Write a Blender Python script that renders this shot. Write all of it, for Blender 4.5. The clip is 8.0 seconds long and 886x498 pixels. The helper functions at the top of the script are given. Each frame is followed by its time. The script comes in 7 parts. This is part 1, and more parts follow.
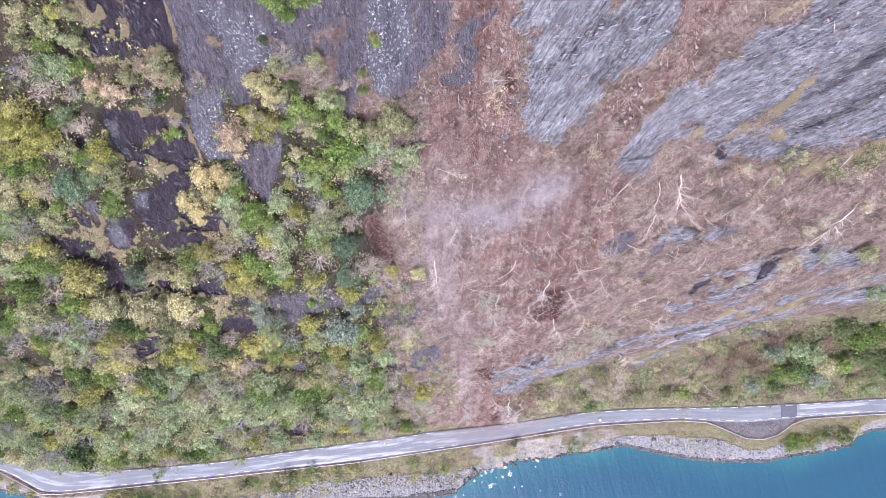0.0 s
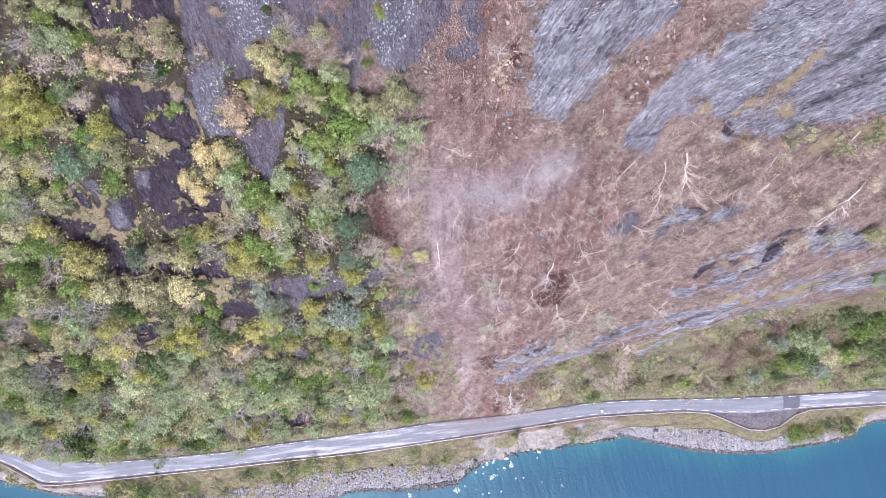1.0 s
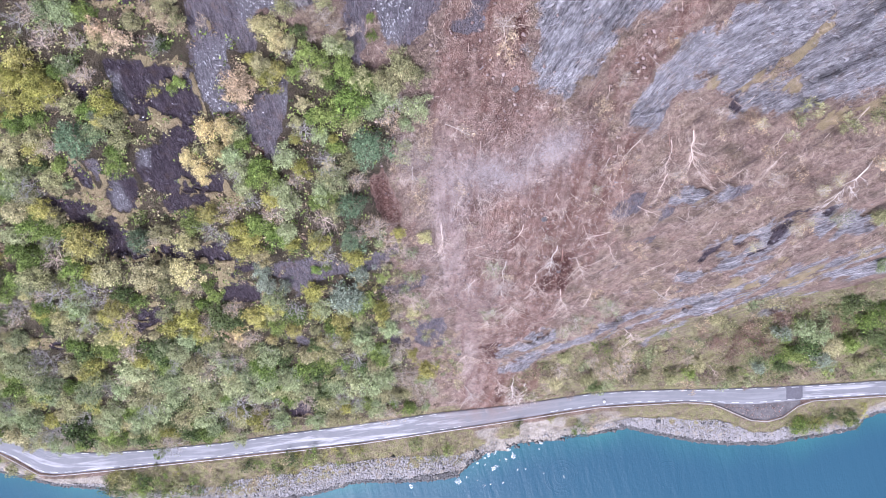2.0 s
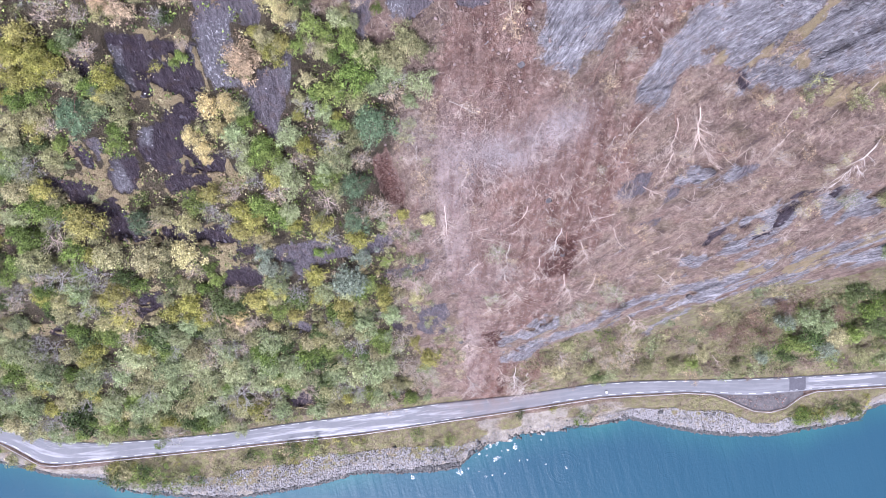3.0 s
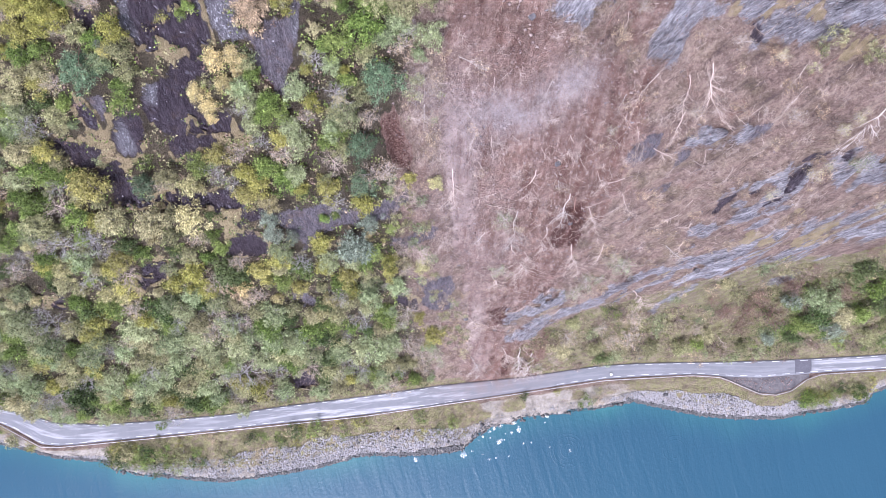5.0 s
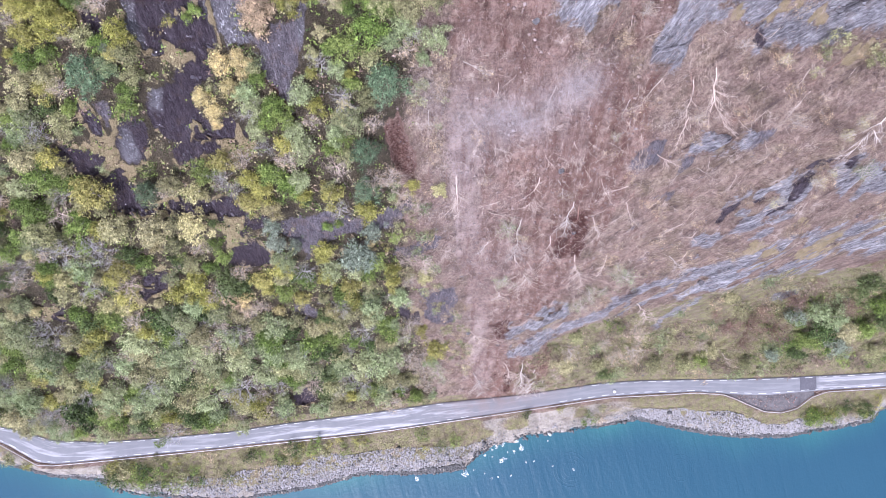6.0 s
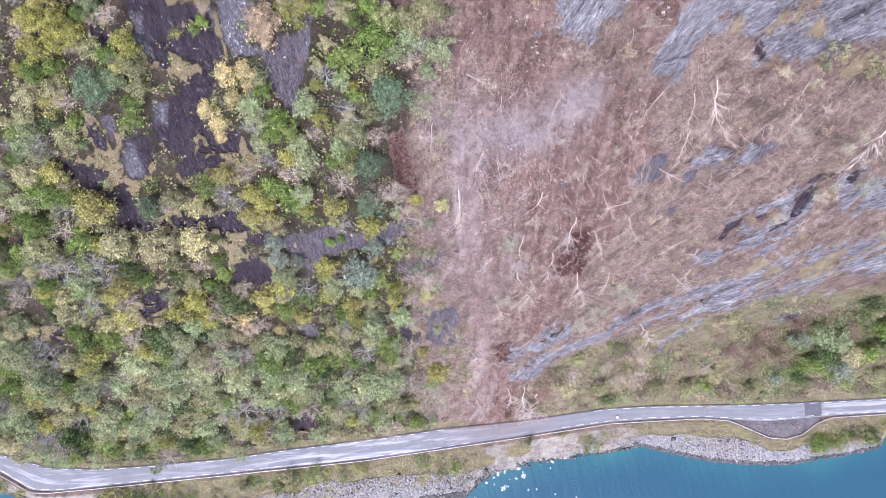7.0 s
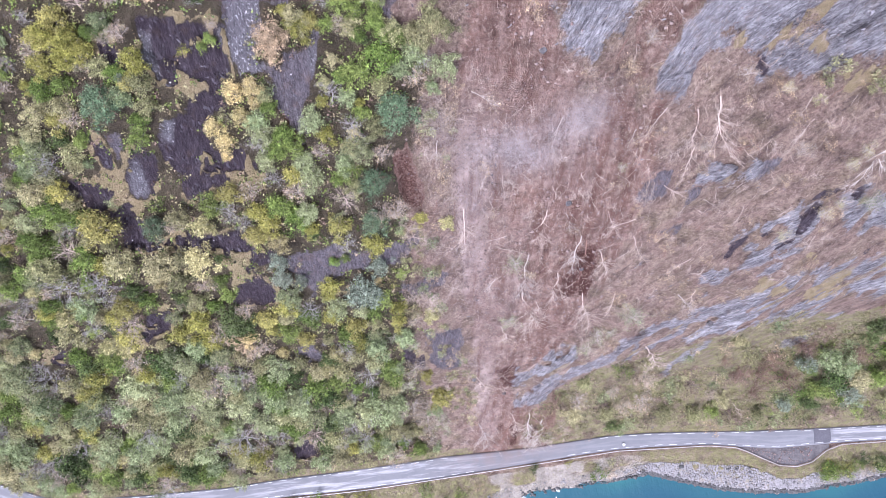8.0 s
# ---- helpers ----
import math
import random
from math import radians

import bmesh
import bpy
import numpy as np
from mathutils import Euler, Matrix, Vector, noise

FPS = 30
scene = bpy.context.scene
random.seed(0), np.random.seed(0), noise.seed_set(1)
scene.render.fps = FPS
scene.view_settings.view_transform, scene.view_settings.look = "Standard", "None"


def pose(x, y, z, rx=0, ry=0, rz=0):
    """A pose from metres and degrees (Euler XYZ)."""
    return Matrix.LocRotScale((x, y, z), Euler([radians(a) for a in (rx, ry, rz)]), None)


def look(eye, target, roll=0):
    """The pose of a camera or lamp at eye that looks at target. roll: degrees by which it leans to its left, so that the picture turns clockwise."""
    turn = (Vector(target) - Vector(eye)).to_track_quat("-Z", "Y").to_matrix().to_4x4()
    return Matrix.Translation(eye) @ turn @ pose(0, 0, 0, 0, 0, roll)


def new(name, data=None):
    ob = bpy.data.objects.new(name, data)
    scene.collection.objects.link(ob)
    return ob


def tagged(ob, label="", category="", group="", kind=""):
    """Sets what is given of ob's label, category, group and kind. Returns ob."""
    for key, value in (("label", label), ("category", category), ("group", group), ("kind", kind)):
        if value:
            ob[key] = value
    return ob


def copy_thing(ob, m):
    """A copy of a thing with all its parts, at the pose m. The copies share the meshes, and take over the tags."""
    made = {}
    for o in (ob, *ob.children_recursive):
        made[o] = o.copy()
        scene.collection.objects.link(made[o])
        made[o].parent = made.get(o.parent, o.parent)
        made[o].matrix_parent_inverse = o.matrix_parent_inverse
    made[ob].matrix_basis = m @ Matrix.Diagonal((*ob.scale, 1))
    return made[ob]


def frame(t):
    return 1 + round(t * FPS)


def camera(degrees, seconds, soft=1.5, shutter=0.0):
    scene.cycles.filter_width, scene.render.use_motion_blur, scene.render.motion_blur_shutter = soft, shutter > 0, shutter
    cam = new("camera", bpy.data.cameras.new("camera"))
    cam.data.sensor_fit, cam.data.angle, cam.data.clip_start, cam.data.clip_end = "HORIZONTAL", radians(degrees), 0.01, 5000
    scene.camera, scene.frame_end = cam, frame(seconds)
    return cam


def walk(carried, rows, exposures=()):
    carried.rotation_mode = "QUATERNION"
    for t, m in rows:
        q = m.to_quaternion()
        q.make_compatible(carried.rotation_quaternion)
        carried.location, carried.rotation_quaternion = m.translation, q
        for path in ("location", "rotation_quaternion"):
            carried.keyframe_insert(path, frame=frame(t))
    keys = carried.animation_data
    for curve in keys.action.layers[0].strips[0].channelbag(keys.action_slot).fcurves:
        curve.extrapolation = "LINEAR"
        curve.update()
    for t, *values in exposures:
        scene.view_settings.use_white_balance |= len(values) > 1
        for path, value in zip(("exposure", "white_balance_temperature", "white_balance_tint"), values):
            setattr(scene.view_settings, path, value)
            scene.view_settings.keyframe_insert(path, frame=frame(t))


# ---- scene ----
# ---- the camera and its flight ----
PATH = (
    (0.0, pose(0.00, 0.00, 250.00, 0.05, 0.05, -0.21)),
    (0.5, pose(-0.36, -1.73, 249.52, 0.05, 0.03, -0.18)),
    (1.0, pose(-0.72, -3.46, 249.00, 0.05, 0.01, -0.16)),
    (1.5, pose(-1.10, -5.17, 248.49, 0.04, -0.01, -0.14)),
    (3.0, pose(-2.15, -10.21, 247.08, -0.02, -0.02, -0.05)),
    (3.5, pose(-2.52, -11.85, 246.64, -0.06, -0.02, -0.02)),
    (4.0, pose(-2.86, -13.55, 246.19, -0.07, -0.03, 0.02)),
    (4.5, pose(-3.23, -15.21, 245.84, -0.09, -0.04, 0.05)),
    (4.8, pose(-3.43, -16.22, 245.64, -0.08, -0.04, 0.07)),
    (5.2, pose(-3.71, -17.60, 245.40, 0.20, -0.05, 0.10)),
    (5.8, pose(-4.12, -19.65, 245.06, 1.57, -0.06, 0.14)),
    (6.0, pose(-4.26, -20.35, 244.95, 2.13, -0.06, 0.15)),
    (6.5, pose(-4.62, -22.11, 244.69, 3.54, -0.10, 0.18)),
    (7.0, pose(-4.97, -24.06, 244.43, 4.99, -0.15, 0.19)),
    (7.5, pose(-5.36, -25.81, 244.04, 6.41, -0.12, 0.20)),
    (8.0, pose(-5.69, -26.80, 243.65, 7.75, -0.05, 0.02)),
)
cam = camera(65.1, 8.0, soft=0.75)
walk(cam, PATH, exposures=((0.0, 1.58, 5600, 20.5), (8.0, 1.58, 5600, 20.5)))

# ---- light: a bright overcast sky, with the sun spread wide behind the cloud ----
SUN_ELEVATION, SUN_TURN = radians(54), radians(196)
world = bpy.data.worlds.new("overcast_sky")
scene.world = world
world.use_nodes = True
sky = world.node_tree.nodes.new("ShaderNodeTexSky")
sky.sky_type, sky.sun_disc = "NISHITA", False
sky.sun_elevation, sky.sun_rotation = SUN_ELEVATION, SUN_TURN
sky.air_density, sky.dust_density, sky.ozone_density = 1.0, 4.0, 1.0
soften = world.node_tree.nodes.new("ShaderNodeMix")
soften.data_type = "RGBA"
soften.inputs["Factor"].default_value = 0.65
soften.inputs["B"].default_value = (9.0, 9.1, 9.6, 1)
backlight = world.node_tree.nodes["Background"]
backlight.inputs["Strength"].default_value = 0.066
world.node_tree.links.new(sky.outputs["Color"], soften.inputs["A"])
world.node_tree.links.new(soften.outputs["Result"], backlight.inputs["Color"])
sun = new("sun", bpy.data.lights.new("sun", "SUN"))
sun.data.energy, sun.data.angle, sun.data.color = 2.0, radians(12), (1.0, 0.97, 0.93)
sun.matrix_world = look((math.sin(SUN_TURN) * 300, math.cos(SUN_TURN) * 300, 300 * math.tan(SUN_ELEVATION)), (0, 0, 0))

# ---- the lie of the land: plan in metres, x along the road, y inland ----
ROAD_X = (-2600, -230, -157, -150, -137, -122, -105, -78, -59, -31, -4, 24, 51, 64, 79, 95, 118, 140, 149, 230, 2600)
INNER_Y = (-64, -64, -72.8, -74, -77.7, -78.1, -77.1, -74.7, -71.8, -68.4, -64.5, -61.6, -57.6, -56.8, -56.4, -56.2, -55.4, -54.2, -53.6, -50, -50)
OUTER_X = (-2600, -230, -157, -152, -147, -142.5, -137, -131, -122, -105, -78, -59, -31, -4, 20, 41, 53, 66, 83, 98, 107, 118, 128, 149, 230, 2600)
OUTER_Y = (-70, -70, -76.9, -78.9, -81.7, -84.2, -84.8, -84.6, -83.6, -81.8, -79.1, -76.9, -74.1, -70.4, -66.6, -63.1, -61.5, -60.5, -59.9, -60.7, -60.9, -59.9, -59.1, -57.9, -55, -55)
RAIL_X = (-2600, -230, -157, -142.5, -137, -121.6, -78, -31, 20, 53, 83, 92.4, 96.3, 100.3, 106.2, 112, 117.4, 122.5, 127.8, 151, 230, 2600)
RAIL_Y = (-70.8, -70.8, -77.7, -85.6, -85.8, -84.4, -79.9, -74.9, -67.4, -62.3, -60.6, -61.2, -62.6, -64.4, -66.9, -67.3, -65.8, -62, -60.1, -58.6, -55.7, -55.7)
SHORE_X = (-2600, -230, -160, -154, -141, -122, -119, -110, -94, -80, -66, -48, -32, -20, -6, 4, 7.2, 14, 26, 40, 52, 64, 76, 88, 100, 116, 126, 134, 146, 149, 154, 230, 2600)
SHORE_Y = (-80, -80, -85.6, -86.6, -90, -91.6, -95.2, -96.6, -97.6, -98.6, -96.6, -93.6, -89.2, -89.2, -88.6, -87.1, -83.5, -79.5, -76.5, -74.1, -72.5, -69.9, -72.5, -74.9, -75.9, -75.8, -74, -73, -70.4, -66.4, -64.8, -60, -60)
# heights of the slope at distances inland of the road, one row a station along it
STATIONS = (-160, -100, -60, -25, 10, 40, 65, 95, 150)
INLAND = (0, 8, 18, 30, 40, 48, 58, 70, 82, 100)
SLOPE = (
    (5.5, 17, 33, 48, 62, 76, 92, 106, 116, 138),
    (5.5, 16, 35, 52, 64, 80, 97, 106, 114, 138),
    (5.5, 10, 32, 60, 75, 85, 103, 112, 133, 152),
    (5.5, 9, 27, 57, 79, 95, 111, 128, 145, 170),
    (5.5, 18, 32, 59, 82, 99, 113, 126, 146, 166),
    (5.5, 20, 40, 67, 86, 102, 121, 139, 157, 175),
    (5.5, 17, 29, 62, 92, 109, 129, 146, 166, 184),
    (5.5, 15, 23, 32, 69, 91, 119, 143, 163, 186),
    (5.5, 15, 25, 35, 63, 89, 116, 143, 163, 188),
)


def hash01(i, j, seed):
    n = (i.astype(np.int64) * 374761393 + j.astype(np.int64) * 668265263 + seed * 974634777) & 0xFFFFFFFF
    n = ((n ^ (n >> 13)) * 1274126177) & 0xFFFFFFFF
    return ((n ^ (n >> 16)) & 0xFFFF) / 65535.0


def grain(x, y, size, seed=0):
    """Smooth noise from -1 to 1 with cells of the given size in metres."""
    x, y = np.asarray(x, float) / size, np.asarray(y, float) / size
    i, j = np.floor(x), np.floor(y)
    u, v = x - i, y - j
    u, v = u * u * (3 - 2 * u), v * v * (3 - 2 * v)
    a = hash01(i, j, seed) * (1 - u) + hash01(i + 1, j, seed) * u
    b = hash01(i, j + 1, seed) * (1 - u) + hash01(i + 1, j + 1, seed) * u
    return 2 * (a * (1 - v) + b * v) - 1


def inner(x):
    return np.interp(x, ROAD_X, INNER_Y)


def outer(x):
    return np.interp(x, OUTER_X, OUTER_Y)


def railing(x):
    return np.interp(x, RAIL_X, RAIL_Y)


def shore(x):
    return np.interp(x, SHORE_X, SHORE_Y)


def hill(x, v):
    """Height of the bare slope at x, v metres inland of the road's inner edge."""
    table = np.array(SLOPE)
    out, total = 0.0, 0.0
    for dx, dv, w in ((0, 0, 2), (-7, 0, 1), (7, 0, 1), (0, -2.5, 1), (0, 2.5, 1)):
        vv = np.clip(v + dv, 0, 100)
        xx = np.clip(x + dx, STATIONS[0], STATIONS[-1])
        k = np.clip(np.searchsorted(STATIONS, xx, side="right") - 1, 0, len(STATIONS) - 2)
        f = (xx - np.take(STATIONS, k)) / (np.take(STATIONS, k + 1) - np.take(STATIONS, k))
        j = np.clip(np.searchsorted(INLAND, vv, side="right") - 1, 0, len(INLAND) - 2)
        g = (vv - np.take(INLAND, j)) / (np.take(INLAND, j + 1) - np.take(INLAND, j))
        low = table[k, j] * (1 - f) + table[k + 1, j] * f
        high = table[k, j + 1] * (1 - f) + table[k + 1, j + 1] * f
        out, total = out + w * (low * (1 - g) + high * g), total + w
    return out / total + np.where(v > 100, 230 * (1 - np.exp(-(v - 100) / 170)), 0)


def ground_base(x, y):
    """Height of the ground without its small relief."""
    x, y = np.asarray(x, float), np.asarray(y, float)
    v = y - inner(x) - 0.8
    rim, edge = railing(x) - 0.9, shore(x)
    bank = 4.85 * np.clip((y - edge) / np.maximum(rim - edge, 0.5), 0, 1) ** 0.8
    deep = -np.clip((edge - y) * 0.35, 0, 25)
    low = np.where(y < edge, deep, np.where(y < rim, bank, 4.85))
    rise = np.clip(v / 2.5, 0, 1)
    return np.where(v > 0, 4.85 + (hill(x, np.maximum(v, 0)) - 4.85) * rise, low)

# ---- plan of what covers the ground: outlines in metres ----
DARK_SLABS_A = (
    ((-47.6, 20.3), (-37.7, 19.6), (-38.6, 17.4), (-38.1, 14.1), (-40.7, 13.5), (-43.5, 13.8), (-46.0, 14.1), (-48.8, 13.7), (-50.3, 14.8), (-51.2, 16.3), (-51.1, 18.1), (-50.3, 20.5)),
    ((-44.3, 12.1), (-40.5, 13.4), (-40.7, 10.7), (-43.1, 10.1), (-45.5, 8.5), (-45.3, 6.5), (-44.0, 5.1), (-40.3, 6.1), (-39.4, 4.4), (-38.0, 3.4), (-51.9, 3.8), (-54.8, 5.4), (-53.8, 8.3), (-50.3, 10.3), (-47.7, 10.4), (-45.2, 11.8)),
    ((-66.5, 9.4), (-65.2, 8.3), (-64.7, 6.7), (-65.5, 4.4), (-65.1, 2.1), (-66.6, 1.3), (-67.1, 3.8), (-67.1, 5.2), (-67.1, 7.4)),
)
DARK_SLABS_B = (
    ((-76.5, 3.1), (-73.2, 2.7), (-69.7, 3.0), (-67.8, 1.0), (-70.0, -0.9), (-72.3, -1.2), (-75.0, 0.3), (-77.0, 1.4)),
    ((-60.3, 6.7), (-57.3, 7.1), (-56.5, 5.4), (-59.8, 1.0), (-63.4, 0.9), (-63.3, 3.2), (-62.1, 5.2)),
    ((-69.2, -1.3), (-65.2, -0.1), (-65.1, -3.2), (-65.9, -6.6), (-62.2, -7.3), (-58.0, -5.4), (-52.2, -6.0), (-44.9, -5.6), (-42.8, -8.2), (-41.5, -9.7), (-38.1, -9.2), (-37.4, -10.8), (-42.1, -10.9), (-46.7, -9.3), (-49.1, -10.9), (-53.3, -9.4), (-60.3, -8.8), (-67.3, -8.7), (-68.9, -7.7), (-68.4, -4.8), (-69.2, -2.7)),
)
SLABS_AND_HOLLOW = (
    ((-53.5, 2.9), (-44.1, 3.2), (-44.4, 1.5), (-47.9, 0.3), (-50.5, -0.1), (-53.9, 0.9)),
    ((-47.3, -10.8), (-43.4, -11.4), (-42.4, -14.2), (-40.2, -16.0), (-41.6, -17.8), (-50.8, -18.6), (-47.7, -14.2)),
    ((-16.1, -27.1), (-9.5, -30.3), (-11.5, -33.5), (-15.8, -29.8)),
    ((-69.7, -20.4), (-65.0, -18.9), (-66.4, -21.8), (-71.3, -25.5), (-75.5, -27.6), (-71.8, -23.2)),
    ((-98.5, -29.1), (-95.0, -28.8), (-98.3, -32.0), (-101.2, -31.1)),
    # hollow under the fallen log, its shade painted as dark rock
    ((-51.9, -58.0), (-47.9, -56.6), (-45.9, -63.3), (-54.0, -64.5)),
    ((-59.3, 19.3), (-55.7, 18.8), (-55.2, 17.1), (-57.2, 16.3), (-59.6, 17.3)),
)
SLABS_SHADED_FACES = (
    ((-48.2, 30.2), (-45.5, 31.2), (-45.7, 32.6), (-41.1, 32.5), (-41.2, 29.2), (-43.7, 26.4), (-46.2, 26.8), (-46.7, 27.4), (-48.6, 26.7), (-49.6, 27.9)),
    ((-40.1, 32.5), (-35.4, 32.5), (-35.8, 27.8), (-40.2, 27.5), (-41.9, 26.9), (-40.6, 29.1)),
    # the next two are recessed faces, their shade painted as dark rock
    ((61.0, -5.2), (60.8, -1.1), (63.1, -2.2), (63.9, -4.3), (63.0, -6.3)),
    ((51.3, -9.4), (51.1, -7.1), (54.3, -5.2), (53.4, -7.7), (52.5, -9.9)),
)
# shade of overhung faces and clefts right of the slide, painted as dark rock
SHADED_FACES = (
    ((60.0, -1.1), (61.8, 0.3), (64.4, -0.0), (62.7, -1.3)),
    ((67.6, -1.0), (67.5, 0.7), (69.6, 0.3), (69.8, -1.2)),
    ((56.3, -5.7), (57.1, -4.7), (57.1, -6.2)),
    ((60.0, -7.9), (62.5, -6.0), (62.6, -7.2), (60.6, -8.7)),
    ((40.6, 16.0), (43.0, 15.3), (44.0, 14.3), (42.6, 13.7)),
    ((83.0, -8.0), (83.3, -6.7), (86.1, -7.9)),
)
DARK_SLABS_SHADE = DARK_SLABS_A + DARK_SLABS_B + SLABS_AND_HOLLOW + SLABS_SHADED_FACES + SHADED_FACES
SLATE_A = (
    ((-13.4, 32.4), (1.2, 32.4), (0.6, 29.9), (-1.7, 27.0), (-3.8, 23.4), (-6.7, 21.7), (-8.5, 20.7), (-10.0, 20.7), (-10.4, 24.4), (-13.5, 18.8), (-15.0, 19.9), (-13.5, 28.6)),
    ((-23.6, 32.5), (-13.0, 32.4), (-13.1, 28.1), (-17.7, 26.7), (-23.3, 26.8)),
)
# clefts of the right slope, their shade painted in the slate colour
SHADED_CLEFTS = (
    ((29.9, -1.5), (30.0, 1.4), (32.2, 2.7), (32.7, -0.2), (31.1, -1.5)),
    ((33.7, 0.8), (32.7, 2.7), (34.3, 3.3), (35.0, 1.5)),
    ((49.3, 2.2), (50.5, 4.0), (51.6, 3.5), (50.4, 2.0)),
    ((38.4, -2.0), (38.9, 0.1), (40.1, -0.5), (39.7, -2.1)),
    ((36.4, -6.1), (39.8, -5.2), (40.1, -5.7), (37.2, -6.4)),
)
SLATE_C = (
    ((-35.4, 32.5), (-23.0, 32.5), (-23.0, 27.2), (-17.6, 27.1), (-13.5, 28.6), (-14.1, 25.1), (-18.0, 25.5), (-19.5, 24.2), (-23.1, 24.4), (-26.5, 23.5), (-28.8, 20.7), (-30.6, 21.1), (-31.7, 18.9), (-34.6, 16.4), (-38.1, 16.2), (-38.0, 20.5), (-35.4, 25.5), (-36.0, 27.2)),
    ((-38.1, 19.6), (-33.5, 19.4), (-34.0, 15.7), (-30.2, 15.4), (-23.5, 17.5), (-25.2, 14.0), (-29.3, 7.5), (-31.4, 9.4), (-32.9, 10.5), (-33.8, 13.6), (-38.6, 13.8), (-39.0, 16.9)),
)
SLATE_D = (
    ((2.1, 30.5), (6.3, 32.4), (7.5, 32.4), (5.4, 28.9), (4.5, 26.6), (3.1, 23.4), (0.3, 24.0), (1.2, 27.7)),
    ((-63.6, 8.9), (-61.1, 8.1), (-60.1, 6.7), (-62.6, 4.0), (-64.0, 4.8), (-64.4, 6.7)),
    ((-36.3, -9.2), (-23.3, -8.2), (-19.2, -9.2), (-12.3, -6.6), (-9.8, -5.6), (-10.7, -7.8), (-12.6, -9.9), (-18.4, -11.0), (-24.2, -12.1), (-29.7, -15.3), (-34.1, -16.1), (-35.0, -13.0), (-36.5, -11.4)),
    ((-14.3, -15.0), (-4.8, -12.4), (-4.6, -14.2), (-9.7, -16.1), (-14.5, -16.8)),
    ((-8.7, -24.1), (-1.0, -23.4), (0.2, -30.9), (-3.7, -33.9), (-9.3, -31.6)),
    ((-39.6, -27.6), (-33.3, -27.3), (-35.4, -31.1), (-41.6, -30.1)),
)
SLATE_AND_SHADE = SLATE_A + SHADED_CLEFTS + SLATE_C + SLATE_D
CHIPS_A = (
    ((-38.1, 19.6), (-31.8, 19.3), (-32.4, 16.0), (-33.8, 13.5), (-36.8, 13.9), (-37.8, 15.5), (-38.6, 17.4)),
    ((-51.2, 19.3), (-49.4, 19.2), (-49.9, 15.2), (-51.3, 15.0), (-51.6, 17.6)),
    ((-26.1, 16.9), (-24.2, 15.9), (-25.3, 13.6), (-26.4, 15.1)),
    ((-52.7, 10.5), (-51.0, 10.1), (-52.0, 7.4), (-53.7, 7.9)),
    ((-30.3, 31.4), (-22.1, 28.1), (-23.0, 23.9), (-28.3, 23.3), (-28.9, 25.7)),
    ((-36.5, 22.1), (-30.3, 21.7), (-31.2, 19.7), (-35.4, 16.4), (-37.9, 16.4), (-37.0, 20.1)),
    ((-9.4, 32.4), (-4.6, 32.4), (-3.3, 28.6), (-5.3, 25.8), (-7.7, 21.4), (-10.5, 21.3), (-9.9, 28.3)),
    ((-62.1, 5.2), (-59.8, 5.5), (-60.6, 1.0), (-63.4, 0.9)),
)
CHIPS = CHIPS_A
GREY_SLABS_A = (
    ((10.7, 32.4), (30.5, 32.3), (30.0, 28.1), (28.0, 25.3), (25.4, 24.2), (22.6, 20.6), (19.5, 18.1), (17.6, 16.6), (14.5, 17.1), (12.3, 19.6), (11.2, 24.8), (12.0, 27.8), (9.9, 30.1)),
    ((67.2, 34.3), (48.1, 32.2), (42.2, 28.6), (40.0, 27.7), (38.7, 24.8), (36.3, 24.3), (34.7, 22.6), (32.5, 21.1), (30.3, 18.9), (28.0, 16.4), (27.9, 13.6), (29.3, 12.3), (32.1, 12.7), (33.6, 16.9), (37.4, 17.2), (41.0, 15.7), (42.7, 13.6), (47.9, 14.6), (58.7, 15.1), (65.3, 15.3), (75.7, 16.4)),
)
GREY_SLABS_B = (
    ((51.9, -15.4), (48.8, -12.3), (51.6, -8.9), (53.1, -5.4), (55.7, -3.6), (57.5, -0.2), (59.4, -1.1), (62.1, -1.9), (64.7, -5.0), (63.3, -7.4), (60.3, -9.0), (58.2, -11.7), (54.2, -14.0)),
    ((13.4, -40.9), (14.9, -34.0), (21.0, -28.4), (26.2, -26.7), (30.8, -31.1), (37.2, -28.5), (42.2, -23.6), (50.6, -20.7), (57.5, -17.9), (63.1, -13.1), (72.4, -11.8), (83.1, -9.3), (94.0, -6.8), (107.4, -4.4), (117.5, -8.6), (101.3, -10.2), (94.8, -14.1), (92.7, -19.9), (79.0, -21.6), (64.8, -24.0), (51.2, -27.2), (42.1, -31.5), (31.3, -36.0), (26.3, -40.4), (22.6, -46.3), (17.3, -45.5)),
)
GREY_SLABS_C = (
    ((57.4, -34.3), (58.2, -29.2), (64.1, -26.5), (62.4, -29.6), (58.7, -35.7)),
    ((91.6, -28.5), (101.1, -23.7), (100.9, -19.0), (104.5, -26.8), (94.7, -29.5)),
    ((92.6, -14.1), (97.6, -8.4), (106.0, -4.4), (119.0, -9.8), (108.8, -13.8), (99.6, -15.5)),
    ((34.4, 0.3), (37.8, 2.4), (42.1, 3.2), (51.7, 3.1), (51.4, 1.8), (41.6, 0.7), (37.3, -0.6)),
    ((56.8, -10.0), (64.4, -8.5), (62.5, -10.6), (59.4, -11.7)),
    ((30.2, -1.8), (32.2, 2.1), (33.5, 1.3), (32.3, -2.0)),
    ((65.2, -1.1), (68.3, 0.2), (77.4, 0.2), (86.5, -3.8), (77.7, -5.1), (70.0, -4.0)),
)
GREY_SLABS = GREY_SLABS_A + GREY_SLABS_B + GREY_SLABS_C
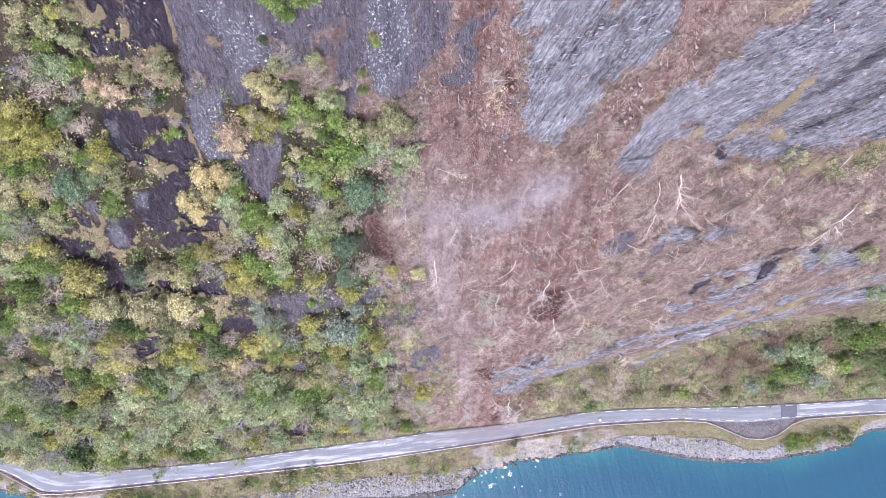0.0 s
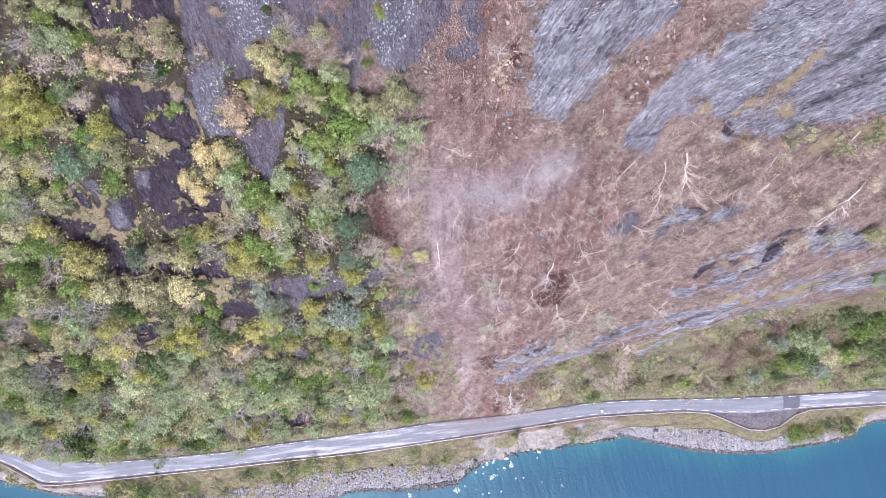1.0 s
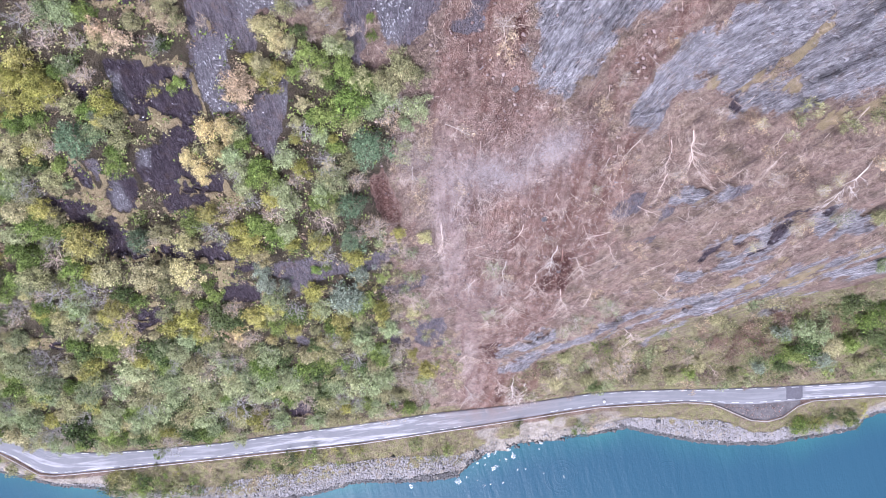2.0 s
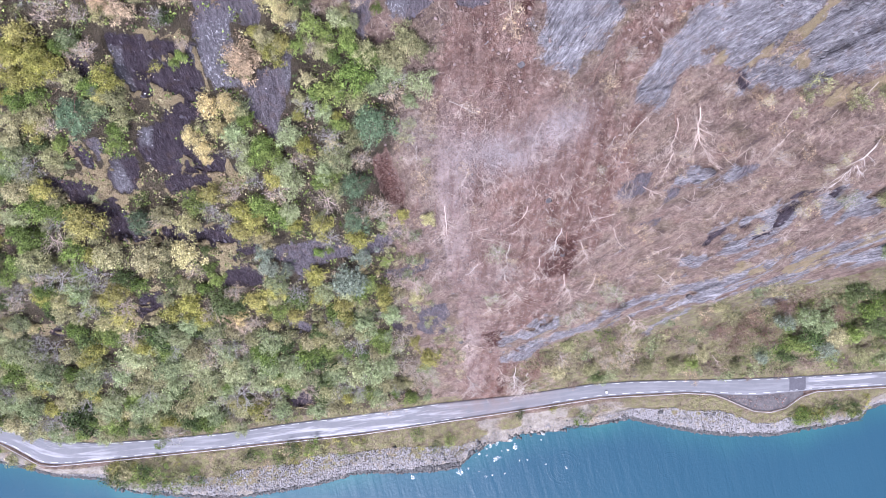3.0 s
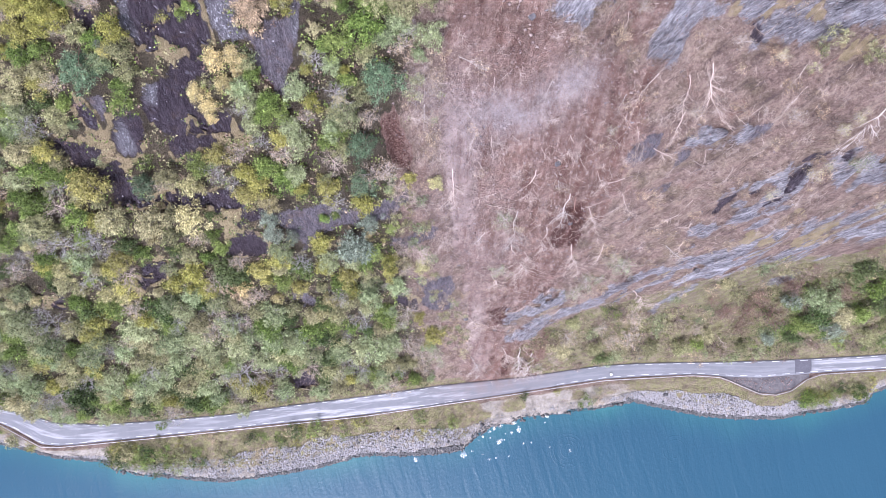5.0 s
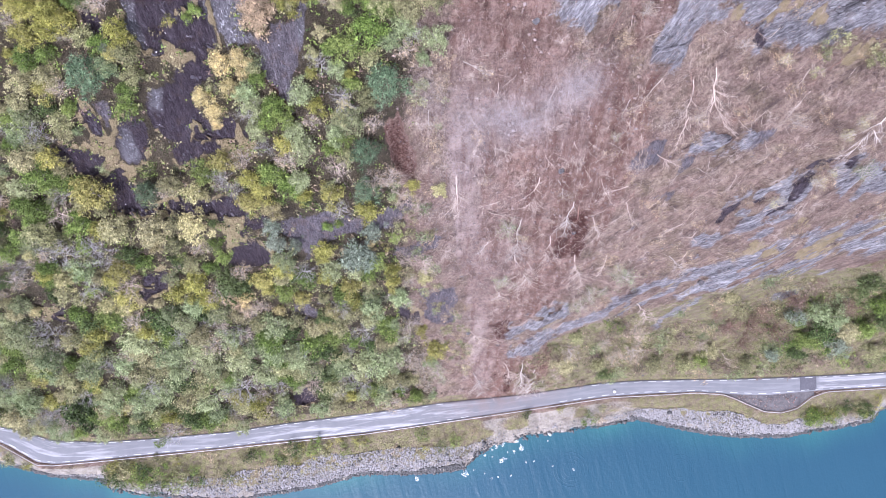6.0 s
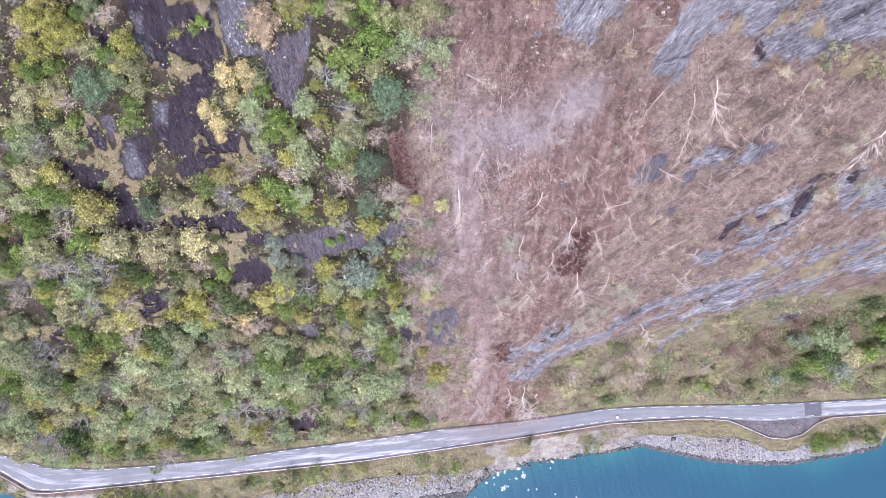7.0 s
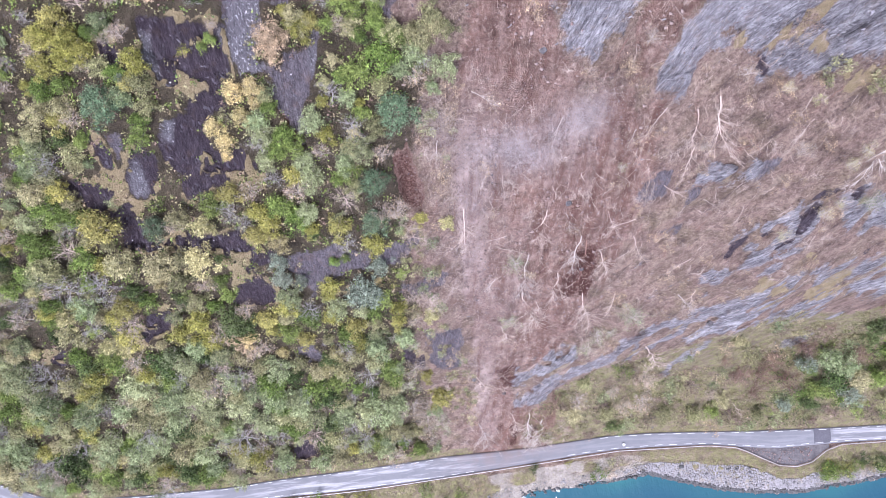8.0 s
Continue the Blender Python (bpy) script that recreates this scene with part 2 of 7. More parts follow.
TURF_A = (
    ((47.0, 20.4), (48.7, 24.3), (49.9, 23.6), (50.3, 22.3), (48.6, 20.4), (45.6, 17.0), (42.7, 16.3), (41.1, 16.1), (43.4, 19.1)),
    ((37.5, 16.8), (38.4, 18.3), (40.0, 17.2), (38.8, 16.0)),
    ((47.8, 16.9), (50.1, 18.1), (51.1, 16.2), (49.1, 15.9)),
    ((56.2, 31.3), (59.8, 31.8), (59.8, 27.6), (55.6, 28.4)),
    ((53.8, 14.0), (60.4, 15.0), (64.9, 15.7), (71.3, 16.4), (73.7, 14.4), (66.9, 13.8), (58.6, 12.1), (56.5, 11.4)),
    ((40.8, 28.6), (42.2, 30.8), (48.1, 32.2), (46.6, 31.1), (43.0, 28.9)),
)
TURF_B = (
    ((-52.1, 14.6), (-50.2, 14.9), (-48.7, 13.8), (-46.1, 14.0), (-44.5, 14.1), (-43.6, 13.2), (-45.1, 12.0), (-46.1, 12.2), (-47.3, 12.5), (-49.1, 12.1), (-51.7, 12.5)),
    ((-49.8, 12.1), (-48.1, 11.9), (-47.4, 10.5), (-49.3, 10.1), (-49.9, 11.1)),
    ((-68.1, -7.7), (-64.4, -8.5), (-67.9, -10.2), (-69.3, -9.4)),
    ((-47.8, -9.0), (-43.0, -8.7), (-42.6, -9.7), (-47.2, -10.4)),
    ((-47.5, -11.4), (-44.0, -11.4), (-42.7, -13.6), (-46.3, -13.6)),
    ((-50.0, 1.2), (-47.4, 2.2), (-47.1, 1.1), (-49.1, 0.1)),
)
TURF_C = (
    ((-54.7, 0.9), (-50.3, 1.1), (-51.7, -0.2), (-54.5, 0.0)),
    ((-66.5, 4.4), (-64.1, 4.0), (-64.6, 1.5), (-66.4, -0.3), (-68.0, 1.0)),
    ((-43.9, 3.6), (-37.0, 3.4), (-37.7, 0.4), (-44.5, 0.2)),
    ((-47.8, 30.9), (-45.2, 31.1), (-44.9, 29.8), (-45.9, 29.4), (-48.0, 29.9)),
    ((-41.1, 31.8), (-40.6, 31.8), (-41.7, 27.3), (-42.8, 27.0)),
    ((-40.6, 27.4), (-36.4, 27.8), (-36.2, 26.9), (-36.1, 24.9), (-38.4, 23.3), (-42.4, 24.2)),
    ((-33.9, 24.3), (-32.3, 23.0), (-33.9, 22.1), (-34.5, 23.1)),
)
TURF_D = (
    ((-30.2, 27.2), (-28.7, 27.5), (-28.7, 26.7), (-30.1, 26.4)),
    ((-39.6, 20.2), (-38.5, 19.3), (-39.4, 17.8), (-40.1, 18.5)),
    ((-65.2, 0.6), (-61.1, 0.4), (-64.3, -2.2), (-65.1, -0.8)),
    ((61.6, -12.8), (72.7, -15.3), (68.0, -16.8), (61.5, -15.3)),
    ((77.1, -15.3), (86.5, -10.7), (90.3, -13.2), (85.3, -17.4)),
    ((67.9, -8.9), (71.3, -8.1), (72.2, -9.6), (69.4, -10.0)),
    ((-31.2, -16.5), (-24.7, -14.2), (-25.1, -15.9), (-30.4, -17.8)),
)
TURF = TURF_A + TURF_B + TURF_C + TURF_D
DAMP_AND_HOLLOW = (
    ((21.2, -8.5), (24.2, -7.3), (26.8, -10.7), (26.3, -15.5), (24.6, -16.8), (21.8, -12.9)),
    ((0.4, 0.0), (1.5, 2.5), (5.7, 3.4), (5.4, 0.1), (2.7, -0.8)),
    ((10.8, -60.5), (12.3, -52.0), (22.2, -51.6), (28.0, -60.5)),
    ((8.7, 14.6), (9.1, 18.3), (10.2, 22.5), (11.7, 21.6), (10.8, 16.9)),
    ((0.9, 24.1), (1.2, 28.8), (2.7, 32.4), (4.9, 32.4), (3.9, 28.3), (3.1, 23.5)),
    ((8.0, 25.5), (9.5, 26.7), (11.6, 24.8), (11.6, 21.6), (9.6, 21.6)),
    # same hollow under the log: shade painted with the dark earth colour
    ((-51.7, -57.4), (-47.9, -56.6), (-46.0, -63.8), (-54.3, -64.4)),
)
DAMP_B = (
    ((19.7, -15.3), (20.7, -10.7), (22.9, -14.1), (23.3, -20.6), (23.0, -23.5)),
    ((11.3, -40.4), (8.7, -33.9), (14.5, -32.0), (16.6, -38.1)),
    ((50.6, -10.6), (51.2, -8.4), (52.6, -10.0), (52.1, -11.9)),
    ((-27.1, -64.1), (-19.2, -59.2), (-17.4, -61.9), (-23.4, -66.5)),
    ((-32.9, 10.3), (-30.4, 9.2), (-28.6, 7.4), (-29.9, 6.9), (-32.3, 8.9)),
)
DAMP_SHADE = DAMP_AND_HOLLOW + DAMP_B
SLIDE = ((3, 45), (0, 25), (-1, 21), (-2, 16), (-3, 10), (-3.5, 0), (-2.5, -8), (-1, -14), (1, -21), (3, -35), (4, -58), (7, -64.5), (29, -61), (28, -46), (26, -30), (27, -15), (30, -4), (31, 4), (30, 12), (20, 13), (15, 17), (12, 21), (10, 26), (10, 45))
SCAR = ((-14.5, 5.5), (-11, 7), (-10, 4), (-8.5, 0), (-9.5, -2.5), (-13, -1))
GULLY = ((29, 32), (36, 33), (34, 24), (30, 19), (27, 14), (24, 14), (22, 20), (26, 23), (31, 26))
DUSTY = ((-6, 10), (-2, 13), (6, 10), (17, 12), (21, 8), (19, 2), (10, 0), (9, -10), (12, -30), (10, -56), (-7, -60), (-9, -29), (-10, -10), (-7, 2))
LEDGE_X, LEDGE_Y = (10, 21, 27, 37, 53, 63, 75, 82, 105, 115, 160), (-52, -46, -39, -33, -28, -25, -21, -18, -18, -14, -10)
WOOD_Y, WOOD_X = (-70, -60, -35, -28, -15, 0, 15, 20, 32), (3, 2, -3, -8, -12, -12, -8, -13, -49)


def depth_in(shape, x, y, margin=8.0):
    """Metres inside (positive) or outside (negative) an outline; no further out than the margin."""
    sx, sy = [p[0] for p in shape], [p[1] for p in shape]
    out = np.full(x.shape, -margin)
    near = (x > min(sx) - margin) & (x < max(sx) + margin) & (y > min(sy) - margin) & (y < max(sy) + margin)
    if not near.any():
        return out
    x, y = x[near], y[near]
    best, odd = np.full(x.shape, margin**2), np.zeros(x.shape, bool)
    for (ax, ay), (bx, by) in zip(shape, shape[1:] + shape[:1]):
        ux, uy = bx - ax, by - ay
        f = np.clip(((x - ax) * ux + (y - ay) * uy) / (ux * ux + uy * uy), 0, 1)
        best = np.minimum(best, (x - ax - f * ux) ** 2 + (y - ay - f * uy) ** 2)
        if ay != by:
            odd ^= ((ay > y) != (by > y)) & (x < (bx - ax) * (y - ay) / (by - ay) + ax)
    out[near] = np.where(odd, 1, -1) * np.sqrt(best)
    return out


def plan_covers(x, y):
    """How much of each ground cover the plan gives at x, y, each from 0 to 1."""
    x, y = np.asarray(x, float), np.asarray(y, float)
    wx = x + 0.6 * grain(x, y, 5.5, 1) + 0.5 * grain(x, y, 1.7, 2) + 0.4 * grain(x, y, 0.8, 17)
    wy = y + 0.4 * grain(x, y, 5.0, 3) + 0.35 * grain(x, y, 1.5, 4) + 0.3 * grain(x, y, 0.7, 18)

    def cover(shapes, soft):
        inside = np.max([depth_in(s, wx, wy) for s in shapes], axis=0)
        return np.clip(inside / soft + 0.5, 0, 1)

    # dark and slate covers also carry painted shade where the right-hand rock recedes
    out = {"dark": np.clip(np.max([depth_in(s, wx, wy) for s in DARK_SLABS_SHADE], axis=0) / 0.7 + np.where(x < 5, 1.0, 0.5), 0, 1), "grey": np.clip(cover(GREY_SLABS, 4.0) * 1.5 + 0.45 * grain(x, y, 2.4, 19) + 0.35 * grain(x, y, 1.0, 53) - 0.28, 0, 1)}
    out["slate"] = np.clip(cover(SLATE_AND_SHADE, 2.8) * 1.5 + 0.5 * grain(x, y, 2.2, 52) + 0.35 * grain(x, y, 0.9, 54) - 0.3, 0, 1) * (1 - out["dark"])
    out["chips"] = cover(CHIPS, 2.4)
    out["soil"] = np.maximum(np.maximum(np.clip(cover((SLIDE,), 7.0) * 1.3 + 0.35 * grain(x, y / 5, 2.4, 44) - 0.1, 0, 1), cover((SCAR,), 0.8)), 0.75 * cover((GULLY,), 2.0)) * (1 - out["grey"])
    out["turf"] = cover(TURF, 0.9) * np.clip(0.95 + 1.1 * grain(x, y, 1.4, 25) + 0.8 * grain(x, y, 0.7, 26), 0, 1)
    out["damp_shade"] = np.maximum(cover(DAMP_SHADE, 3.0) * np.where(y > 12, 0.8, 1) * np.clip(0.7 + 0.8 * grain(x, y / 4, 1.6, 24), 0, 1), 0.5 * cover((SCAR,), 1.0))
    out["dusty"] = 0.66 * (1 - cover((SCAR,), 1.0)) * cover((DUSTY,), 9.0) * np.clip(0.8 + 0.8 * grain(x, y / 2, 5.0, 33), 0, 1)
    along, across = 0.79 * x + 0.61 * y, -0.61 * x + 0.79 * y
    crop = grain(along / 4.5, across, 3.2, 41) + 0.5 * grain(along / 4, across, 1.3, 42)
    torn = grain(along / 3, across, 2.4, 48) + 0.6 * grain(x, y, 1.6, 49)
    out["grey"] = out["grey"] * np.where((y < 8) & (x > 8), np.clip((torn + 0.62) / 0.3, 0, 1), 1)
    slope = np.clip((x - 22) / 10, 0, 1) * (y > np.interp(x, LEDGE_X, LEDGE_Y)) * (y < 14)
    out["grey"] = np.maximum(out["grey"], np.clip((crop - 0.82) / 0.2, 0, 0.8) * slope)
    bare = np.clip((-grain(along / 4.5, across, 2.6, 43) - 0.55) / 0.15, 0, 0.8) * (y < 13) * (x > 20)
    out["turf"] = np.maximum(out["turf"], 0.75 * bare * out["grey"])
    low = np.clip((np.interp(wx, LEDGE_X, LEDGE_Y) - wy) / 1.5, 0, 1) * (wx > 18) * (wy > inner(wx))
    strip = (wy < inner(x) + 3) & (wy > inner(x) - 1)
    out["verge"] = np.maximum(low, np.clip((railing(x) - 0.2 - y) / 0.5, 0, 1) * np.clip((y - shore(x) - 2.5) / 2, 0, 1))
    rocky = np.interp(x, (-160, -145, -125, -112, 2, 8, 60, 66, 160), (0.6, 0.6, 0.5, 0.1, 0.15, 0.5, 0.42, 0.2, 0.2))
    out["verge"] = out["verge"] * np.where(y < railing(x), np.clip(1 - rocky * (1 + 1.2 * grain(x, y, 4, 23)), 0, 1), 1)
    out["verge"] = np.maximum(out["verge"], 0.6 * strip * (1 - out["soil"]))
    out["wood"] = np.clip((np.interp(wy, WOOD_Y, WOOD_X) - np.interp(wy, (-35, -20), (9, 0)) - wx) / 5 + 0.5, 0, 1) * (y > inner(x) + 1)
    slab = np.max([depth_in(s, wx, wy) for s in DARK_SLABS_SHADE], axis=0)
    cushion = np.clip((grain(x, y * 1.3, 3.4, 45) + 0.6 * grain(x, y, 1.2, 46) + 0.4 * grain(x, y, 0.6, 27) - 0.62) / 0.15, 0, 1) * (slab > -1) * (x < 5)
    rim = np.clip(1 - np.abs(slab + 0.5) / 0.7, 0, 1) * np.clip(grain(x, y, 3.0, 47) * 2 + 0.7, 0, 1) * (x < 5)
    out["turf"] = np.maximum(out["turf"], np.maximum(cushion, rim))
    for name in ("dark", "grey", "slate"):
        out[name] = out[name] * (1 - out["turf"])
    out["bank"] = np.clip((railing(x) - 1.0 - 0.4 * grain(x, y, 3, 9) - y) / 0.8, 0, 1) * (1 - out["verge"])
    return out


def relief(x, y, c):
    """Small relief that goes on top of the base height."""
    up = np.clip((y - inner(x) - 1.5) / 6, 0, 1)
    along = 0.79 * x + 0.61 * y
    across = -0.61 * x + 0.79 * y
    fold = grain(along / 7, across, 2.2, 11) + 0.6 * grain(along / 6, across, 1.0, 12) + 0.35 * grain(along / 5, across, 0.55, 16)
    ridge = 1 - np.abs(grain(along / 5, across, 3.4, 20)) * 2
    fold = fold + 0.9 * ridge
    run = grain(x, y / 6, 1.6, 13) + 0.5 * grain(x, y / 6, 0.8, 14)
    rough = 1.6 * grain(x, y, 9, 5) + 0.9 * grain(x, y, 4, 6) + 0.5 * grain(x, y, 1.8, 7) + 0.3 * grain(x, y, 0.9, 8)
    right = np.clip((x - 4) / 16, 0, 1)
    rock = np.maximum(np.maximum(c["dark"], c["slate"]), c["grey"])
    h = rough * (1 - 0.55 * rock) + right * (0.75 + 0.9 * rock) * fold + (1 - right) * rock * 0.8 * run
    h = h - (1.0 + 0.5 * right) * c["dark"] - 0.7 * c["slate"] - 0.9 * c["soil"] + 0.15 * c["turf"]
    h = h + 1.1 * right * c["grey"] * (y < 14) - 0.8 * c["damp_shade"]
    h = h - 0.9 * np.clip(depth_in(SCAR, x, y) + 0.5, 0, 2)
    return h * up


def spread(low, high, step, reach):
    """Even steps from low to high, then ever longer ones out to reach on both sides."""
    inside = np.arange(low, high + step / 2, step)
    grow, far = [], step
    while sum(grow) < reach:
        far *= 1.35
        grow.append(far)
    out = np.cumsum(grow)
    return np.concatenate([low - out[::-1], inside, high + out])


def survey():
    """The land on a grid: its lines, heights and covers."""
    xs, ys = spread(-168, 168, 0.70, 2200), spread(-101, 44, 0.44, 2200)
    gx, gy = np.meshgrid(xs, ys)
    c = plan_covers(gx, gy)
    z = ground_base(gx, gy) + relief(gx, gy, c) * ((np.abs(gx) < 400) & (gy < 200))
    bank = (gy < railing(gx) - 0.9) & (gy > shore(gx) - 3)
    z = z + bank * (0.45 * grain(gx, gy, 2.2, 21) + 0.25 * grain(gx, gy, 0.9, 22))
    return xs, ys, z, c


LAND_X, LAND_Y, LAND_Z, LAND_COVER = survey()


def on_land(values, x, y):
    """Values of the land's grid between its lines."""
    x, y = np.asarray(x, float), np.asarray(y, float)
    i = np.clip(np.searchsorted(LAND_X, x) - 1, 0, len(LAND_X) - 2)
    j = np.clip(np.searchsorted(LAND_Y, y) - 1, 0, len(LAND_Y) - 2)
    u, v = (x - LAND_X[i]) / (LAND_X[i + 1] - LAND_X[i]), (y - LAND_Y[j]) / (LAND_Y[j + 1] - LAND_Y[j])
    return (values[j, i] * (1 - u) + values[j, i + 1] * u) * (1 - v) + (values[j + 1, i] * (1 - u) + values[j + 1, i + 1] * u) * v


def covers(x, y):
    """How much of each ground cover lies at x, y, each from 0 to 1."""
    return {key: on_land(value, x, y) for key, value in LAND_COVER.items()}


def ground_height(x, y):
    return on_land(LAND_Z, x, y)


def height_at(x, y):
    return float(ground_height(x, y))


# ---- materials ----
def shader(name):
    m = bpy.data.materials.new(name)
    m.use_nodes = True
    return m, m.node_tree, m.node_tree.nodes["Principled BSDF"]


def add(nt, kind, links=None, **settings):
    """A node with its settings; links: input name or index to a socket or a value."""
    n = nt.nodes.new("ShaderNode" + kind)
    for key, value in settings.items():
        setattr(n, key, value)
    for key, value in (links or {}).items():
        if isinstance(value, bpy.types.NodeSocket):
            nt.links.new(value, n.inputs[key])
        else:
            n.inputs[key].default_value = value
    return n


def noise_of(nt, vector, scale, detail=4, rough=0.6, distort=0.0):
    return add(nt, "TexNoise", {"Vector": vector, "Scale": scale, "Detail": detail, "Roughness": rough, "Distortion": distort}).outputs["Fac"]


def ramp(nt, fac, *stops):
    n = add(nt, "ValToRGB", {"Fac": fac})
    e = n.color_ramp.elements
    while len(e) < len(stops):
        e.new(0.5)
    for element, (at, colour) in zip(e, stops):
        element.position = at
        element.color = (*colour, 1) if isinstance(colour, tuple) else (colour, colour, colour, 1)
    return n.outputs["Color"]


def mixed(nt, fac, a, b, how="MIX"):
    n = add(nt, "Mix", data_type="RGBA", blend_type=how)
    for key, value in (("Factor", fac), ("A", a), ("B", b)):
        if isinstance(value, bpy.types.NodeSocket):
            nt.links.new(value, n.inputs[key])
        elif isinstance(value, tuple):
            n.inputs[key].default_value = (*value, 1)
        else:
            n.inputs[key].default_value = value
    return n.outputs["Result"]


def stretched(nt, turn, sizes):
    """World position, turned about z and then scaled, for streaky textures."""
    place = add(nt, "NewGeometry").outputs["Position"]
    turned = add(nt, "Mapping", {"Vector": place, "Rotation": (0, 0, turn)}).outputs["Vector"]
    return add(nt, "Mapping", {"Vector": turned, "Scale": sizes}).outputs["Vector"]


def bump(nt, height, strength, distance, under=None):
    links = {"Height": height, "Strength": strength, "Distance": distance}
    if under is not None:
        links["Normal"] = under
    return add(nt, "Bump", links).outputs["Normal"]


def ground_material():
    m, nt, bsdf = shader("hillside")
    place = add(nt, "NewGeometry").outputs["Position"]
    cover = {k: add(nt, "Attribute", attribute_name=k).outputs["Fac"] for k in ("dark", "grey", "soil", "turf", "verge", "wood", "bank", "damp_shade", "slate", "chips")}
    broad, medium, fine = noise_of(nt, place, 0.12), noise_of(nt, place, 0.55, 6, 0.65), noise_of(nt, place, 2.4, 5, 0.7)
    # brown litter of leaves, dead grass and twigs
    tiny = noise_of(nt, place, 6.5, 4, 0.75)
    litter = mixed(nt, medium, ramp(nt, tiny, (0.30, (0.068, 0.038, 0.033)), (0.48, (0.20, 0.132, 0.11)), (0.66, (0.47, 0.36, 0.295))),
                   ramp(nt, fine, (0.3, (0.125, 0.072, 0.062)), (0.6, (0.33, 0.235, 0.20))))
    litter = mixed(nt, ramp(nt, broad, (0.48, 0.0), (0.66, 0.5)), litter, ramp(nt, fine, (0.35, (0.10, 0.085, 0.045)), (0.65, (0.29, 0.24, 0.14))))
    blotch = noise_of(nt, place, 0.30, 6, 0.7)
    litter = mixed(nt, 0.7, litter, ramp(nt, blotch, (0.34, 0.22), (0.64, 0.80)), "OVERLAY")
    tuft = noise_of(nt, place, 1.6, 4, 0.65, 0.8)
    litter = mixed(nt, ramp(nt, tuft, (0.36, 0.8), (0.48, 0.0)), litter, ramp(nt, tiny, (0.3, (0.06, 0.036, 0.033)), (0.7, (0.22, 0.15, 0.135))))
    litter = mixed(nt, ramp(nt, tuft, (0.57, 0.0), (0.66, 0.6)), litter, ramp(nt, tiny, (0.3, (0.26, 0.19, 0.15)), (0.7, (0.62, 0.50, 0.41))))
    flow = noise_of(nt, stretched(nt, radians(-38), (0.22, 1.0, 0.05)), 0.9, 7, 0.72, 0.6)
    # low bands of the flow darkened: their shade is painted into the litter
    litter = mixed(nt, ramp(nt, flow, (0.36, 0.75), (0.47, 0.0)), litter, ramp(nt, tiny, (0.3, (0.045, 0.028, 0.028)), (0.7, (0.19, 0.135, 0.13))))
    litter = mixed(nt, ramp(nt, flow, (0.54, 0.0), (0.64, 0.6)), litter, ramp(nt, fine, (0.3, (0.22, 0.165, 0.13)), (0.7, (0.50, 0.40, 0.32))))
    # torn red-brown earth
    down = stretched(nt, 0, (1.0, 0.16, 0.16))
    streak = noise_of(nt, down, 0.7, 6, 0.7)
    soil = mixed(nt, ramp(nt, streak, (0.38, 0.0), (0.60, 1.0)), ramp(nt, tiny, (0.3, (0.052, 0.026, 0.022)), (0.7, (0.205, 0.115, 0.095))), ramp(nt, tiny, (0.3, (0.155, 0.093, 0.08)), (0.7, (0.54, 0.39, 0.335))))
    soil = mixed(nt, ramp(nt, medium, (0.40, 0.0), (0.60, 0.7)), soil, ramp(nt, tiny, (0.3, (0.125, 0.068, 0.058)), (0.7, (0.37, 0.225, 0.18))))
    soil = mixed(nt, add(nt, "Attribute", attribute_name="dusty").outputs["Fac"], soil, ramp(nt, tiny, (0.3, (0.32, 0.235, 0.22)), (0.7, (0.66, 0.54, 0.505))))
    soil = mixed(nt, 0.6, soil, ramp(nt, blotch, (0.34, 0.22), (0.64, 0.80)), "OVERLAY")
    soil = mixed(nt, ramp(nt, tuft, (0.36, 0.7), (0.46, 0.0)), soil, ramp(nt, tiny, (0.3, (0.07, 0.034, 0.029)), (0.7, (0.23, 0.135, 0.112))))
    soil = mixed(nt, ramp(nt, tuft, (0.56, 0.0), (0.64, 0.7)), soil, ramp(nt, tiny, (0.3, (0.25, 0.165, 0.145)), (0.7, (0.62, 0.47, 0.40))))
    furrow = noise_of(nt, stretched(nt, radians(4), (1.0, 0.10, 0.10)), 0.30, 5, 0.65)
    soil = mixed(nt, ramp(nt, furrow, (0.50, 0.0), (0.62, 0.75)), soil, ramp(nt, tiny, (0.3, (0.075, 0.034, 0.028)), (0.7, (0.26, 0.14, 0.112))))
    damp_shade = ramp(nt, tiny, (0.3, (0.03, 0.012, 0.011)), (0.7, (0.14, 0.06, 0.048)))
    # floor of the wood, its humus colour darkened for the crowns' shade; moss and turf
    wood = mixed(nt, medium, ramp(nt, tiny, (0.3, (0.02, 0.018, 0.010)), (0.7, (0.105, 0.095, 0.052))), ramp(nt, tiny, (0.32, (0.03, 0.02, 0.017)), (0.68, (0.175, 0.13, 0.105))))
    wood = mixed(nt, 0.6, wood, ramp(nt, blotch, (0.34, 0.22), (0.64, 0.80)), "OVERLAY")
    turf = mixed(nt, medium, ramp(nt, tiny, (0.3, (0.17, 0.14, 0.07)), (0.7, (0.42, 0.35, 0.19))), ramp(nt, tiny, (0.3, (0.22, 0.155, 0.10)), (0.7, (0.56, 0.43, 0.28))))
    verge = mixed(nt, ramp(nt, medium, (0.40, 0.0), (0.60, 1.0)), ramp(nt, tiny, (0.3, (0.085, 0.084, 0.04)), (0.7, (0.40, 0.365, 0.185))), ramp(nt, tiny, (0.3, (0.09, 0.065, 0.052)), (0.7, (0.40, 0.315, 0.235))))
    verge = mixed(nt, 0.5, verge, ramp(nt, blotch, (0.34, 0.25), (0.64, 0.78)), "OVERLAY")
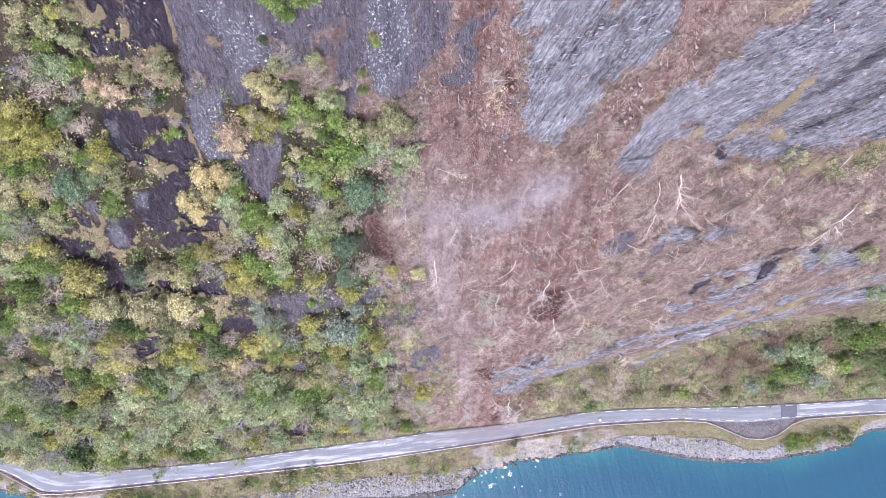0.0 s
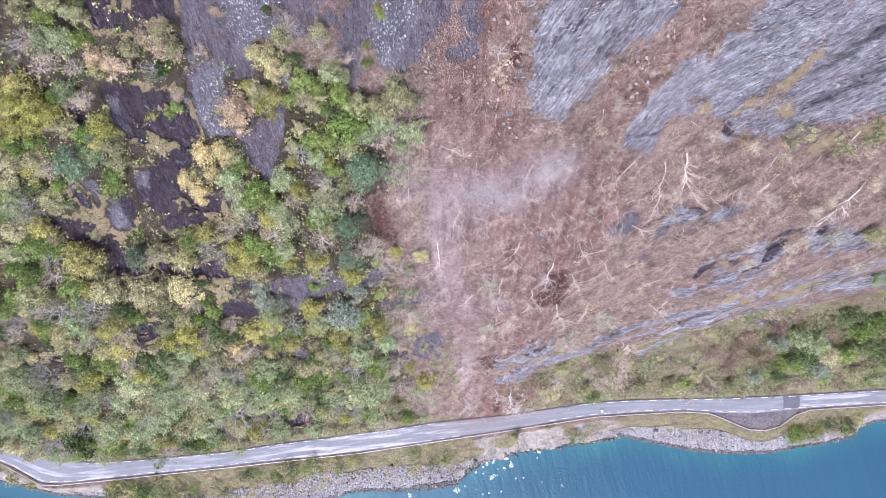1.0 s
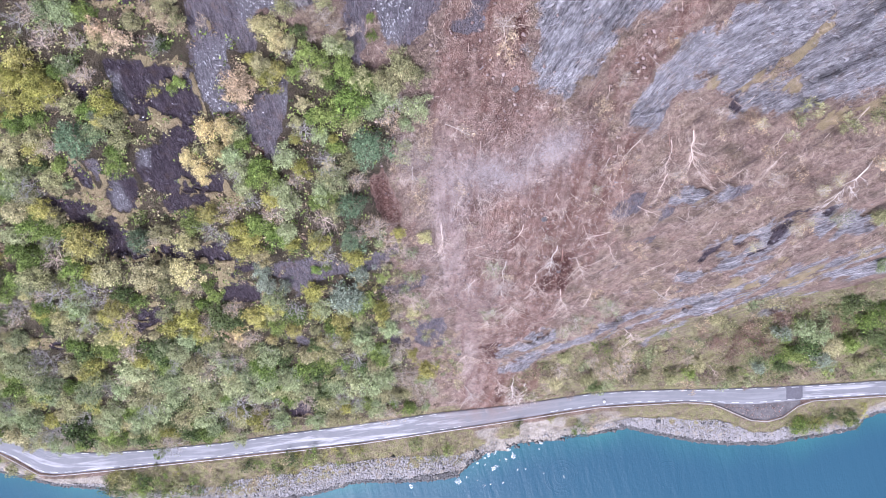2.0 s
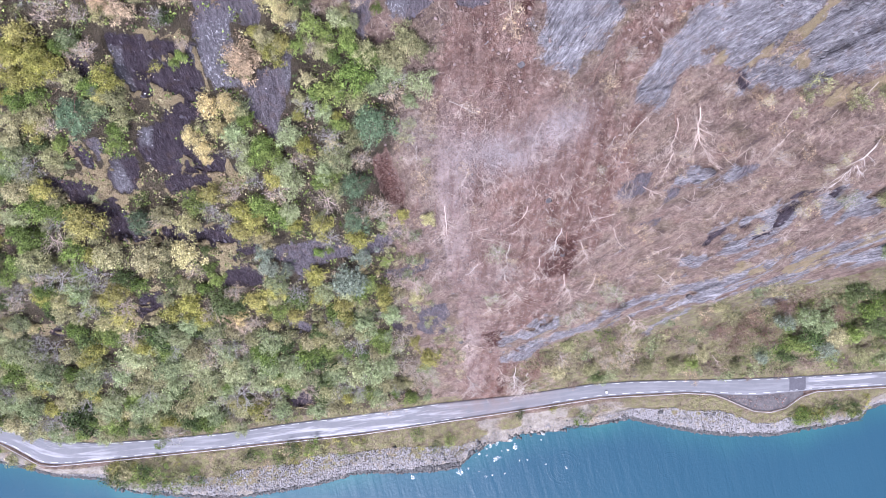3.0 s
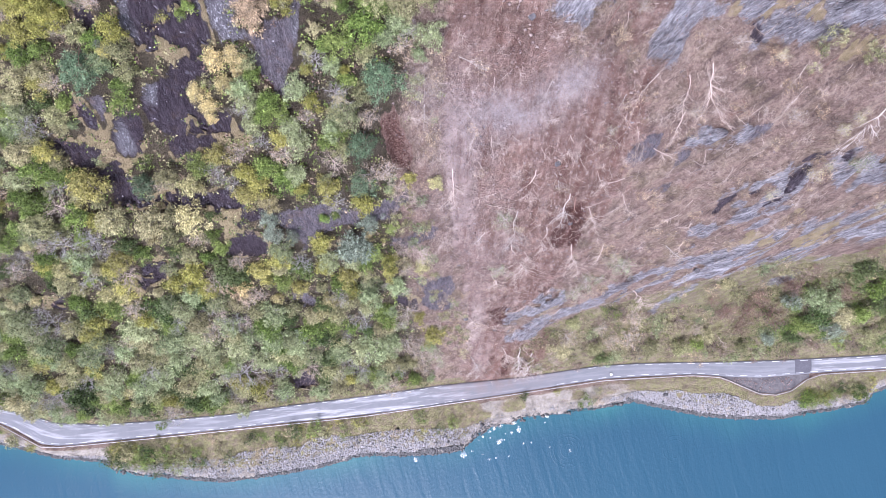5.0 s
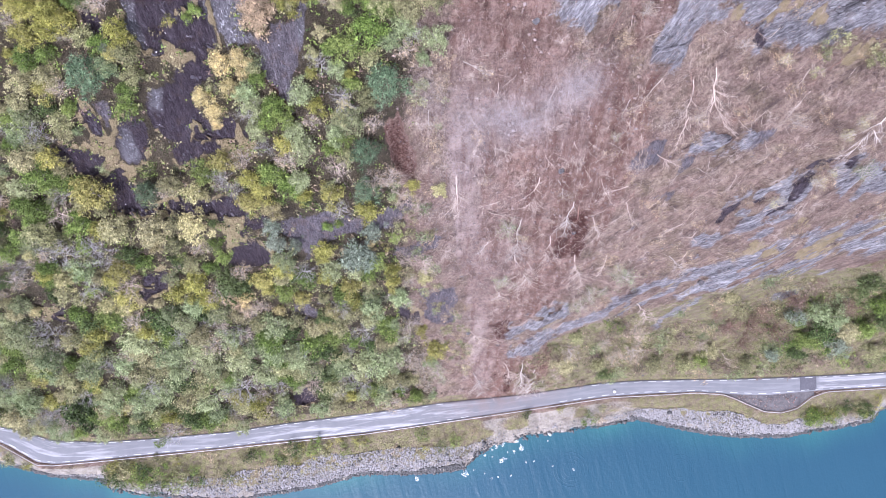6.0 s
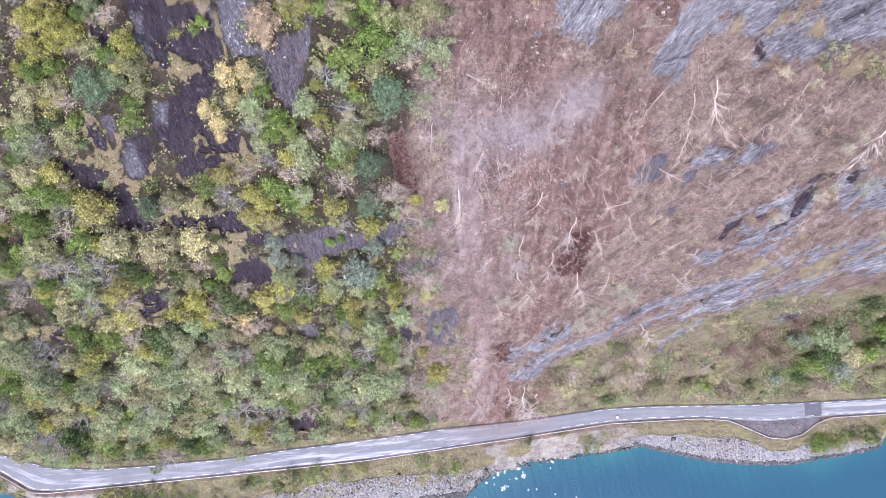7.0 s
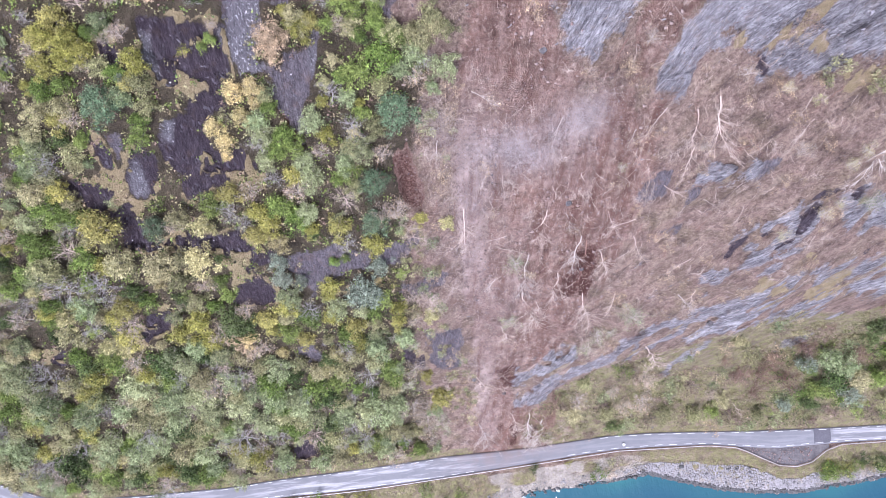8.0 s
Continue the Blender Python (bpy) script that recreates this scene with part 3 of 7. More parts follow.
    # rock: dark wet slabs and slate that run down the slope, also laid over recesses as painted shade; grey slabs that
    # run across it
    runs = noise_of(nt, stretched(nt, radians(6), (1.0, 0.3, 0.05)), 1.9, 8, 0.82)
    veins = noise_of(nt, stretched(nt, radians(-8), (1.0, 0.22, 0.03)), 5.5, 6, 0.8, 0.5)
    dark = mixed(nt, ramp(nt, runs, (0.46, 0.0), (0.70, 1.0)), ramp(nt, tiny, (0.3, (0.012, 0.008, 0.014)), (0.75, (0.078, 0.054, 0.074))), ramp(nt, tiny, (0.3, (0.035, 0.026, 0.036)), (0.7, (0.21, 0.175, 0.205))))
    dark = mixed(nt, ramp(nt, veins, (0.55, 0.0), (0.67, 0.8)), dark, (0.24, 0.20, 0.225))
    dark = mixed(nt, ramp(nt, medium, (0.54, 0.0), (0.70, 0.5)), dark, ramp(nt, tiny, (0.3, (0.035, 0.02, 0.016)), (0.7, (0.16, 0.11, 0.09))))
    slate = mixed(nt, ramp(nt, runs, (0.36, 0.0), (0.62, 1.0)), ramp(nt, tiny, (0.3, (0.028, 0.022, 0.030)), (0.7, (0.125, 0.105, 0.123))), ramp(nt, tiny, (0.3, (0.09, 0.075, 0.09)), (0.7, (0.34, 0.30, 0.335))))
    slate = mixed(nt, ramp(nt, veins, (0.55, 0.0), (0.67, 0.8)), slate, (0.40, 0.37, 0.41))
    slate = mixed(nt, ramp(nt, veins, (0.36, 0.8), (0.46, 0.0)), slate, (0.028, 0.022, 0.029))
    slate = mixed(nt, ramp(nt, medium, (0.52, 0.0), (0.66, 0.55)), slate, ramp(nt, tiny, (0.3, (0.10, 0.065, 0.06)), (0.7, (0.30, 0.215, 0.19))))
    chips = noise_of(nt, stretched(nt, 0, (1.0, 0.6, 0.6)), 3.6, 3, 0.7)
    spall = mixed(nt, ramp(nt, runs, (0.35, 0.1), (0.65, 1.0)), ramp(nt, tiny, (0.3, (0.03, 0.025, 0.032)), (0.7, (0.15, 0.133, 0.153))), ramp(nt, tiny, (0.3, (0.09, 0.082, 0.097)), (0.7, (0.36, 0.34, 0.375))))
    spall = mixed(nt, ramp(nt, chips, (0.56, 0.0), (0.62, 1.0)), spall, (0.60, 0.59, 0.63))
    strewn = add(nt, "Math", {0: cover["chips"], 1: add(nt, "Math", {0: medium, 1: 0.45}, operation="ADD").outputs[0]}, operation="MULTIPLY").outputs[0]
    dark = mixed(nt, ramp(nt, strewn, (0.25, 0.0), (0.65, 0.9)), dark, spall)
    slate = mixed(nt, ramp(nt, strewn, (0.25, 0.0), (0.65, 0.9)), slate, spall)
    # the layers of the grey rock stand steep near the slide and lie flatter away from it
    steep, flat = stretched(nt, radians(-54), (0.24, 1.0, 0.06)), stretched(nt, radians(-22), (0.24, 1.0, 0.06))
    east = add(nt, "SeparateXYZ", {0: place}).outputs[0]
    east = add(nt, "MapRange", {0: east, 1: 27.0, 2: 43.0}).outputs[0]
    bands = mixed(nt, east, noise_of(nt, steep, 0.6, 9, 0.76, 0.8), noise_of(nt, flat, 0.6, 9, 0.76, 0.8))
    thin = mixed(nt, east, noise_of(nt, steep, 3.2, 8, 0.8, 0.6), noise_of(nt, flat, 3.2, 8, 0.8, 0.6))
    grey = mixed(nt, 0.5, ramp(nt, bands, (0.36, (0.04, 0.034, 0.043)), (0.46, (0.14, 0.128, 0.143)), (0.55, (0.27, 0.253, 0.272)), (0.67, (0.52, 0.50, 0.53))), ramp(nt, thin, (0.39, (0.035, 0.03, 0.038)), (0.495, (0.21, 0.195, 0.212)), (0.605, (0.60, 0.58, 0.61))))
    grey = mixed(nt, ramp(nt, thin, (0.36, 0.85), (0.43, 0.0)), grey, (0.028, 0.022, 0.030))
    grey = mixed(nt, 0.6, grey, ramp(nt, blotch, (0.32, 0.30), (0.62, 0.82)), "OVERLAY")
    grey = mixed(nt, 0.5, grey, ramp(nt, tiny, (0.3, 0.22), (0.7, 0.85)), "OVERLAY")
    grey = mixed(nt, ramp(nt, medium, (0.52, 0.0), (0.68, 0.45)), grey, ramp(nt, tiny, (0.3, (0.16, 0.12, 0.105)), (0.7, (0.40, 0.30, 0.25))))
    grey = mixed(nt, ramp(nt, chips, (0.62, 0.0), (0.68, 0.8)), grey, (0.64, 0.63, 0.65))
    bank = mixed(nt, medium, ramp(nt, tiny, (0.3, (0.22, 0.19, 0.185)), (0.7, (0.54, 0.49, 0.475))), ramp(nt, tiny, (0.3, (0.20, 0.165, 0.125)), (0.7, (0.52, 0.45, 0.35))))
    bank = mixed(nt, 0.6, bank, ramp(nt, blotch, (0.34, 0.25), (0.64, 0.80)), "OVERLAY")
    colour = litter
    for key, layer in (("wood", wood), ("verge", verge), ("bank", bank), ("soil", soil), ("damp_shade", damp_shade), ("turf", turf), ("grey", grey), ("slate", slate), ("dark", dark)):
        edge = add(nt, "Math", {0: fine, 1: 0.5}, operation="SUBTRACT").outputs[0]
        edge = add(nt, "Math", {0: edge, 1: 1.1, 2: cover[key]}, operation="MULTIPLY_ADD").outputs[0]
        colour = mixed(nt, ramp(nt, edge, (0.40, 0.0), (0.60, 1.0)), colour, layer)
    nt.links.new(colour, bsdf.inputs["Base Color"])
    wet = add(nt, "Math", {0: cover["dark"], 1: -0.2, 2: 0.92}, operation="MULTIPLY_ADD").outputs[0]
    nt.links.new(wet, bsdf.inputs["Roughness"])
    bsdf.inputs["Specular IOR Level"].default_value = 0.2
    first = bump(nt, flow, 0.8, 1.2, bump(nt, bands, 1.0, 2.0))
    nt.links.new(bump(nt, tiny, 0.8, 0.22, bump(nt, thin, 0.9, 0.75, first)), bsdf.inputs["Normal"])
    return m


def leaf_material(name, low, high, other, glow=0.18):
    """Leaves: the tint wanders from tree to tree and from leaf to leaf."""
    m, nt, bsdf = shader(name)
    tree, leaf = add(nt, "ObjectInfo").outputs["Random"], add(nt, "NewGeometry").outputs["Random Per Island"]
    colour = mixed(nt, leaf, low, high)
    colour = mixed(nt, ramp(nt, tree, (0.25, 0.0), (0.95, 0.75)), colour, other)
    own = add(nt, "Math", {0: add(nt, "Math", {0: tree, 1: 7.31}, operation="MULTIPLY").outputs[0]}, operation="FRACT").outputs[0]
    own = add(nt, "Math", {0: own, 1: 0.46, 2: 0.53}, operation="MULTIPLY_ADD").outputs[0]
    bright = add(nt, "Math", {0: leaf, 1: 0.8, 2: 0.52}, operation="MULTIPLY_ADD").outputs[0]
    bright = add(nt, "Math", {0: bright, 1: own}, operation="MULTIPLY").outputs[0]
    sprays = noise_of(nt, add(nt, "NewGeometry").outputs["Position"], 1.05, 3, 0.6)
    sprays = add(nt, "MapRange", {0: sprays, 1: 0.34, 2: 0.66, 3: 0.48, 4: 1.5}).outputs[0]
    bright = add(nt, "Math", {0: bright, 1: sprays}, operation="MULTIPLY").outputs[0]
    colour = mixed(nt, 1.0, colour, add(nt, "CombineColor", {0: bright, 1: bright, 2: bright}).outputs[0], "MULTIPLY")
    nt.links.new(colour, bsdf.inputs["Base Color"])
    bsdf.inputs["Roughness"].default_value = 0.7
    bsdf.inputs["Specular IOR Level"].default_value = 0.25
    thin = add(nt, "BsdfTranslucent", {"Color": colour})
    mix = add(nt, "MixShader", {"Fac": glow, 1: bsdf.outputs["BSDF"], 2: thin.outputs["BSDF"]})
    nt.links.new(mix.outputs["Shader"], nt.nodes["Material Output"].inputs["Surface"])
    return m


def bark_material(name, low, high, scale=3.0):
    m, nt, bsdf = shader(name)
    place = add(nt, "TexCoord").outputs["Object"]
    tint = add(nt, "ObjectInfo").outputs["Random"]
    grainy = noise_of(nt, place, scale, 5, 0.7)
    colour = mixed(nt, grainy, low, high)
    shade = add(nt, "Math", {0: tint, 1: 0.5, 2: 0.75}, operation="MULTIPLY_ADD").outputs[0]
    colour = mixed(nt, 1.0, colour, add(nt, "CombineColor", {0: shade, 1: shade, 2: shade}).outputs[0], "MULTIPLY")
    nt.links.new(colour, bsdf.inputs["Base Color"])
    bsdf.inputs["Roughness"].default_value = 0.85
    nt.links.new(bump(nt, grainy, 0.5, 0.05), bsdf.inputs["Normal"])
    return m


def plain_material(name, low, high, scale, rough, bumps=0.0, metal=0.0):
    m, nt, bsdf = shader(name)
    place = add(nt, "NewGeometry").outputs["Position"]
    a = noise_of(nt, place, scale, 6, 0.65)
    b = noise_of(nt, place, scale * 0.17, 3)
    colour = mixed(nt, mixed(nt, 0.4, ramp(nt, a, (0.3, 0.0), (0.7, 1.0)), ramp(nt, b, (0.35, 0.0), (0.65, 1.0))), low, high)
    nt.links.new(colour, bsdf.inputs["Base Color"])
    bsdf.inputs["Roughness"].default_value = rough
    bsdf.inputs["Metallic"].default_value = metal
    if bumps:
        nt.links.new(bump(nt, a, 0.6, bumps), bsdf.inputs["Normal"])
    return m


def piece_material(name, low, high, rough=0.85):
    """Loose pieces in one mesh, each with a tint of its own."""
    m, nt, bsdf = shader(name)
    one = add(nt, "NewGeometry").outputs["Random Per Island"]
    fine = noise_of(nt, add(nt, "NewGeometry").outputs["Position"], 3.0, 4, 0.7)
    colour = mixed(nt, mixed(nt, 0.35, one, fine), low, high)
    nt.links.new(colour, bsdf.inputs["Base Color"])
    bsdf.inputs["Roughness"].default_value = rough
    return m


def asphalt_material():
    m, nt, bsdf = shader("streaked_asphalt")
    uv = add(nt, "UVMap").outputs["UV"]
    place = add(nt, "NewGeometry").outputs["Position"]
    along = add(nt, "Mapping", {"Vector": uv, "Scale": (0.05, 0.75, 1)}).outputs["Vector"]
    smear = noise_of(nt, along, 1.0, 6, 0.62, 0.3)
    tone = noise_of(nt, place, 0.35, 5, 0.6)
    fine = noise_of(nt, place, 9.0, 4, 0.7)
    base = mixed(nt, tone, (0.135, 0.135, 0.152), (0.205, 0.203, 0.222))
    # long pale streaks: wet sheen and wear, both painted into the asphalt's colour
    sheen_wear = add(nt, "Attribute", attribute_name="sheen_wear").outputs["Fac"]
    sheen_film = add(nt, "Math", {0: ramp(nt, smear, (0.49, 0.0), (0.60, 0.9)), 1: sheen_wear}, operation="MULTIPLY").outputs[0]
    base = mixed(nt, sheen_film, base, (0.37, 0.36, 0.39))
    mud = add(nt, "Math", {0: add(nt, "Attribute", attribute_name="mud").outputs["Fac"], 1: ramp(nt, tone, (0.35, 0.3), (0.6, 1.0))}, operation="MULTIPLY").outputs[0]
    base = mixed(nt, mud, base, mixed(nt, fine, (0.10, 0.065, 0.06), (0.27, 0.20, 0.185)))
    base = mixed(nt, 0.25, base, ramp(nt, fine, (0.3, 0.08), (0.7, 0.4)), "OVERLAY")
    nt.links.new(base, bsdf.inputs["Base Color"])
    nt.links.new(ramp(nt, smear, (0.45, 0.75), (0.65, 0.5)), bsdf.inputs["Roughness"])
    nt.links.new(bump(nt, fine, 0.25, 0.02), bsdf.inputs["Normal"])
    return m


def water_material():
    m, nt, bsdf = shader("fjord_water")
    place = add(nt, "NewGeometry").outputs["Position"]
    shoal = add(nt, "Attribute", attribute_name="shoal").outputs["Fac"]
    broad = noise_of(nt, place, 0.02, 3)
    deep = mixed(nt, broad, (0.015, 0.056, 0.093), (0.021, 0.070, 0.111))
    colour = mixed(nt, shoal, deep, (0.03, 0.115, 0.125))
    nt.links.new(colour, bsdf.inputs["Base Color"])
    bsdf.inputs["Roughness"].default_value = 0.34
    bsdf.inputs["Specular IOR Level"].default_value = 0.4
    bsdf.inputs["IOR"].default_value = 1.33
    swell = noise_of(nt, stretched(nt, radians(-16), (0.30, 0.05, 1)), 1.0, 2, 0.5, 0.4)
    chop = noise_of(nt, stretched(nt, radians(20), (0.9, 0.6, 1)), 1.5, 4, 0.6)
    nt.links.new(bump(nt, chop, 0.6, 0.15, bump(nt, swell, 0.4, 0.45)), bsdf.inputs["Normal"])
    return m


HILLSIDE, ASPHALT, WATER = ground_material(), asphalt_material(), water_material()
LEAVES = {
    "green": leaf_material("green_leaves", (0.115, 0.185, 0.035), (0.265, 0.35, 0.09), (0.32, 0.37, 0.11)),
    "pale": leaf_material("pale_green_leaves", (0.235, 0.295, 0.13), (0.385, 0.445, 0.235), (0.42, 0.425, 0.22)),
    "olive": leaf_material("olive_leaves", (0.25, 0.25, 0.11), (0.455, 0.44, 0.225), (0.48, 0.42, 0.235)),
    "yellow": leaf_material("yellow_leaves", (0.28, 0.275, 0.06), (0.475, 0.45, 0.125), (0.50, 0.44, 0.16)),
    "gold": leaf_material("golden_leaves", (0.60, 0.48, 0.17), (0.76, 0.68, 0.36), (0.72, 0.55, 0.27)),
    "cream": leaf_material("cream_leaves", (0.42, 0.385, 0.16), (0.62, 0.57, 0.28), (0.60, 0.50, 0.26)),
    "tan": leaf_material("tan_withered_leaves", (0.437, 0.310, 0.196), (0.690, 0.552, 0.380), (0.598, 0.425, 0.265)),
    "pine": leaf_material("pine_needles", (0.11, 0.175, 0.095), (0.215, 0.295, 0.17), (0.22, 0.28, 0.17), 0.2),
    "dark": leaf_material("dark_green_leaves", (0.055, 0.085, 0.028), (0.13, 0.185, 0.06), (0.16, 0.19, 0.075)),
    "teal": leaf_material("hazy_green_leaves", (0.20, 0.24, 0.175), (0.33, 0.375, 0.285), (0.34, 0.36, 0.27)),
    "brown": leaf_material("brown_withered_leaves", (0.19, 0.13, 0.105), (0.36, 0.27, 0.22), (0.28, 0.19, 0.16)),
}
BARK = bark_material("grey_bark", (0.10, 0.085, 0.075), (0.26, 0.23, 0.21))
ASH_BARK = bark_material("ash_grey_bark", (0.26, 0.235, 0.235), (0.48, 0.44, 0.44))
PALE_BARK = bark_material("pale_bark", (0.36, 0.30, 0.27), (0.62, 0.55, 0.50))
BONE_BARK = bark_material("stripped_wood", (0.38, 0.29, 0.245), (0.62, 0.51, 0.44))
RED_BARK = bark_material("torn_brown_wood", (0.12, 0.055, 0.042), (0.29, 0.17, 0.135))

# ---- mesh helpers ----
def mesh_of(name, verts, faces, material):
    """A mesh from arrays of vertices and of faces that all have the same number of corners."""
    verts, faces = np.asarray(verts, np.float32), np.asarray(faces, np.int32)
    me = bpy.data.meshes.new(name)
    me.vertices.add(len(verts))
    me.vertices.foreach_set("co", verts.ravel())
    me.loops.add(faces.size)
    me.loops.foreach_set("vertex_index", faces.ravel())
    me.polygons.add(len(faces))
    me.polygons.foreach_set("loop_start", np.arange(0, faces.size, faces.shape[1], dtype=np.int32))
    me.materials.append(material)
    me.update(calc_edges=True)
    return me


def smooth(me):
    me.polygons.foreach_set("use_smooth", np.ones(len(me.polygons), bool))
    return me


def child(name, me, parent, label=""):
    ob = new(name, me)
    ob.parent = parent
    return tagged(ob, label=label)


def grid_mesh(name, xs, ys, z, material):
    n, k = len(xs), len(ys)
    gx, gy = np.meshgrid(xs, ys)
    verts = np.stack([gx.ravel(), gy.ravel(), z.ravel()], 1)
    i = (np.arange(k - 1)[:, None] * n + np.arange(n - 1)).ravel()
    return smooth(mesh_of(name, verts, np.stack([i, i + 1, i + n + 1, i + n], 1), material))


def tubes(paths, sides=5):
    """Quads of tapered tubes along paths of (points, radii)."""
    verts, faces, base = [], [], 0
    turn = np.arange(sides) * 2 * np.pi / sides
    for points, radii in paths:
        points = np.asarray(points, float)
        way = np.gradient(points, axis=0)
        way /= np.linalg.norm(way, axis=1)[:, None] + 1e-9
        side = np.cross(way, np.where(np.abs(way[:, 2:]) < 0.9, (0, 0, 1), (1, 0, 0)))
        side /= np.linalg.norm(side, axis=1)[:, None] + 1e-9
        other = np.cross(way, side)
        r = np.asarray(radii, float)[:, None, None]
        ring = points[:, None] + r * (np.cos(turn)[None, :, None] * side[:, None] + np.sin(turn)[None, :, None] * other[:, None])
        verts.append(ring.reshape(-1, 3))
        for k in range(len(points) - 1):
            for s in range(sides):
                a, b = base + k * sides + s, base + k * sides + (s + 1) % sides
                faces.append((a, b, b + sides, a + sides))
        base += len(points) * sides
    return np.concatenate(verts), np.array(faces)


def leaf_tips(centres, size, rng, flat=0.0):
    """A three-cornered sprig of leaf at each centre, turned at random."""
    n = len(centres)
    normal = rng.normal(size=(n, 3)) + (0, 0, flat)
    normal /= np.linalg.norm(normal, axis=1)[:, None]
    u = np.cross(normal, rng.normal(size=(n, 3)))
    u /= np.linalg.norm(u, axis=1)[:, None] + 1e-9
    v = np.cross(normal, u)
    s = size * rng.uniform(0.6, 1.35, (n, 1))
    verts = np.stack([centres + u * s, centres - u * s * 0.6 + v * s * 0.75, centres - u * s * 0.5 - v * s * 0.75], 1)
    return verts.reshape(-1, 3), np.arange(3 * n).reshape(n, 3)


def sprigs(centres, way, size, rng):
    """A slim pointed spray of leaf at each centre, that points the given way."""
    n = len(centres)
    way = way / (np.linalg.norm(way, axis=1)[:, None] + 1e-9)
    side = np.cross(way, rng.normal(size=(n, 3)) * 0.6 + (0, 0, 1.1))
    side /= np.linalg.norm(side, axis=1)[:, None] + 1e-9
    s = size * rng.uniform(0.55, 1.4, (n, 1))
    verts = np.stack([centres - side * s * 0.42, centres + side * s * 0.42, centres + way * s * 1.75], 1)
    return verts.reshape(-1, 3), np.arange(3 * n).reshape(n, 3)


def leaf_quads(centres, size, rng, flat=0.0):
    """A bent little diamond at each centre, turned at random."""
    n = len(centres)
    normal = rng.normal(size=(n, 3)) + (0, 0, flat)
    normal /= np.linalg.norm(normal, axis=1)[:, None]
    u = np.cross(normal, rng.normal(size=(n, 3)))
    u /= np.linalg.norm(u, axis=1)[:, None] + 1e-9
    v = np.cross(normal, u)
    s = size * rng.uniform(0.6, 1.35, (n, 1))
    bend = normal * s * 0.25
    verts = np.stack([centres - u * s, centres - v * s * 0.62 + bend, centres + u * s, centres + v * s * 0.62 + bend], 1)
    return verts.reshape(-1, 3), np.arange(4 * n).reshape(n, 4)

# ---- ground, road, water ----
def build_ground():
    me = grid_mesh("ground", LAND_X, LAND_Y, LAND_Z, HILLSIDE)
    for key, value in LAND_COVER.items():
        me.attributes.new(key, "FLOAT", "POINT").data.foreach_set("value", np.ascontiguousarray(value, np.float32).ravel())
    return tagged(new("ground", me), "steep hillside of grey rock, brown litter and torn earth above a shore", "hillside", kind="structure")


ground = build_ground()


def build_water():
    xs, ys = spread(-170, 170, 2.0, 2300), spread(-140, -58, 2.0, 2300)
    ys = ys[ys < 40]
    gx, gy = np.meshgrid(xs, ys)
    me = grid_mesh("water", xs, ys, np.zeros(gx.shape), WATER)
    off = shore(gx) - gy + 1.5 * grain(gx, gy, 9, 31)
    shoal = np.clip(1 - off / 11, 0, 1) ** 1.6 * (0.65 + 0.35 * grain(gx, gy, 18, 32))
    me.attributes.new("shoal", "FLOAT", "POINT").data.foreach_set("value", np.clip(shoal, 0, 1).astype(np.float32).ravel())
    return tagged(new("water", me), "deep blue fjord water with fine ripples and paler shallows", "water", kind="structure")


water = build_water()


def build_road():
    xs = np.arange(-330, 331, 1.5)
    low, high = outer(xs) - 0.45, inner(xs) + 0.35
    rows = np.linspace(0, 1, 9)
    y = low[None] + (high - low)[None] * rows[:, None]
    z = 5.0 + 0.06 * (1 - (2 * rows[:, None] - 1) ** 2) + 0 * y
    n = len(xs)
    verts = np.stack([np.broadcast_to(xs, y.shape).ravel(), y.ravel(), z.ravel()], 1)
    i = (np.arange(8)[:, None] * n + np.arange(n - 1)).ravel()
    skirt = np.concatenate([verts[:n] - (0, 0, 0.35), verts[-n:] - (0, 0, 0.35)])
    verts = np.concatenate([verts, skirt])
    k = np.arange(n - 1)
    faces = np.concatenate([np.stack([i, i + 1, i + n + 1, i + n], 1), np.stack([9 * n + k, 9 * n + k + 1, k + 1, k], 1), np.stack([8 * n + k, 8 * n + k + 1, 10 * n + k + 1, 10 * n + k], 1)])
    me = mesh_of("road", verts, faces, ASPHALT)
    # how strongly the painted sheen and wear show along the road
    sheen_wear = np.interp(verts[:, 0], (-160, -125, -112, -72, -60, -5, 10, 35, 90, 118, 124, 126, 160), (0.85, 0.85, 0.4, 0.35, 1, 1, 0.5, 0.1, 0.25, 0.2, 0.2, 1, 1))
    bare = np.clip((verts[:, 1] - outer(verts[:, 0])) / (inner(verts[:, 0]) - outer(verts[:, 0])), 0, 1)
    mud = np.interp(verts[:, 0], (-12, 2, 12, 28, 42), (0, 0.55, 0.8, 0.6, 0)) * (0.35 + 0.65 * bare)
    for key, value in (("sheen_wear", sheen_wear), ("mud", mud)):
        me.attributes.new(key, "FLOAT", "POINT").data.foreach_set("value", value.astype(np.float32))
    uv = me.uv_layers.new(name="UVMap")
    across = np.concatenate([np.repeat(rows, n) * 5, np.zeros(n), np.full(n, 5.0)])
    flat = np.stack([verts[faces.ravel(), 0], across[faces.ravel()]], 1).astype(np.float32)
    uv.data.foreach_set("uv", flat.ravel())
    return tagged(new("road", me), "narrow grey asphalt road with pale streaks and dashed white edge lines", "road", kind="structure")


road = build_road()

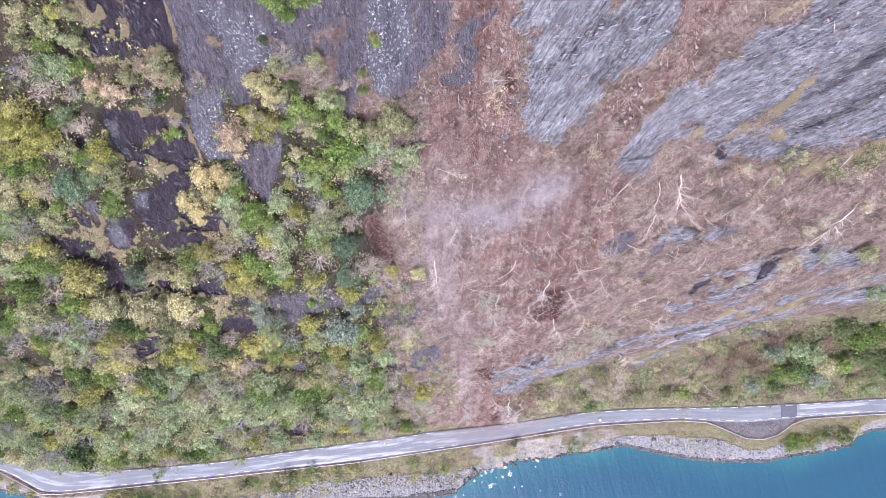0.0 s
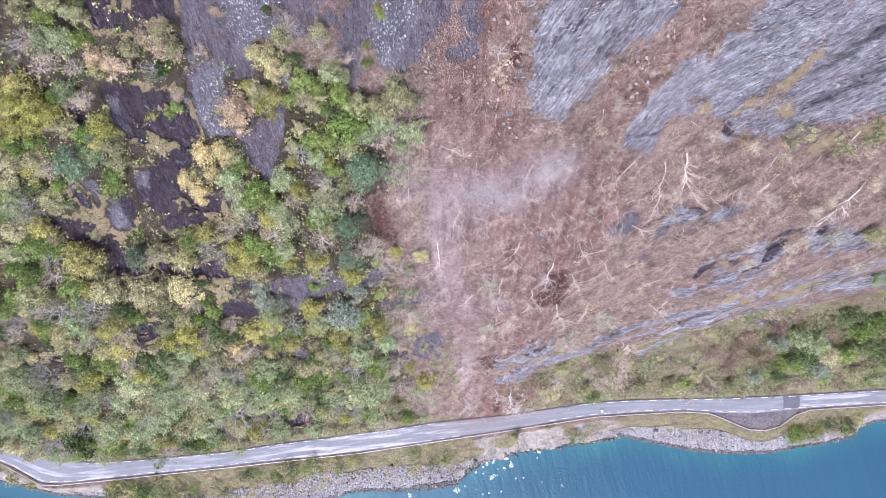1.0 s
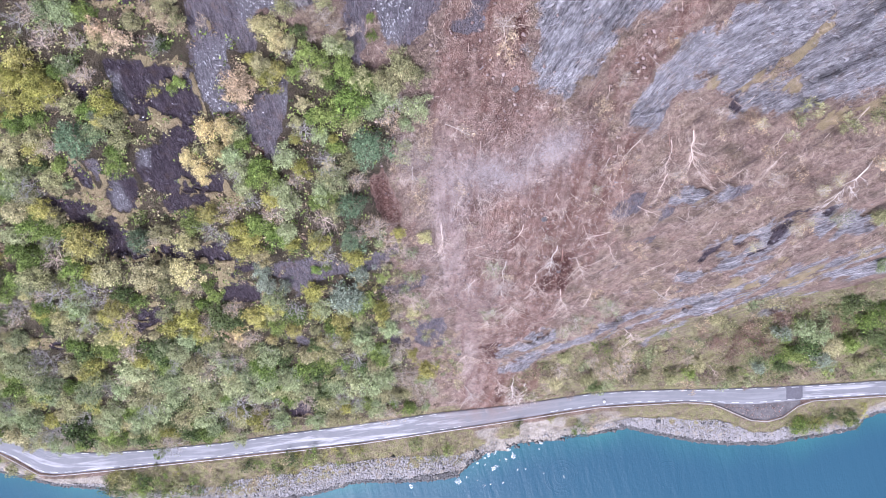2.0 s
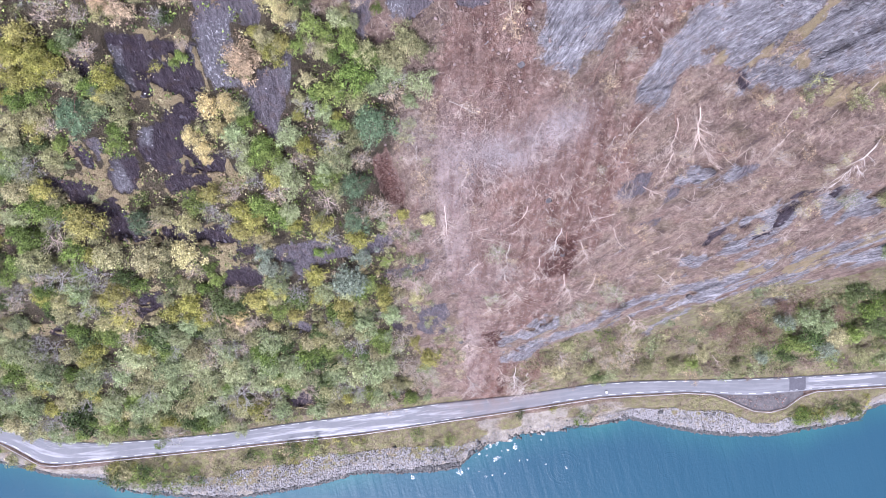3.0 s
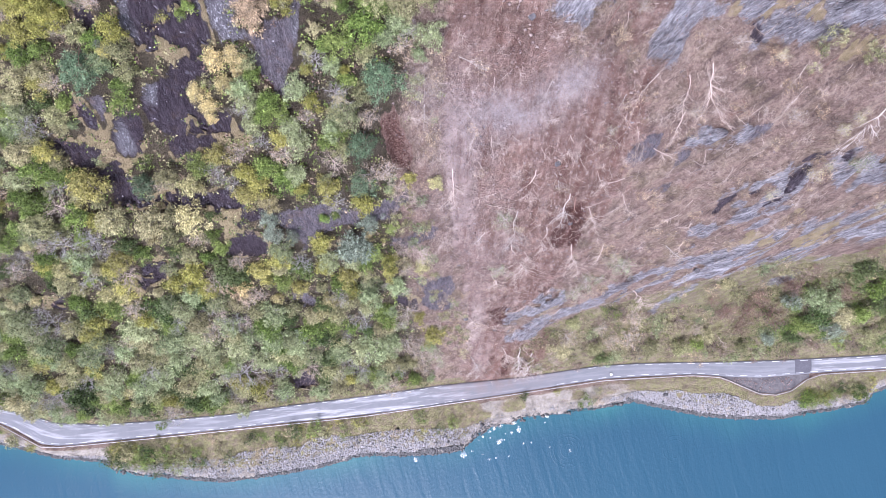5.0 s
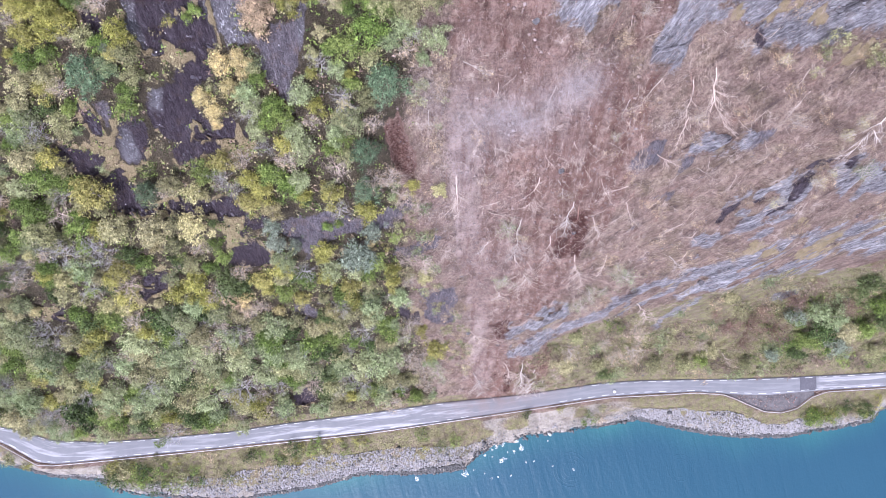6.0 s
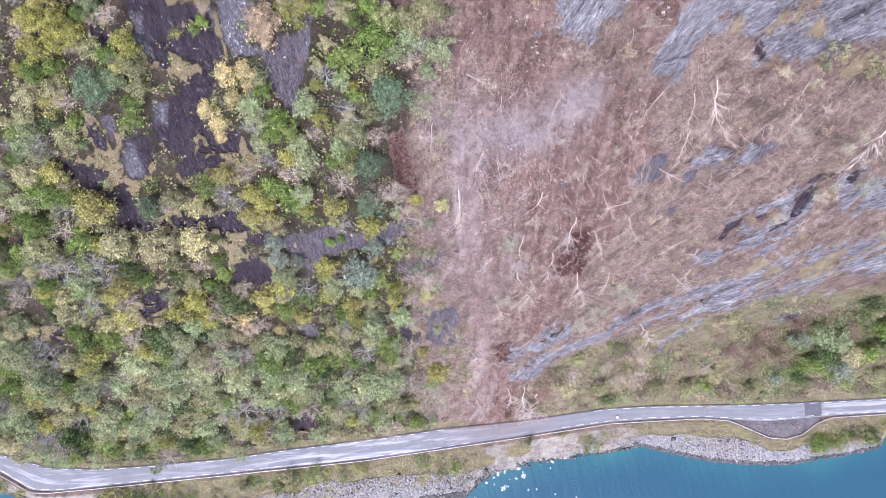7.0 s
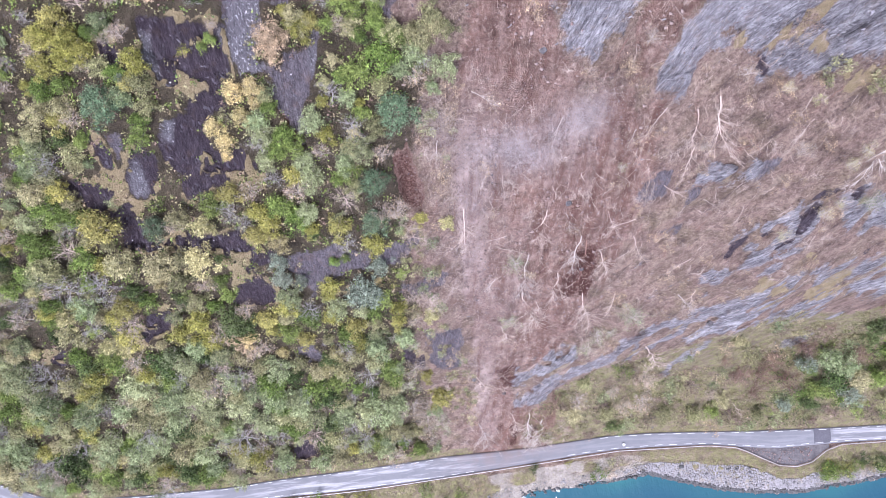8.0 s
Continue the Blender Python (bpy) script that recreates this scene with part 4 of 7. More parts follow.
# ---- trees ----
def limbs(rng, height, reach, count, start=0.3, curl=0.25, radius=0.12, twigs=3):
    """A trunk and its limbs as tube paths, and the limbs' ends."""
    steps = np.linspace(0, 1, 7)
    lean = rng.normal(size=2) * 0.05 * height
    trunk = np.stack([lean[0] * steps**2, lean[1] * steps**2, steps * height], 1)
    trunk[1:-1, :2] += rng.normal(size=(5, 2)) * 0.015 * height
    stem = [(trunk, radius * (1.05 - steps) + 0.015)]
    arms, ends = [], []
    for k in range(count):
        f = start + (0.95 - start) * (k + rng.random()) / count
        at = np.array([np.interp(f, steps, trunk[:, a]) for a in range(3)])
        angle = k * 2.4 + rng.uniform(-0.5, 0.5)
        length = reach * rng.uniform(0.65, 1.05) * (1.15 - 0.6 * f)
        out = np.array([math.cos(angle), math.sin(angle), rng.uniform(0.25, 0.9)])
        g = np.linspace(0, 1, 5)[:, None]
        path = at + out * length * g + np.array([0, 0, curl * length]) * g**2 + rng.normal(size=(5, 3)) * 0.05 * length * g
        arms.append((path, radius * 0.45 * (1.1 - g[:, 0]) * (1.1 - 0.6 * f) + 0.008))
        ends.append(path[-1])
        for j in range(twigs):
            b = path[1 + j % 3]
            w = out + rng.normal(size=3) * 0.75
            l2 = length * rng.uniform(0.25, 0.5)
            h = np.linspace(0, 1, 3)[:, None]
            arms.append((b + w * l2 * h, radius * 0.2 * (1.15 - h[:, 0]) + 0.006))
            ends.append(b + w * l2)
    return stem, arms, np.array(ends)


def foliage(rng, spots, radii, per, size, squash=0.8, heart=0.5, droop=0.4):
    """Clumps of leaves: broad inner leaves, set about with sprays that point outwards and hang downhill. Triangles."""
    n, k = len(spots), 12
    inside = spots[:, None] + rng.normal(size=(n, k, 3)) * (radii * heart * 0.5)[:, None, None] * np.array([1, 1, squash])
    broad = (np.repeat(radii, k) * heart * 0.42)[:, None]
    hearts, faces = leaf_tips(inside.reshape(-1, 3), broad, rng, 0.8)
    out = rng.normal(size=(n, per, 3)) + (0, -0.25 * droop, 0.35)
    out /= np.linalg.norm(out, axis=2)[:, :, None]
    cloud = (spots[:, None] + out * rng.uniform(0.5, 1.2, (n, per, 1)) * radii[:, None, None] * np.array([1, 1, squash])).reshape(-1, 3)
    way = out.reshape(-1, 3) * 0.8 + np.array([0, -0.8, -0.35]) * droop + rng.normal(size=(n * per, 3)) * 0.35
    verts, tips = sprigs(cloud, way, size, rng)
    return np.concatenate([hearts, verts]), np.concatenate([faces, tips + len(hearts)])


def broadleaf(name, leaf, seed, height, reach, clumps, per, size, bark, heart=0.72, droop=0.4):
    """A tree: an empty at its foot with trunk, limbs and an uneven crown of many leafy clumps."""
    rng = np.random.default_rng(seed)
    tree = new(name)
    stem, arms, ends = limbs(rng, height * 0.86, reach, 7, twigs=1)
    child("trunk", smooth(mesh_of("trunk", *tubes(stem + arms, 3), bark)), tree)
    f = (np.arange(clumps) + rng.random(clumps)) / clumps
    angle = np.arange(clumps) * 2.4 + rng.uniform(-0.6, 0.6, clumps)
    lobes = 1 + 0.28 * np.sin(3 * angle + rng.uniform(0, 6)) + 0.16 * np.sin(5 * angle + rng.uniform(0, 6))
    wide = reach * np.sin(np.pi * (0.16 + 0.80 * f)) ** 0.7 * rng.uniform(0.3, 1.05, clumps) * lobes
    up = height * (0.34 + 0.62 * f) - 0.06 * height * rng.random(clumps)
    spots = np.stack([np.cos(angle) * wide, np.sin(angle) * wide - 0.12 * droop * reach, up], 1)
    radii = reach * rng.uniform(0.22, 0.42, clumps)
    child("crown", mesh_of("crown", *foliage(rng, spots, radii, per, size, 0.8, heart, droop), LEAVES[leaf]), tree)
    return tree


def pine(seed, height, reach):
    rng = np.random.default_rng(seed)
    tree = new("pine_tree")
    stem, arms, ends = limbs(rng, height * 0.95, reach, 14, 0.35, 0.12, 0.16, 2)
    child("trunk", smooth(mesh_of("trunk", *tubes(stem + arms, 4), RED_BARK)), tree)
    clumps = 64
    f = rng.uniform(0.36, 1.0, clumps)
    angle = np.arange(clumps) * 2.4
    wide = reach * np.sqrt(np.clip(1.04 - f, 0.02, 1)) * 1.2 * rng.uniform(0.35, 1.0, clumps)
    spots = np.stack([np.cos(angle) * wide, np.sin(angle) * wide, f * height], 1)
    radii = reach * rng.uniform(0.17, 0.28, clumps)
    child("crown", mesh_of("crown", *foliage(rng, spots, radii, 110, 0.105, 0.6, 0.62, 0.5), LEAVES["pine"]), tree)
    return tree


def bare_tree(name, seed, height, reach, bark, leaf=None, leaves=0, count=13):
    """A leafless or nearly leafless tree: trunk, limbs, fine twigs and a few leaves."""
    rng = np.random.default_rng(seed)
    tree = new(name)
    stem, arms, ends = limbs(rng, height, reach, count, 0.2, 0.2, 0.11, 4)
    child("trunk", smooth(mesh_of("trunk", *tubes(stem + arms, 3), bark)), tree)
    sprigs = []
    for e in ends:
        for _ in range(4):
            b = e + rng.normal(size=3) * 0.10 * reach
            w = rng.normal(size=3) + (0, 0, 0.4)
            w *= reach * rng.uniform(0.10, 0.26) / np.linalg.norm(w)
            sprigs.append((np.array([b, b + w]), (0.03, 0.01)))
    verts, faces = tubes(sprigs, 3)
    me = None
    if leaves:
        at = ends[rng.integers(len(ends), size=leaves)] + rng.normal(size=(leaves, 3)) * 0.14 * reach
        more, quads = leaf_quads(at, 0.12, rng, 0.4)
        me = mesh_of("crown", np.concatenate([verts, more]), np.concatenate([faces, quads + len(verts)]), bark)
        me.materials.append(LEAVES[leaf])
        me.polygons.foreach_set("material_index", np.repeat([0, 1], [len(faces), len(quads)]).astype(np.int32))
    else:
        me = mesh_of("crown", verts, faces, bark)
    child("crown", me, tree)
    return tree


def bush(name, leaf, seed, height, reach, clumps=8, per=42, size=0.145, heart=0.4):
    """A low bush of several stems and leafy clumps."""
    rng = np.random.default_rng(seed)
    plant = new(name)
    stems = []
    for k in range(5):
        a, l = k * 2.4 + rng.random(), rng.uniform(0.6, 1.0)
        g = np.linspace(0, 1, 3)[:, None]
        tip = np.array([math.cos(a) * reach * l, math.sin(a) * reach * l, height * rng.uniform(0.6, 1.0)])
        stems.append((tip * g + rng.normal(size=(3, 3)) * 0.06 * reach * g, 0.05 * (1.15 - g[:, 0])))
    child("stem", mesh_of("stem", *tubes(stems, 3), BARK), plant)
    angle = np.arange(clumps) * 2.4 + rng.random(clumps)
    wide = reach * np.sqrt(rng.random(clumps)) * 0.85
    spots = np.stack([np.cos(angle) * wide, np.sin(angle) * wide, height * rng.uniform(0.25, 0.85, clumps)], 1)
    radii = reach * rng.uniform(0.22, 0.42, clumps)
    child("foliage", mesh_of("foliage", *foliage(rng, spots, radii, per, size, 0.75, heart), LEAVES[leaf]), plant)
    return plant


WOOD_GROUP = "trees of the hillside wood"
KINDS = {}


def kind(key, label, category, group, makers):
    """Patterns of a kind; each stands out of sight until the first place for it comes up."""
    KINDS[key] = {"label": label, "category": category, "group": group, "makers": makers, "made": {}}


def stand(key, x, y, scale, turn, pick, sink=0.3):
    """A plant of a kind at x, y on the ground."""
    k = KINDS[key]
    n = pick % len(k["makers"])
    place = Matrix.Translation((x, y, height_at(x, y) - sink)) @ Matrix.Rotation(turn, 4, "Z")
    if n in k["made"]:
        ratio = scale / k["made"][n].scale[0]
        return copy_thing(k["made"][n], place @ Matrix.Diagonal((ratio, ratio, ratio, 1)))
    ob = k["makers"][n]()
    tagged(ob, k["label"], k["category"], k["group"])
    k["made"][n] = ob
    ob.matrix_basis = place @ Matrix.Diagonal((scale, scale, scale, 1))
    return ob


kind("green", "leafy broadleaf tree with fresh green crown on the slope", "tree", WOOD_GROUP,
     [lambda s=s: broadleaf("broadleaf_tree", "green", 10 + s, 7.4, 3.0, 24, 86, 0.185, BARK, 0.7, 0.3) for s in range(4)])
kind("dark", "small tree with a dense dark green crown", "tree", WOOD_GROUP,
     [lambda s=s: broadleaf("broadleaf_tree", "dark", 25 + s, 6.4, 3.0, 24, 86, 0.18, BARK, 0.72, 0.3) for s in range(2)])
kind("pale", "birch with pale grey-green thinning leaves on the slope", "tree", WOOD_GROUP,
     [lambda s=s: broadleaf("birch_tree", "pale", 20 + s, 8.0, 3.0, 22, 92, 0.17, PALE_BARK, 0.66, 1.0) for s in range(4)])
kind("teal", "broadleaf tree with hazy blue-green leaves", "tree", WOOD_GROUP,
     [lambda s=s: broadleaf("broadleaf_tree", "teal", 28 + s, 7.4, 3.0, 22, 104, 0.14, BARK, 0.7, 0.6) for s in range(2)])
kind("olive", "broadleaf tree with olive autumn leaves on the slope", "tree", WOOD_GROUP,
     [lambda s=s: broadleaf("broadleaf_tree", "olive", 30 + s, 7.6, 2.9, 22, 92, 0.17, BARK, 0.66, 0.8) for s in range(4)])
kind("yellow", "birch with bright yellow-green autumn leaves", "tree", WOOD_GROUP,
     [lambda s=s: broadleaf("birch_tree", "yellow", 40 + s, 7.4, 2.8, 24, 90, 0.17, PALE_BARK, 0.68, 0.6) for s in range(3)])
kind("gold", "small birch with pale golden autumn leaves", "tree", WOOD_GROUP,
     [lambda s=s: broadleaf("birch_tree", "gold", 50 + s, 6.8, 2.8, 22, 110, 0.14, PALE_BARK, 0.6, 0.5) for s in range(2)])
kind("cream", "birch with cream-yellow withering leaves on the slope", "tree", WOOD_GROUP,
     [lambda s=s: broadleaf("birch_tree", "cream", 55 + s, 7.2, 2.8, 22, 94, 0.16, PALE_BARK, 0.62, 0.9) for s in range(3)])
kind("brown", "thicket of reddish-brown leafless twigs above the road", "thicket", WOOD_GROUP,
     [lambda s=s: bare_tree("thicket", 170 + s, 4.2, 3.1, RED_BARK, "brown", 700, 12) for s in range(2)])
kind("wan", "thin little birch with a few yellow leaves in the debris", "tree", WOOD_GROUP,
     [lambda s=s: bare_tree("birch_tree", 180 + s, 5.2, 3.0, PALE_BARK, "cream", 700) for s in range(2)])
kind("faint", "half-stripped pale green tree leaning in the debris", "tree", WOOD_GROUP,
     [lambda s=s: bare_tree("birch_tree", 185 + s, 5.2, 3.0, PALE_BARK, "pale", 800) for s in range(2)])
kind("russet", "birch with dry buff autumn leaves", "tree", WOOD_GROUP,
     [lambda s=s: broadleaf("birch_tree", "tan", 190 + s, 6.6, 2.9, 22, 94, 0.15, PALE_BARK, 0.6, 0.8) for s in range(2)])
kind("tan", "half-bare tree with withered tan leaves", "tree", WOOD_GROUP,
     [lambda s=s: bare_tree("withered_tree", 60 + s, 6.4, 3.0, PALE_BARK, "tan", 650) for s in range(3)])
kind("bare", "leafless grey tree with fine spreading twigs", "tree", WOOD_GROUP,
     [lambda s=s: bare_tree("bare_tree", 70 + s, 7.0, 3.1, ASH_BARK, "pale", 160) for s in range(3)])
kind("white", "leafless tree with pale bleached trunk and limbs", "tree", WOOD_GROUP,
     [lambda s=s: bare_tree("bare_tree", 80 + s, 6.6, 3.0, BONE_BARK) for s in range(2)])
kind("snag", "small dead shrub with pale bare twigs", "dead shrub", "dead shrubs of the slide",
     [lambda s=s: bare_tree("dead_shrub", 150 + s, 2.6, 2.2, BONE_BARK, count=5) for s in range(3)])
kind("slender", "tall slender dark green tree leaning over the road", "tree", WOOD_GROUP,
     [lambda: broadleaf("broadleaf_tree", "green", 19, 14.0, 2.0, 16, 95, 0.15, BARK, 0.4)])
kind("pine", "dark green pine with a dense rounded crown", "pine tree", WOOD_GROUP, [lambda s=s: pine(90 + s, 9.5, 4.0) for s in range(3)])
kind("bush_green", "low green bush on the slope", "bush", "bushes above the road", [lambda s=s: bush("bush", "green", 100 + s, 2.4, 1.7) for s in range(3)])
kind("bush_dark", "dense dark green bush on the bank", "bush", "bushes on the bank", [lambda s=s: bush("bush", "dark", 145 + s, 2.4, 1.7) for s in range(2)])
kind("bush_olive", "low olive-yellow bush by the road", "bush", "bushes above the road", [lambda s=s: bush("bush", "olive", 110 + s, 2.0, 1.6) for s in range(3)])
kind("bush_tan", "withered tan shrub among dead grass", "shrub", "withered shrubs of the slope", [lambda s=s: bush("shrub", "tan", 120 + s, 1.5, 1.7, 7, 45, 0.10, 0.3) for s in range(3)])
kind("bush_brown", "dark red-brown leafless shrub", "shrub", "withered shrubs of the slope", [lambda s=s: bush("shrub", "brown", 130 + s, 1.9, 1.7, 8, 55, 0.115, 0.35) for s in range(2)])
kind("bush_yellow", "small yellow autumn bush on the bank", "bush", "bushes on the bank", [lambda s=s: bush("bush", "yellow", 140 + s, 1.5, 1.3, 7, 50, 0.10) for s in range(2)])
kind("bush_pale", "pale grey-green bush at the edge of the slide", "bush", "bushes above the road", [lambda s=s: bush("bush", "pale", 160 + s, 2.0, 1.7) for s in range(2)])

# trees that stand out, in plan: x, y and size
PLACED = (
    ("yellow", ((-66.8, 18.8, 0.8), (-62, 18.9, 0.8), (-68.7, 16.2, 0.76), (-63.9, 16.5, 0.75), (-60.9, 17.7, 0.61), (-52.4, 15.4, 0.74), (-55.4, 13.4, 0.48), (-70.1, 10.1, 0.67), (-24.3, 10.6, 0.39), (-18.8, 10.5, 0.34), (-24.3, 6.6, 0.58), (-76.6, 1.1, 0.8), (-70.9, -4.9, 1.29), (-43.4, -0.2, 0.73), (-39.5, -3, 0.74), (-40.5, -6.6, 0.85), (-37.3, -4.9, 0.75), (-31.5, 2, 0.65), (-30.2, -5.6, 0.6), (-24.2, -5.7, 0.83), (-18.5, -8.1, 0.86), (-72.4, -19, 0.96), (-63.7, -24.3, 1.03), (-58.6, -21.9, 1), (-89.7, -34.3, 1.24), (-97.7, -40.1, 0.62), (-96.8, -42.2, 0.63), (-44, -21.6, 0.9), (-38.6, -19, 0.82), (-29.4, -20.5, 0.79),)),
    ("yellow", ((-36.9, -25.8, 0.76), (-24.4, -22.9, 0.91), (-24.5, -26.2, 0.81), (-6.2, -41.3, 1.2), (-61.9, -60.9, 1.4), (-33.9, -59.6, 0.91), (-9.8, -3.8, 0.47), (-9.7, -35, 0.68), (-90, -64.3, 1.16), (-90.4, -20.5, 0.71), (-25.9, 17.7, 0.68), (-28.4, -15.3, 0.78), (-66.8, -57.4, 1.13), (-101.7, -50.5, 0.92), (-115.8, -49.4, 0.91), (-50.9, 31.2, 0.4), (-63.9, 21.5, 0.73), (-66.1, 19.3, 0.75), (-62.9, 18.2, 0.75), (-9.1, 28, 0.24), (-24.5, 18.4, 0.52), (-28.2, 19.8, 0.41),)),
    ("green", ((-70.3, 13.6, 0.72), (-66.2, 14.2, 0.57), (-55.2, 9.2, 0.59), (-56.5, 7.4, 0.63), (-67.3, 8.4, 0.37), (-40.1, 17.8, 0.34), (-33.2, 10, 0.53), (-22.2, 18.2, 0.43), (-17.8, 17, 0.46), (-15.3, 18.1, 0.46), (-14.8, 14.9, 0.93), (-18.3, 13.1, 0.85), (-21.1, 13.1, 0.48), (-18.5, 9.4, 0.51), (-31.7, 6.7, 0.66), (-30.2, 5.3, 0.71), (-33.3, 5, 0.63), (-59.7, 19.8, 0.4), (-56.7, 14.7, 0.55), (-79.5, -1.9, 0.95), (-76.1, -2.8, 0.86), (-83.9, -7.9, 0.99), (-87.2, -6.7, 0.71), (-76.3, -10.6, 0.86), (-89.7, -13.3, 0.74), (-87.5, -19, 0.77), (-68.1, -17.8, 0.73), (-50.5, -14.2, 0.52), (-50.6, -16.8, 0.61), (-54.8, -18.7, 0.59),)),
    ("green", ((-47.9, -1.9, 0.83), (-34.7, -2.3, 0.9), (-32.1, -4.1, 0.92), (-21.5, 2.7, 0.7), (-23.9, 1.2, 0.47), (-26.9, -10.9, 0.39), (-24.6, -10.3, 0.36), (-18, -17.7, 0.69), (-13.9, -13, 0.44), (-90.5, -21.9, 0.72), (-91, -29.5, 0.86), (-82.7, -31.9, 0.88), (-114.4, -38.8, 1.17), (-34.3, -20.9, 0.95), (-37.8, -35, 0.61), (-46.9, -37, 1.16), (-31.6, -36.3, 0.99), (-18.3, -34.4, 1.13), (-106.4, -63.7, 1.13), (-12.4, -61.7, 0.61), (129.9, -29.3, 1.27), (110.9, -40.7, 1.21), (127.2, -36.9, 1.08), (80, -47.9, 0.89), (132.4, -25.3, 1.35), (105, -33.7, 0.96), (-55.5, 28.7, 0.57), (-51.1, 25.8, 0.48), (-49.2, 25.6, 0.25), (-20.8, 30.6, 0.61),)),
    ("green", ((-17.1, 31, 0.68), (-14.2, 32.1, 0.47), (-22.2, 32.1, 0.47), (-19.8, 19.7, 0.56), (-15.3, 19.2, 0.49), (-8.8, 27.2, 0.24), (-11.1, 24.1, 0.22), (-11, 22.3, 0.28), (-19.3, 29.2, 0.42), (-12, 17.2, 0.61), (-41.9, 17.4, 0.33), (-18, 19.1, 0.47), (-14.3, 17.5, 0.48), (-15.5, 20.6, 0.36),)),
    ("dark", ((-57.5, 20, 0.42), (-71.7, 8, 0.61), (-69.6, -16, 0.71), (-49.5, -10.3, 0.36), (-30, -6.3, 0.41), (-93.1, -25.1, 0.62), (-90.3, -32.2, 1.06), (-70.5, -31.2, 1.17), (-50.3, -21.5, 1.31), (-111.5, -60.9, 1.79), (-49.2, -23, 0.82), (-73.5, -49.9, 1.03), (-63.5, 19.7, 0.4), (-75.6, -31.2, 0.66), (-42.3, -34.7, 0.78), (117.7, -21.6, 1.39), (113.8, -36.7, 1.41), (132.2, -33.5, 1.29), (140.2, -36.3, 1.41), (109.6, -44.9, 1), (121.6, -25.4, 0.98), (48.3, -52.6, 0.84), (-48.9, 29.9, 0.29), (-40.7, 21.7, 0.39), (-20.4, 22.3, 0.35), (-17.5, 16.8, 0.38), (-23, 27, 0.24),)),
    ("olive", ((-68.4, 11.9, 0.72), (-73.5, 11.1, 0.74), (-75.8, 8.7, 0.69), (-70.1, 6.3, 0.74), (-52.8, 13.4, 0.74), (-53, 11.1, 0.65), (-70.8, 4.7, 0.64), (-58.8, 15.7, 0.63), (-33.6, 11.3, 0.47), (-22, 14.7, 0.4), (-15.3, 12.7, 0.65), (-9.1, 17.2, 0.77), (-7.1, 18.6, 0.58), (-12.9, 17.7, 0.63), (-81, 0.6, 0.93), (-75.4, -0.4, 0.68), (-84.6, -12, 1.01), (-82.3, -13.7, 0.84), (-69, -11.2, 1.14), (-61.2, -11.5, 1.14), (-57, -10.4, 0.75), (-58.9, -14.2, 0.74), (-49.1, -31.9, 0.89), (-99.6, -37.2, 0.94), (-37.7, -62.5, 1.27), (-20, -53.3, 1.16), (-134.8, -64.4, 1.41), (-77.9, -25.8, 0.63), (-52, -29.5, 0.86), (-81.6, -46, 1.23),)),
    ("olive", ((-81, -58.3, 1.24), (-106.5, -48.2, 1.13), (-48.1, -45.5, 1.28), (-18.8, 17.6, 0.55), (-55.6, -3.4, 0.75), (121.6, -36.8, 1.19), (43.9, -47.5, 1.08), (32.5, -46.8, 1.17), (33, -37.6, 0.72), (63.7, -48.1, 1.06), (73.4, -48.7, 1.12), (81.2, -44.2, 0.99), (94.9, -48.8, 0.84), (133.5, -44.5, 1.06), (73.2, -26, 0.74), (65.4, -35.5, 0.7), (79.8, -0.8, 0.66), (-55.3, 31.2, 0.66), (-53.1, 30.1, 0.67), (-58.6, 29.5, 0.57), (-48.3, 31.1, 0.45), (-49.4, 28.3, 0.46), (-43.6, 24.3, 0.55), (-37.8, 25.1, 0.58), (-21.8, 24.3, 0.55), (-25.9, 18.5, 0.64), (-27.5, 19.4, 0.46), (-7.6, 19.2, 0.73), (-10.3, 17.5, 0.66), (-5.3, 18.1, 0.54),)),
    ("olive", ((-37.1, 23.7, 0.49), (-16.7, 24.9, 0.43), (-22.2, 21.3, 0.4), (-15.3, 21.8, 0.33),)),
    ("pale", ((-56.8, 12, 0.65), (-76.1, 6.7, 0.84), (-79.5, 4.9, 0.64), (-35.1, 8.7, 0.66), (-34.8, 7.1, 0.7), (-35.7, 4.1, 0.64), (-10, 15.9, 0.7), (-11.8, 14.2, 0.61), (-5.2, 14.6, 0.72), (-7.4, 12.8, 0.47), (-20.3, 10.9, 0.55), (-26.4, 8.3, 0.74), (-19.1, 5.2, 0.83), (-21.9, 3.5, 0.7), (-28.9, 3.7, 0.69), (-84.5, -3.7, 0.83), (-79.9, -19, 0.92), (-27.8, 1.6, 0.86), (-29.8, -3.2, 0.75), (-24.7, -4.5, 0.5), (-36.7, -17.1, 0.8), (-68, -29.5, 0.86), (-61.5, -27.5, 0.97), (-56.1, -28.7, 0.98), (-55.9, -35.4, 1), (-106.4, -33.5, 1.21), (-101, -27.2, 0.84), (-78.2, -36.8, 1.45), (-64.2, -38.7, 1.11), (-20.9, -26.9, 1.15),)),
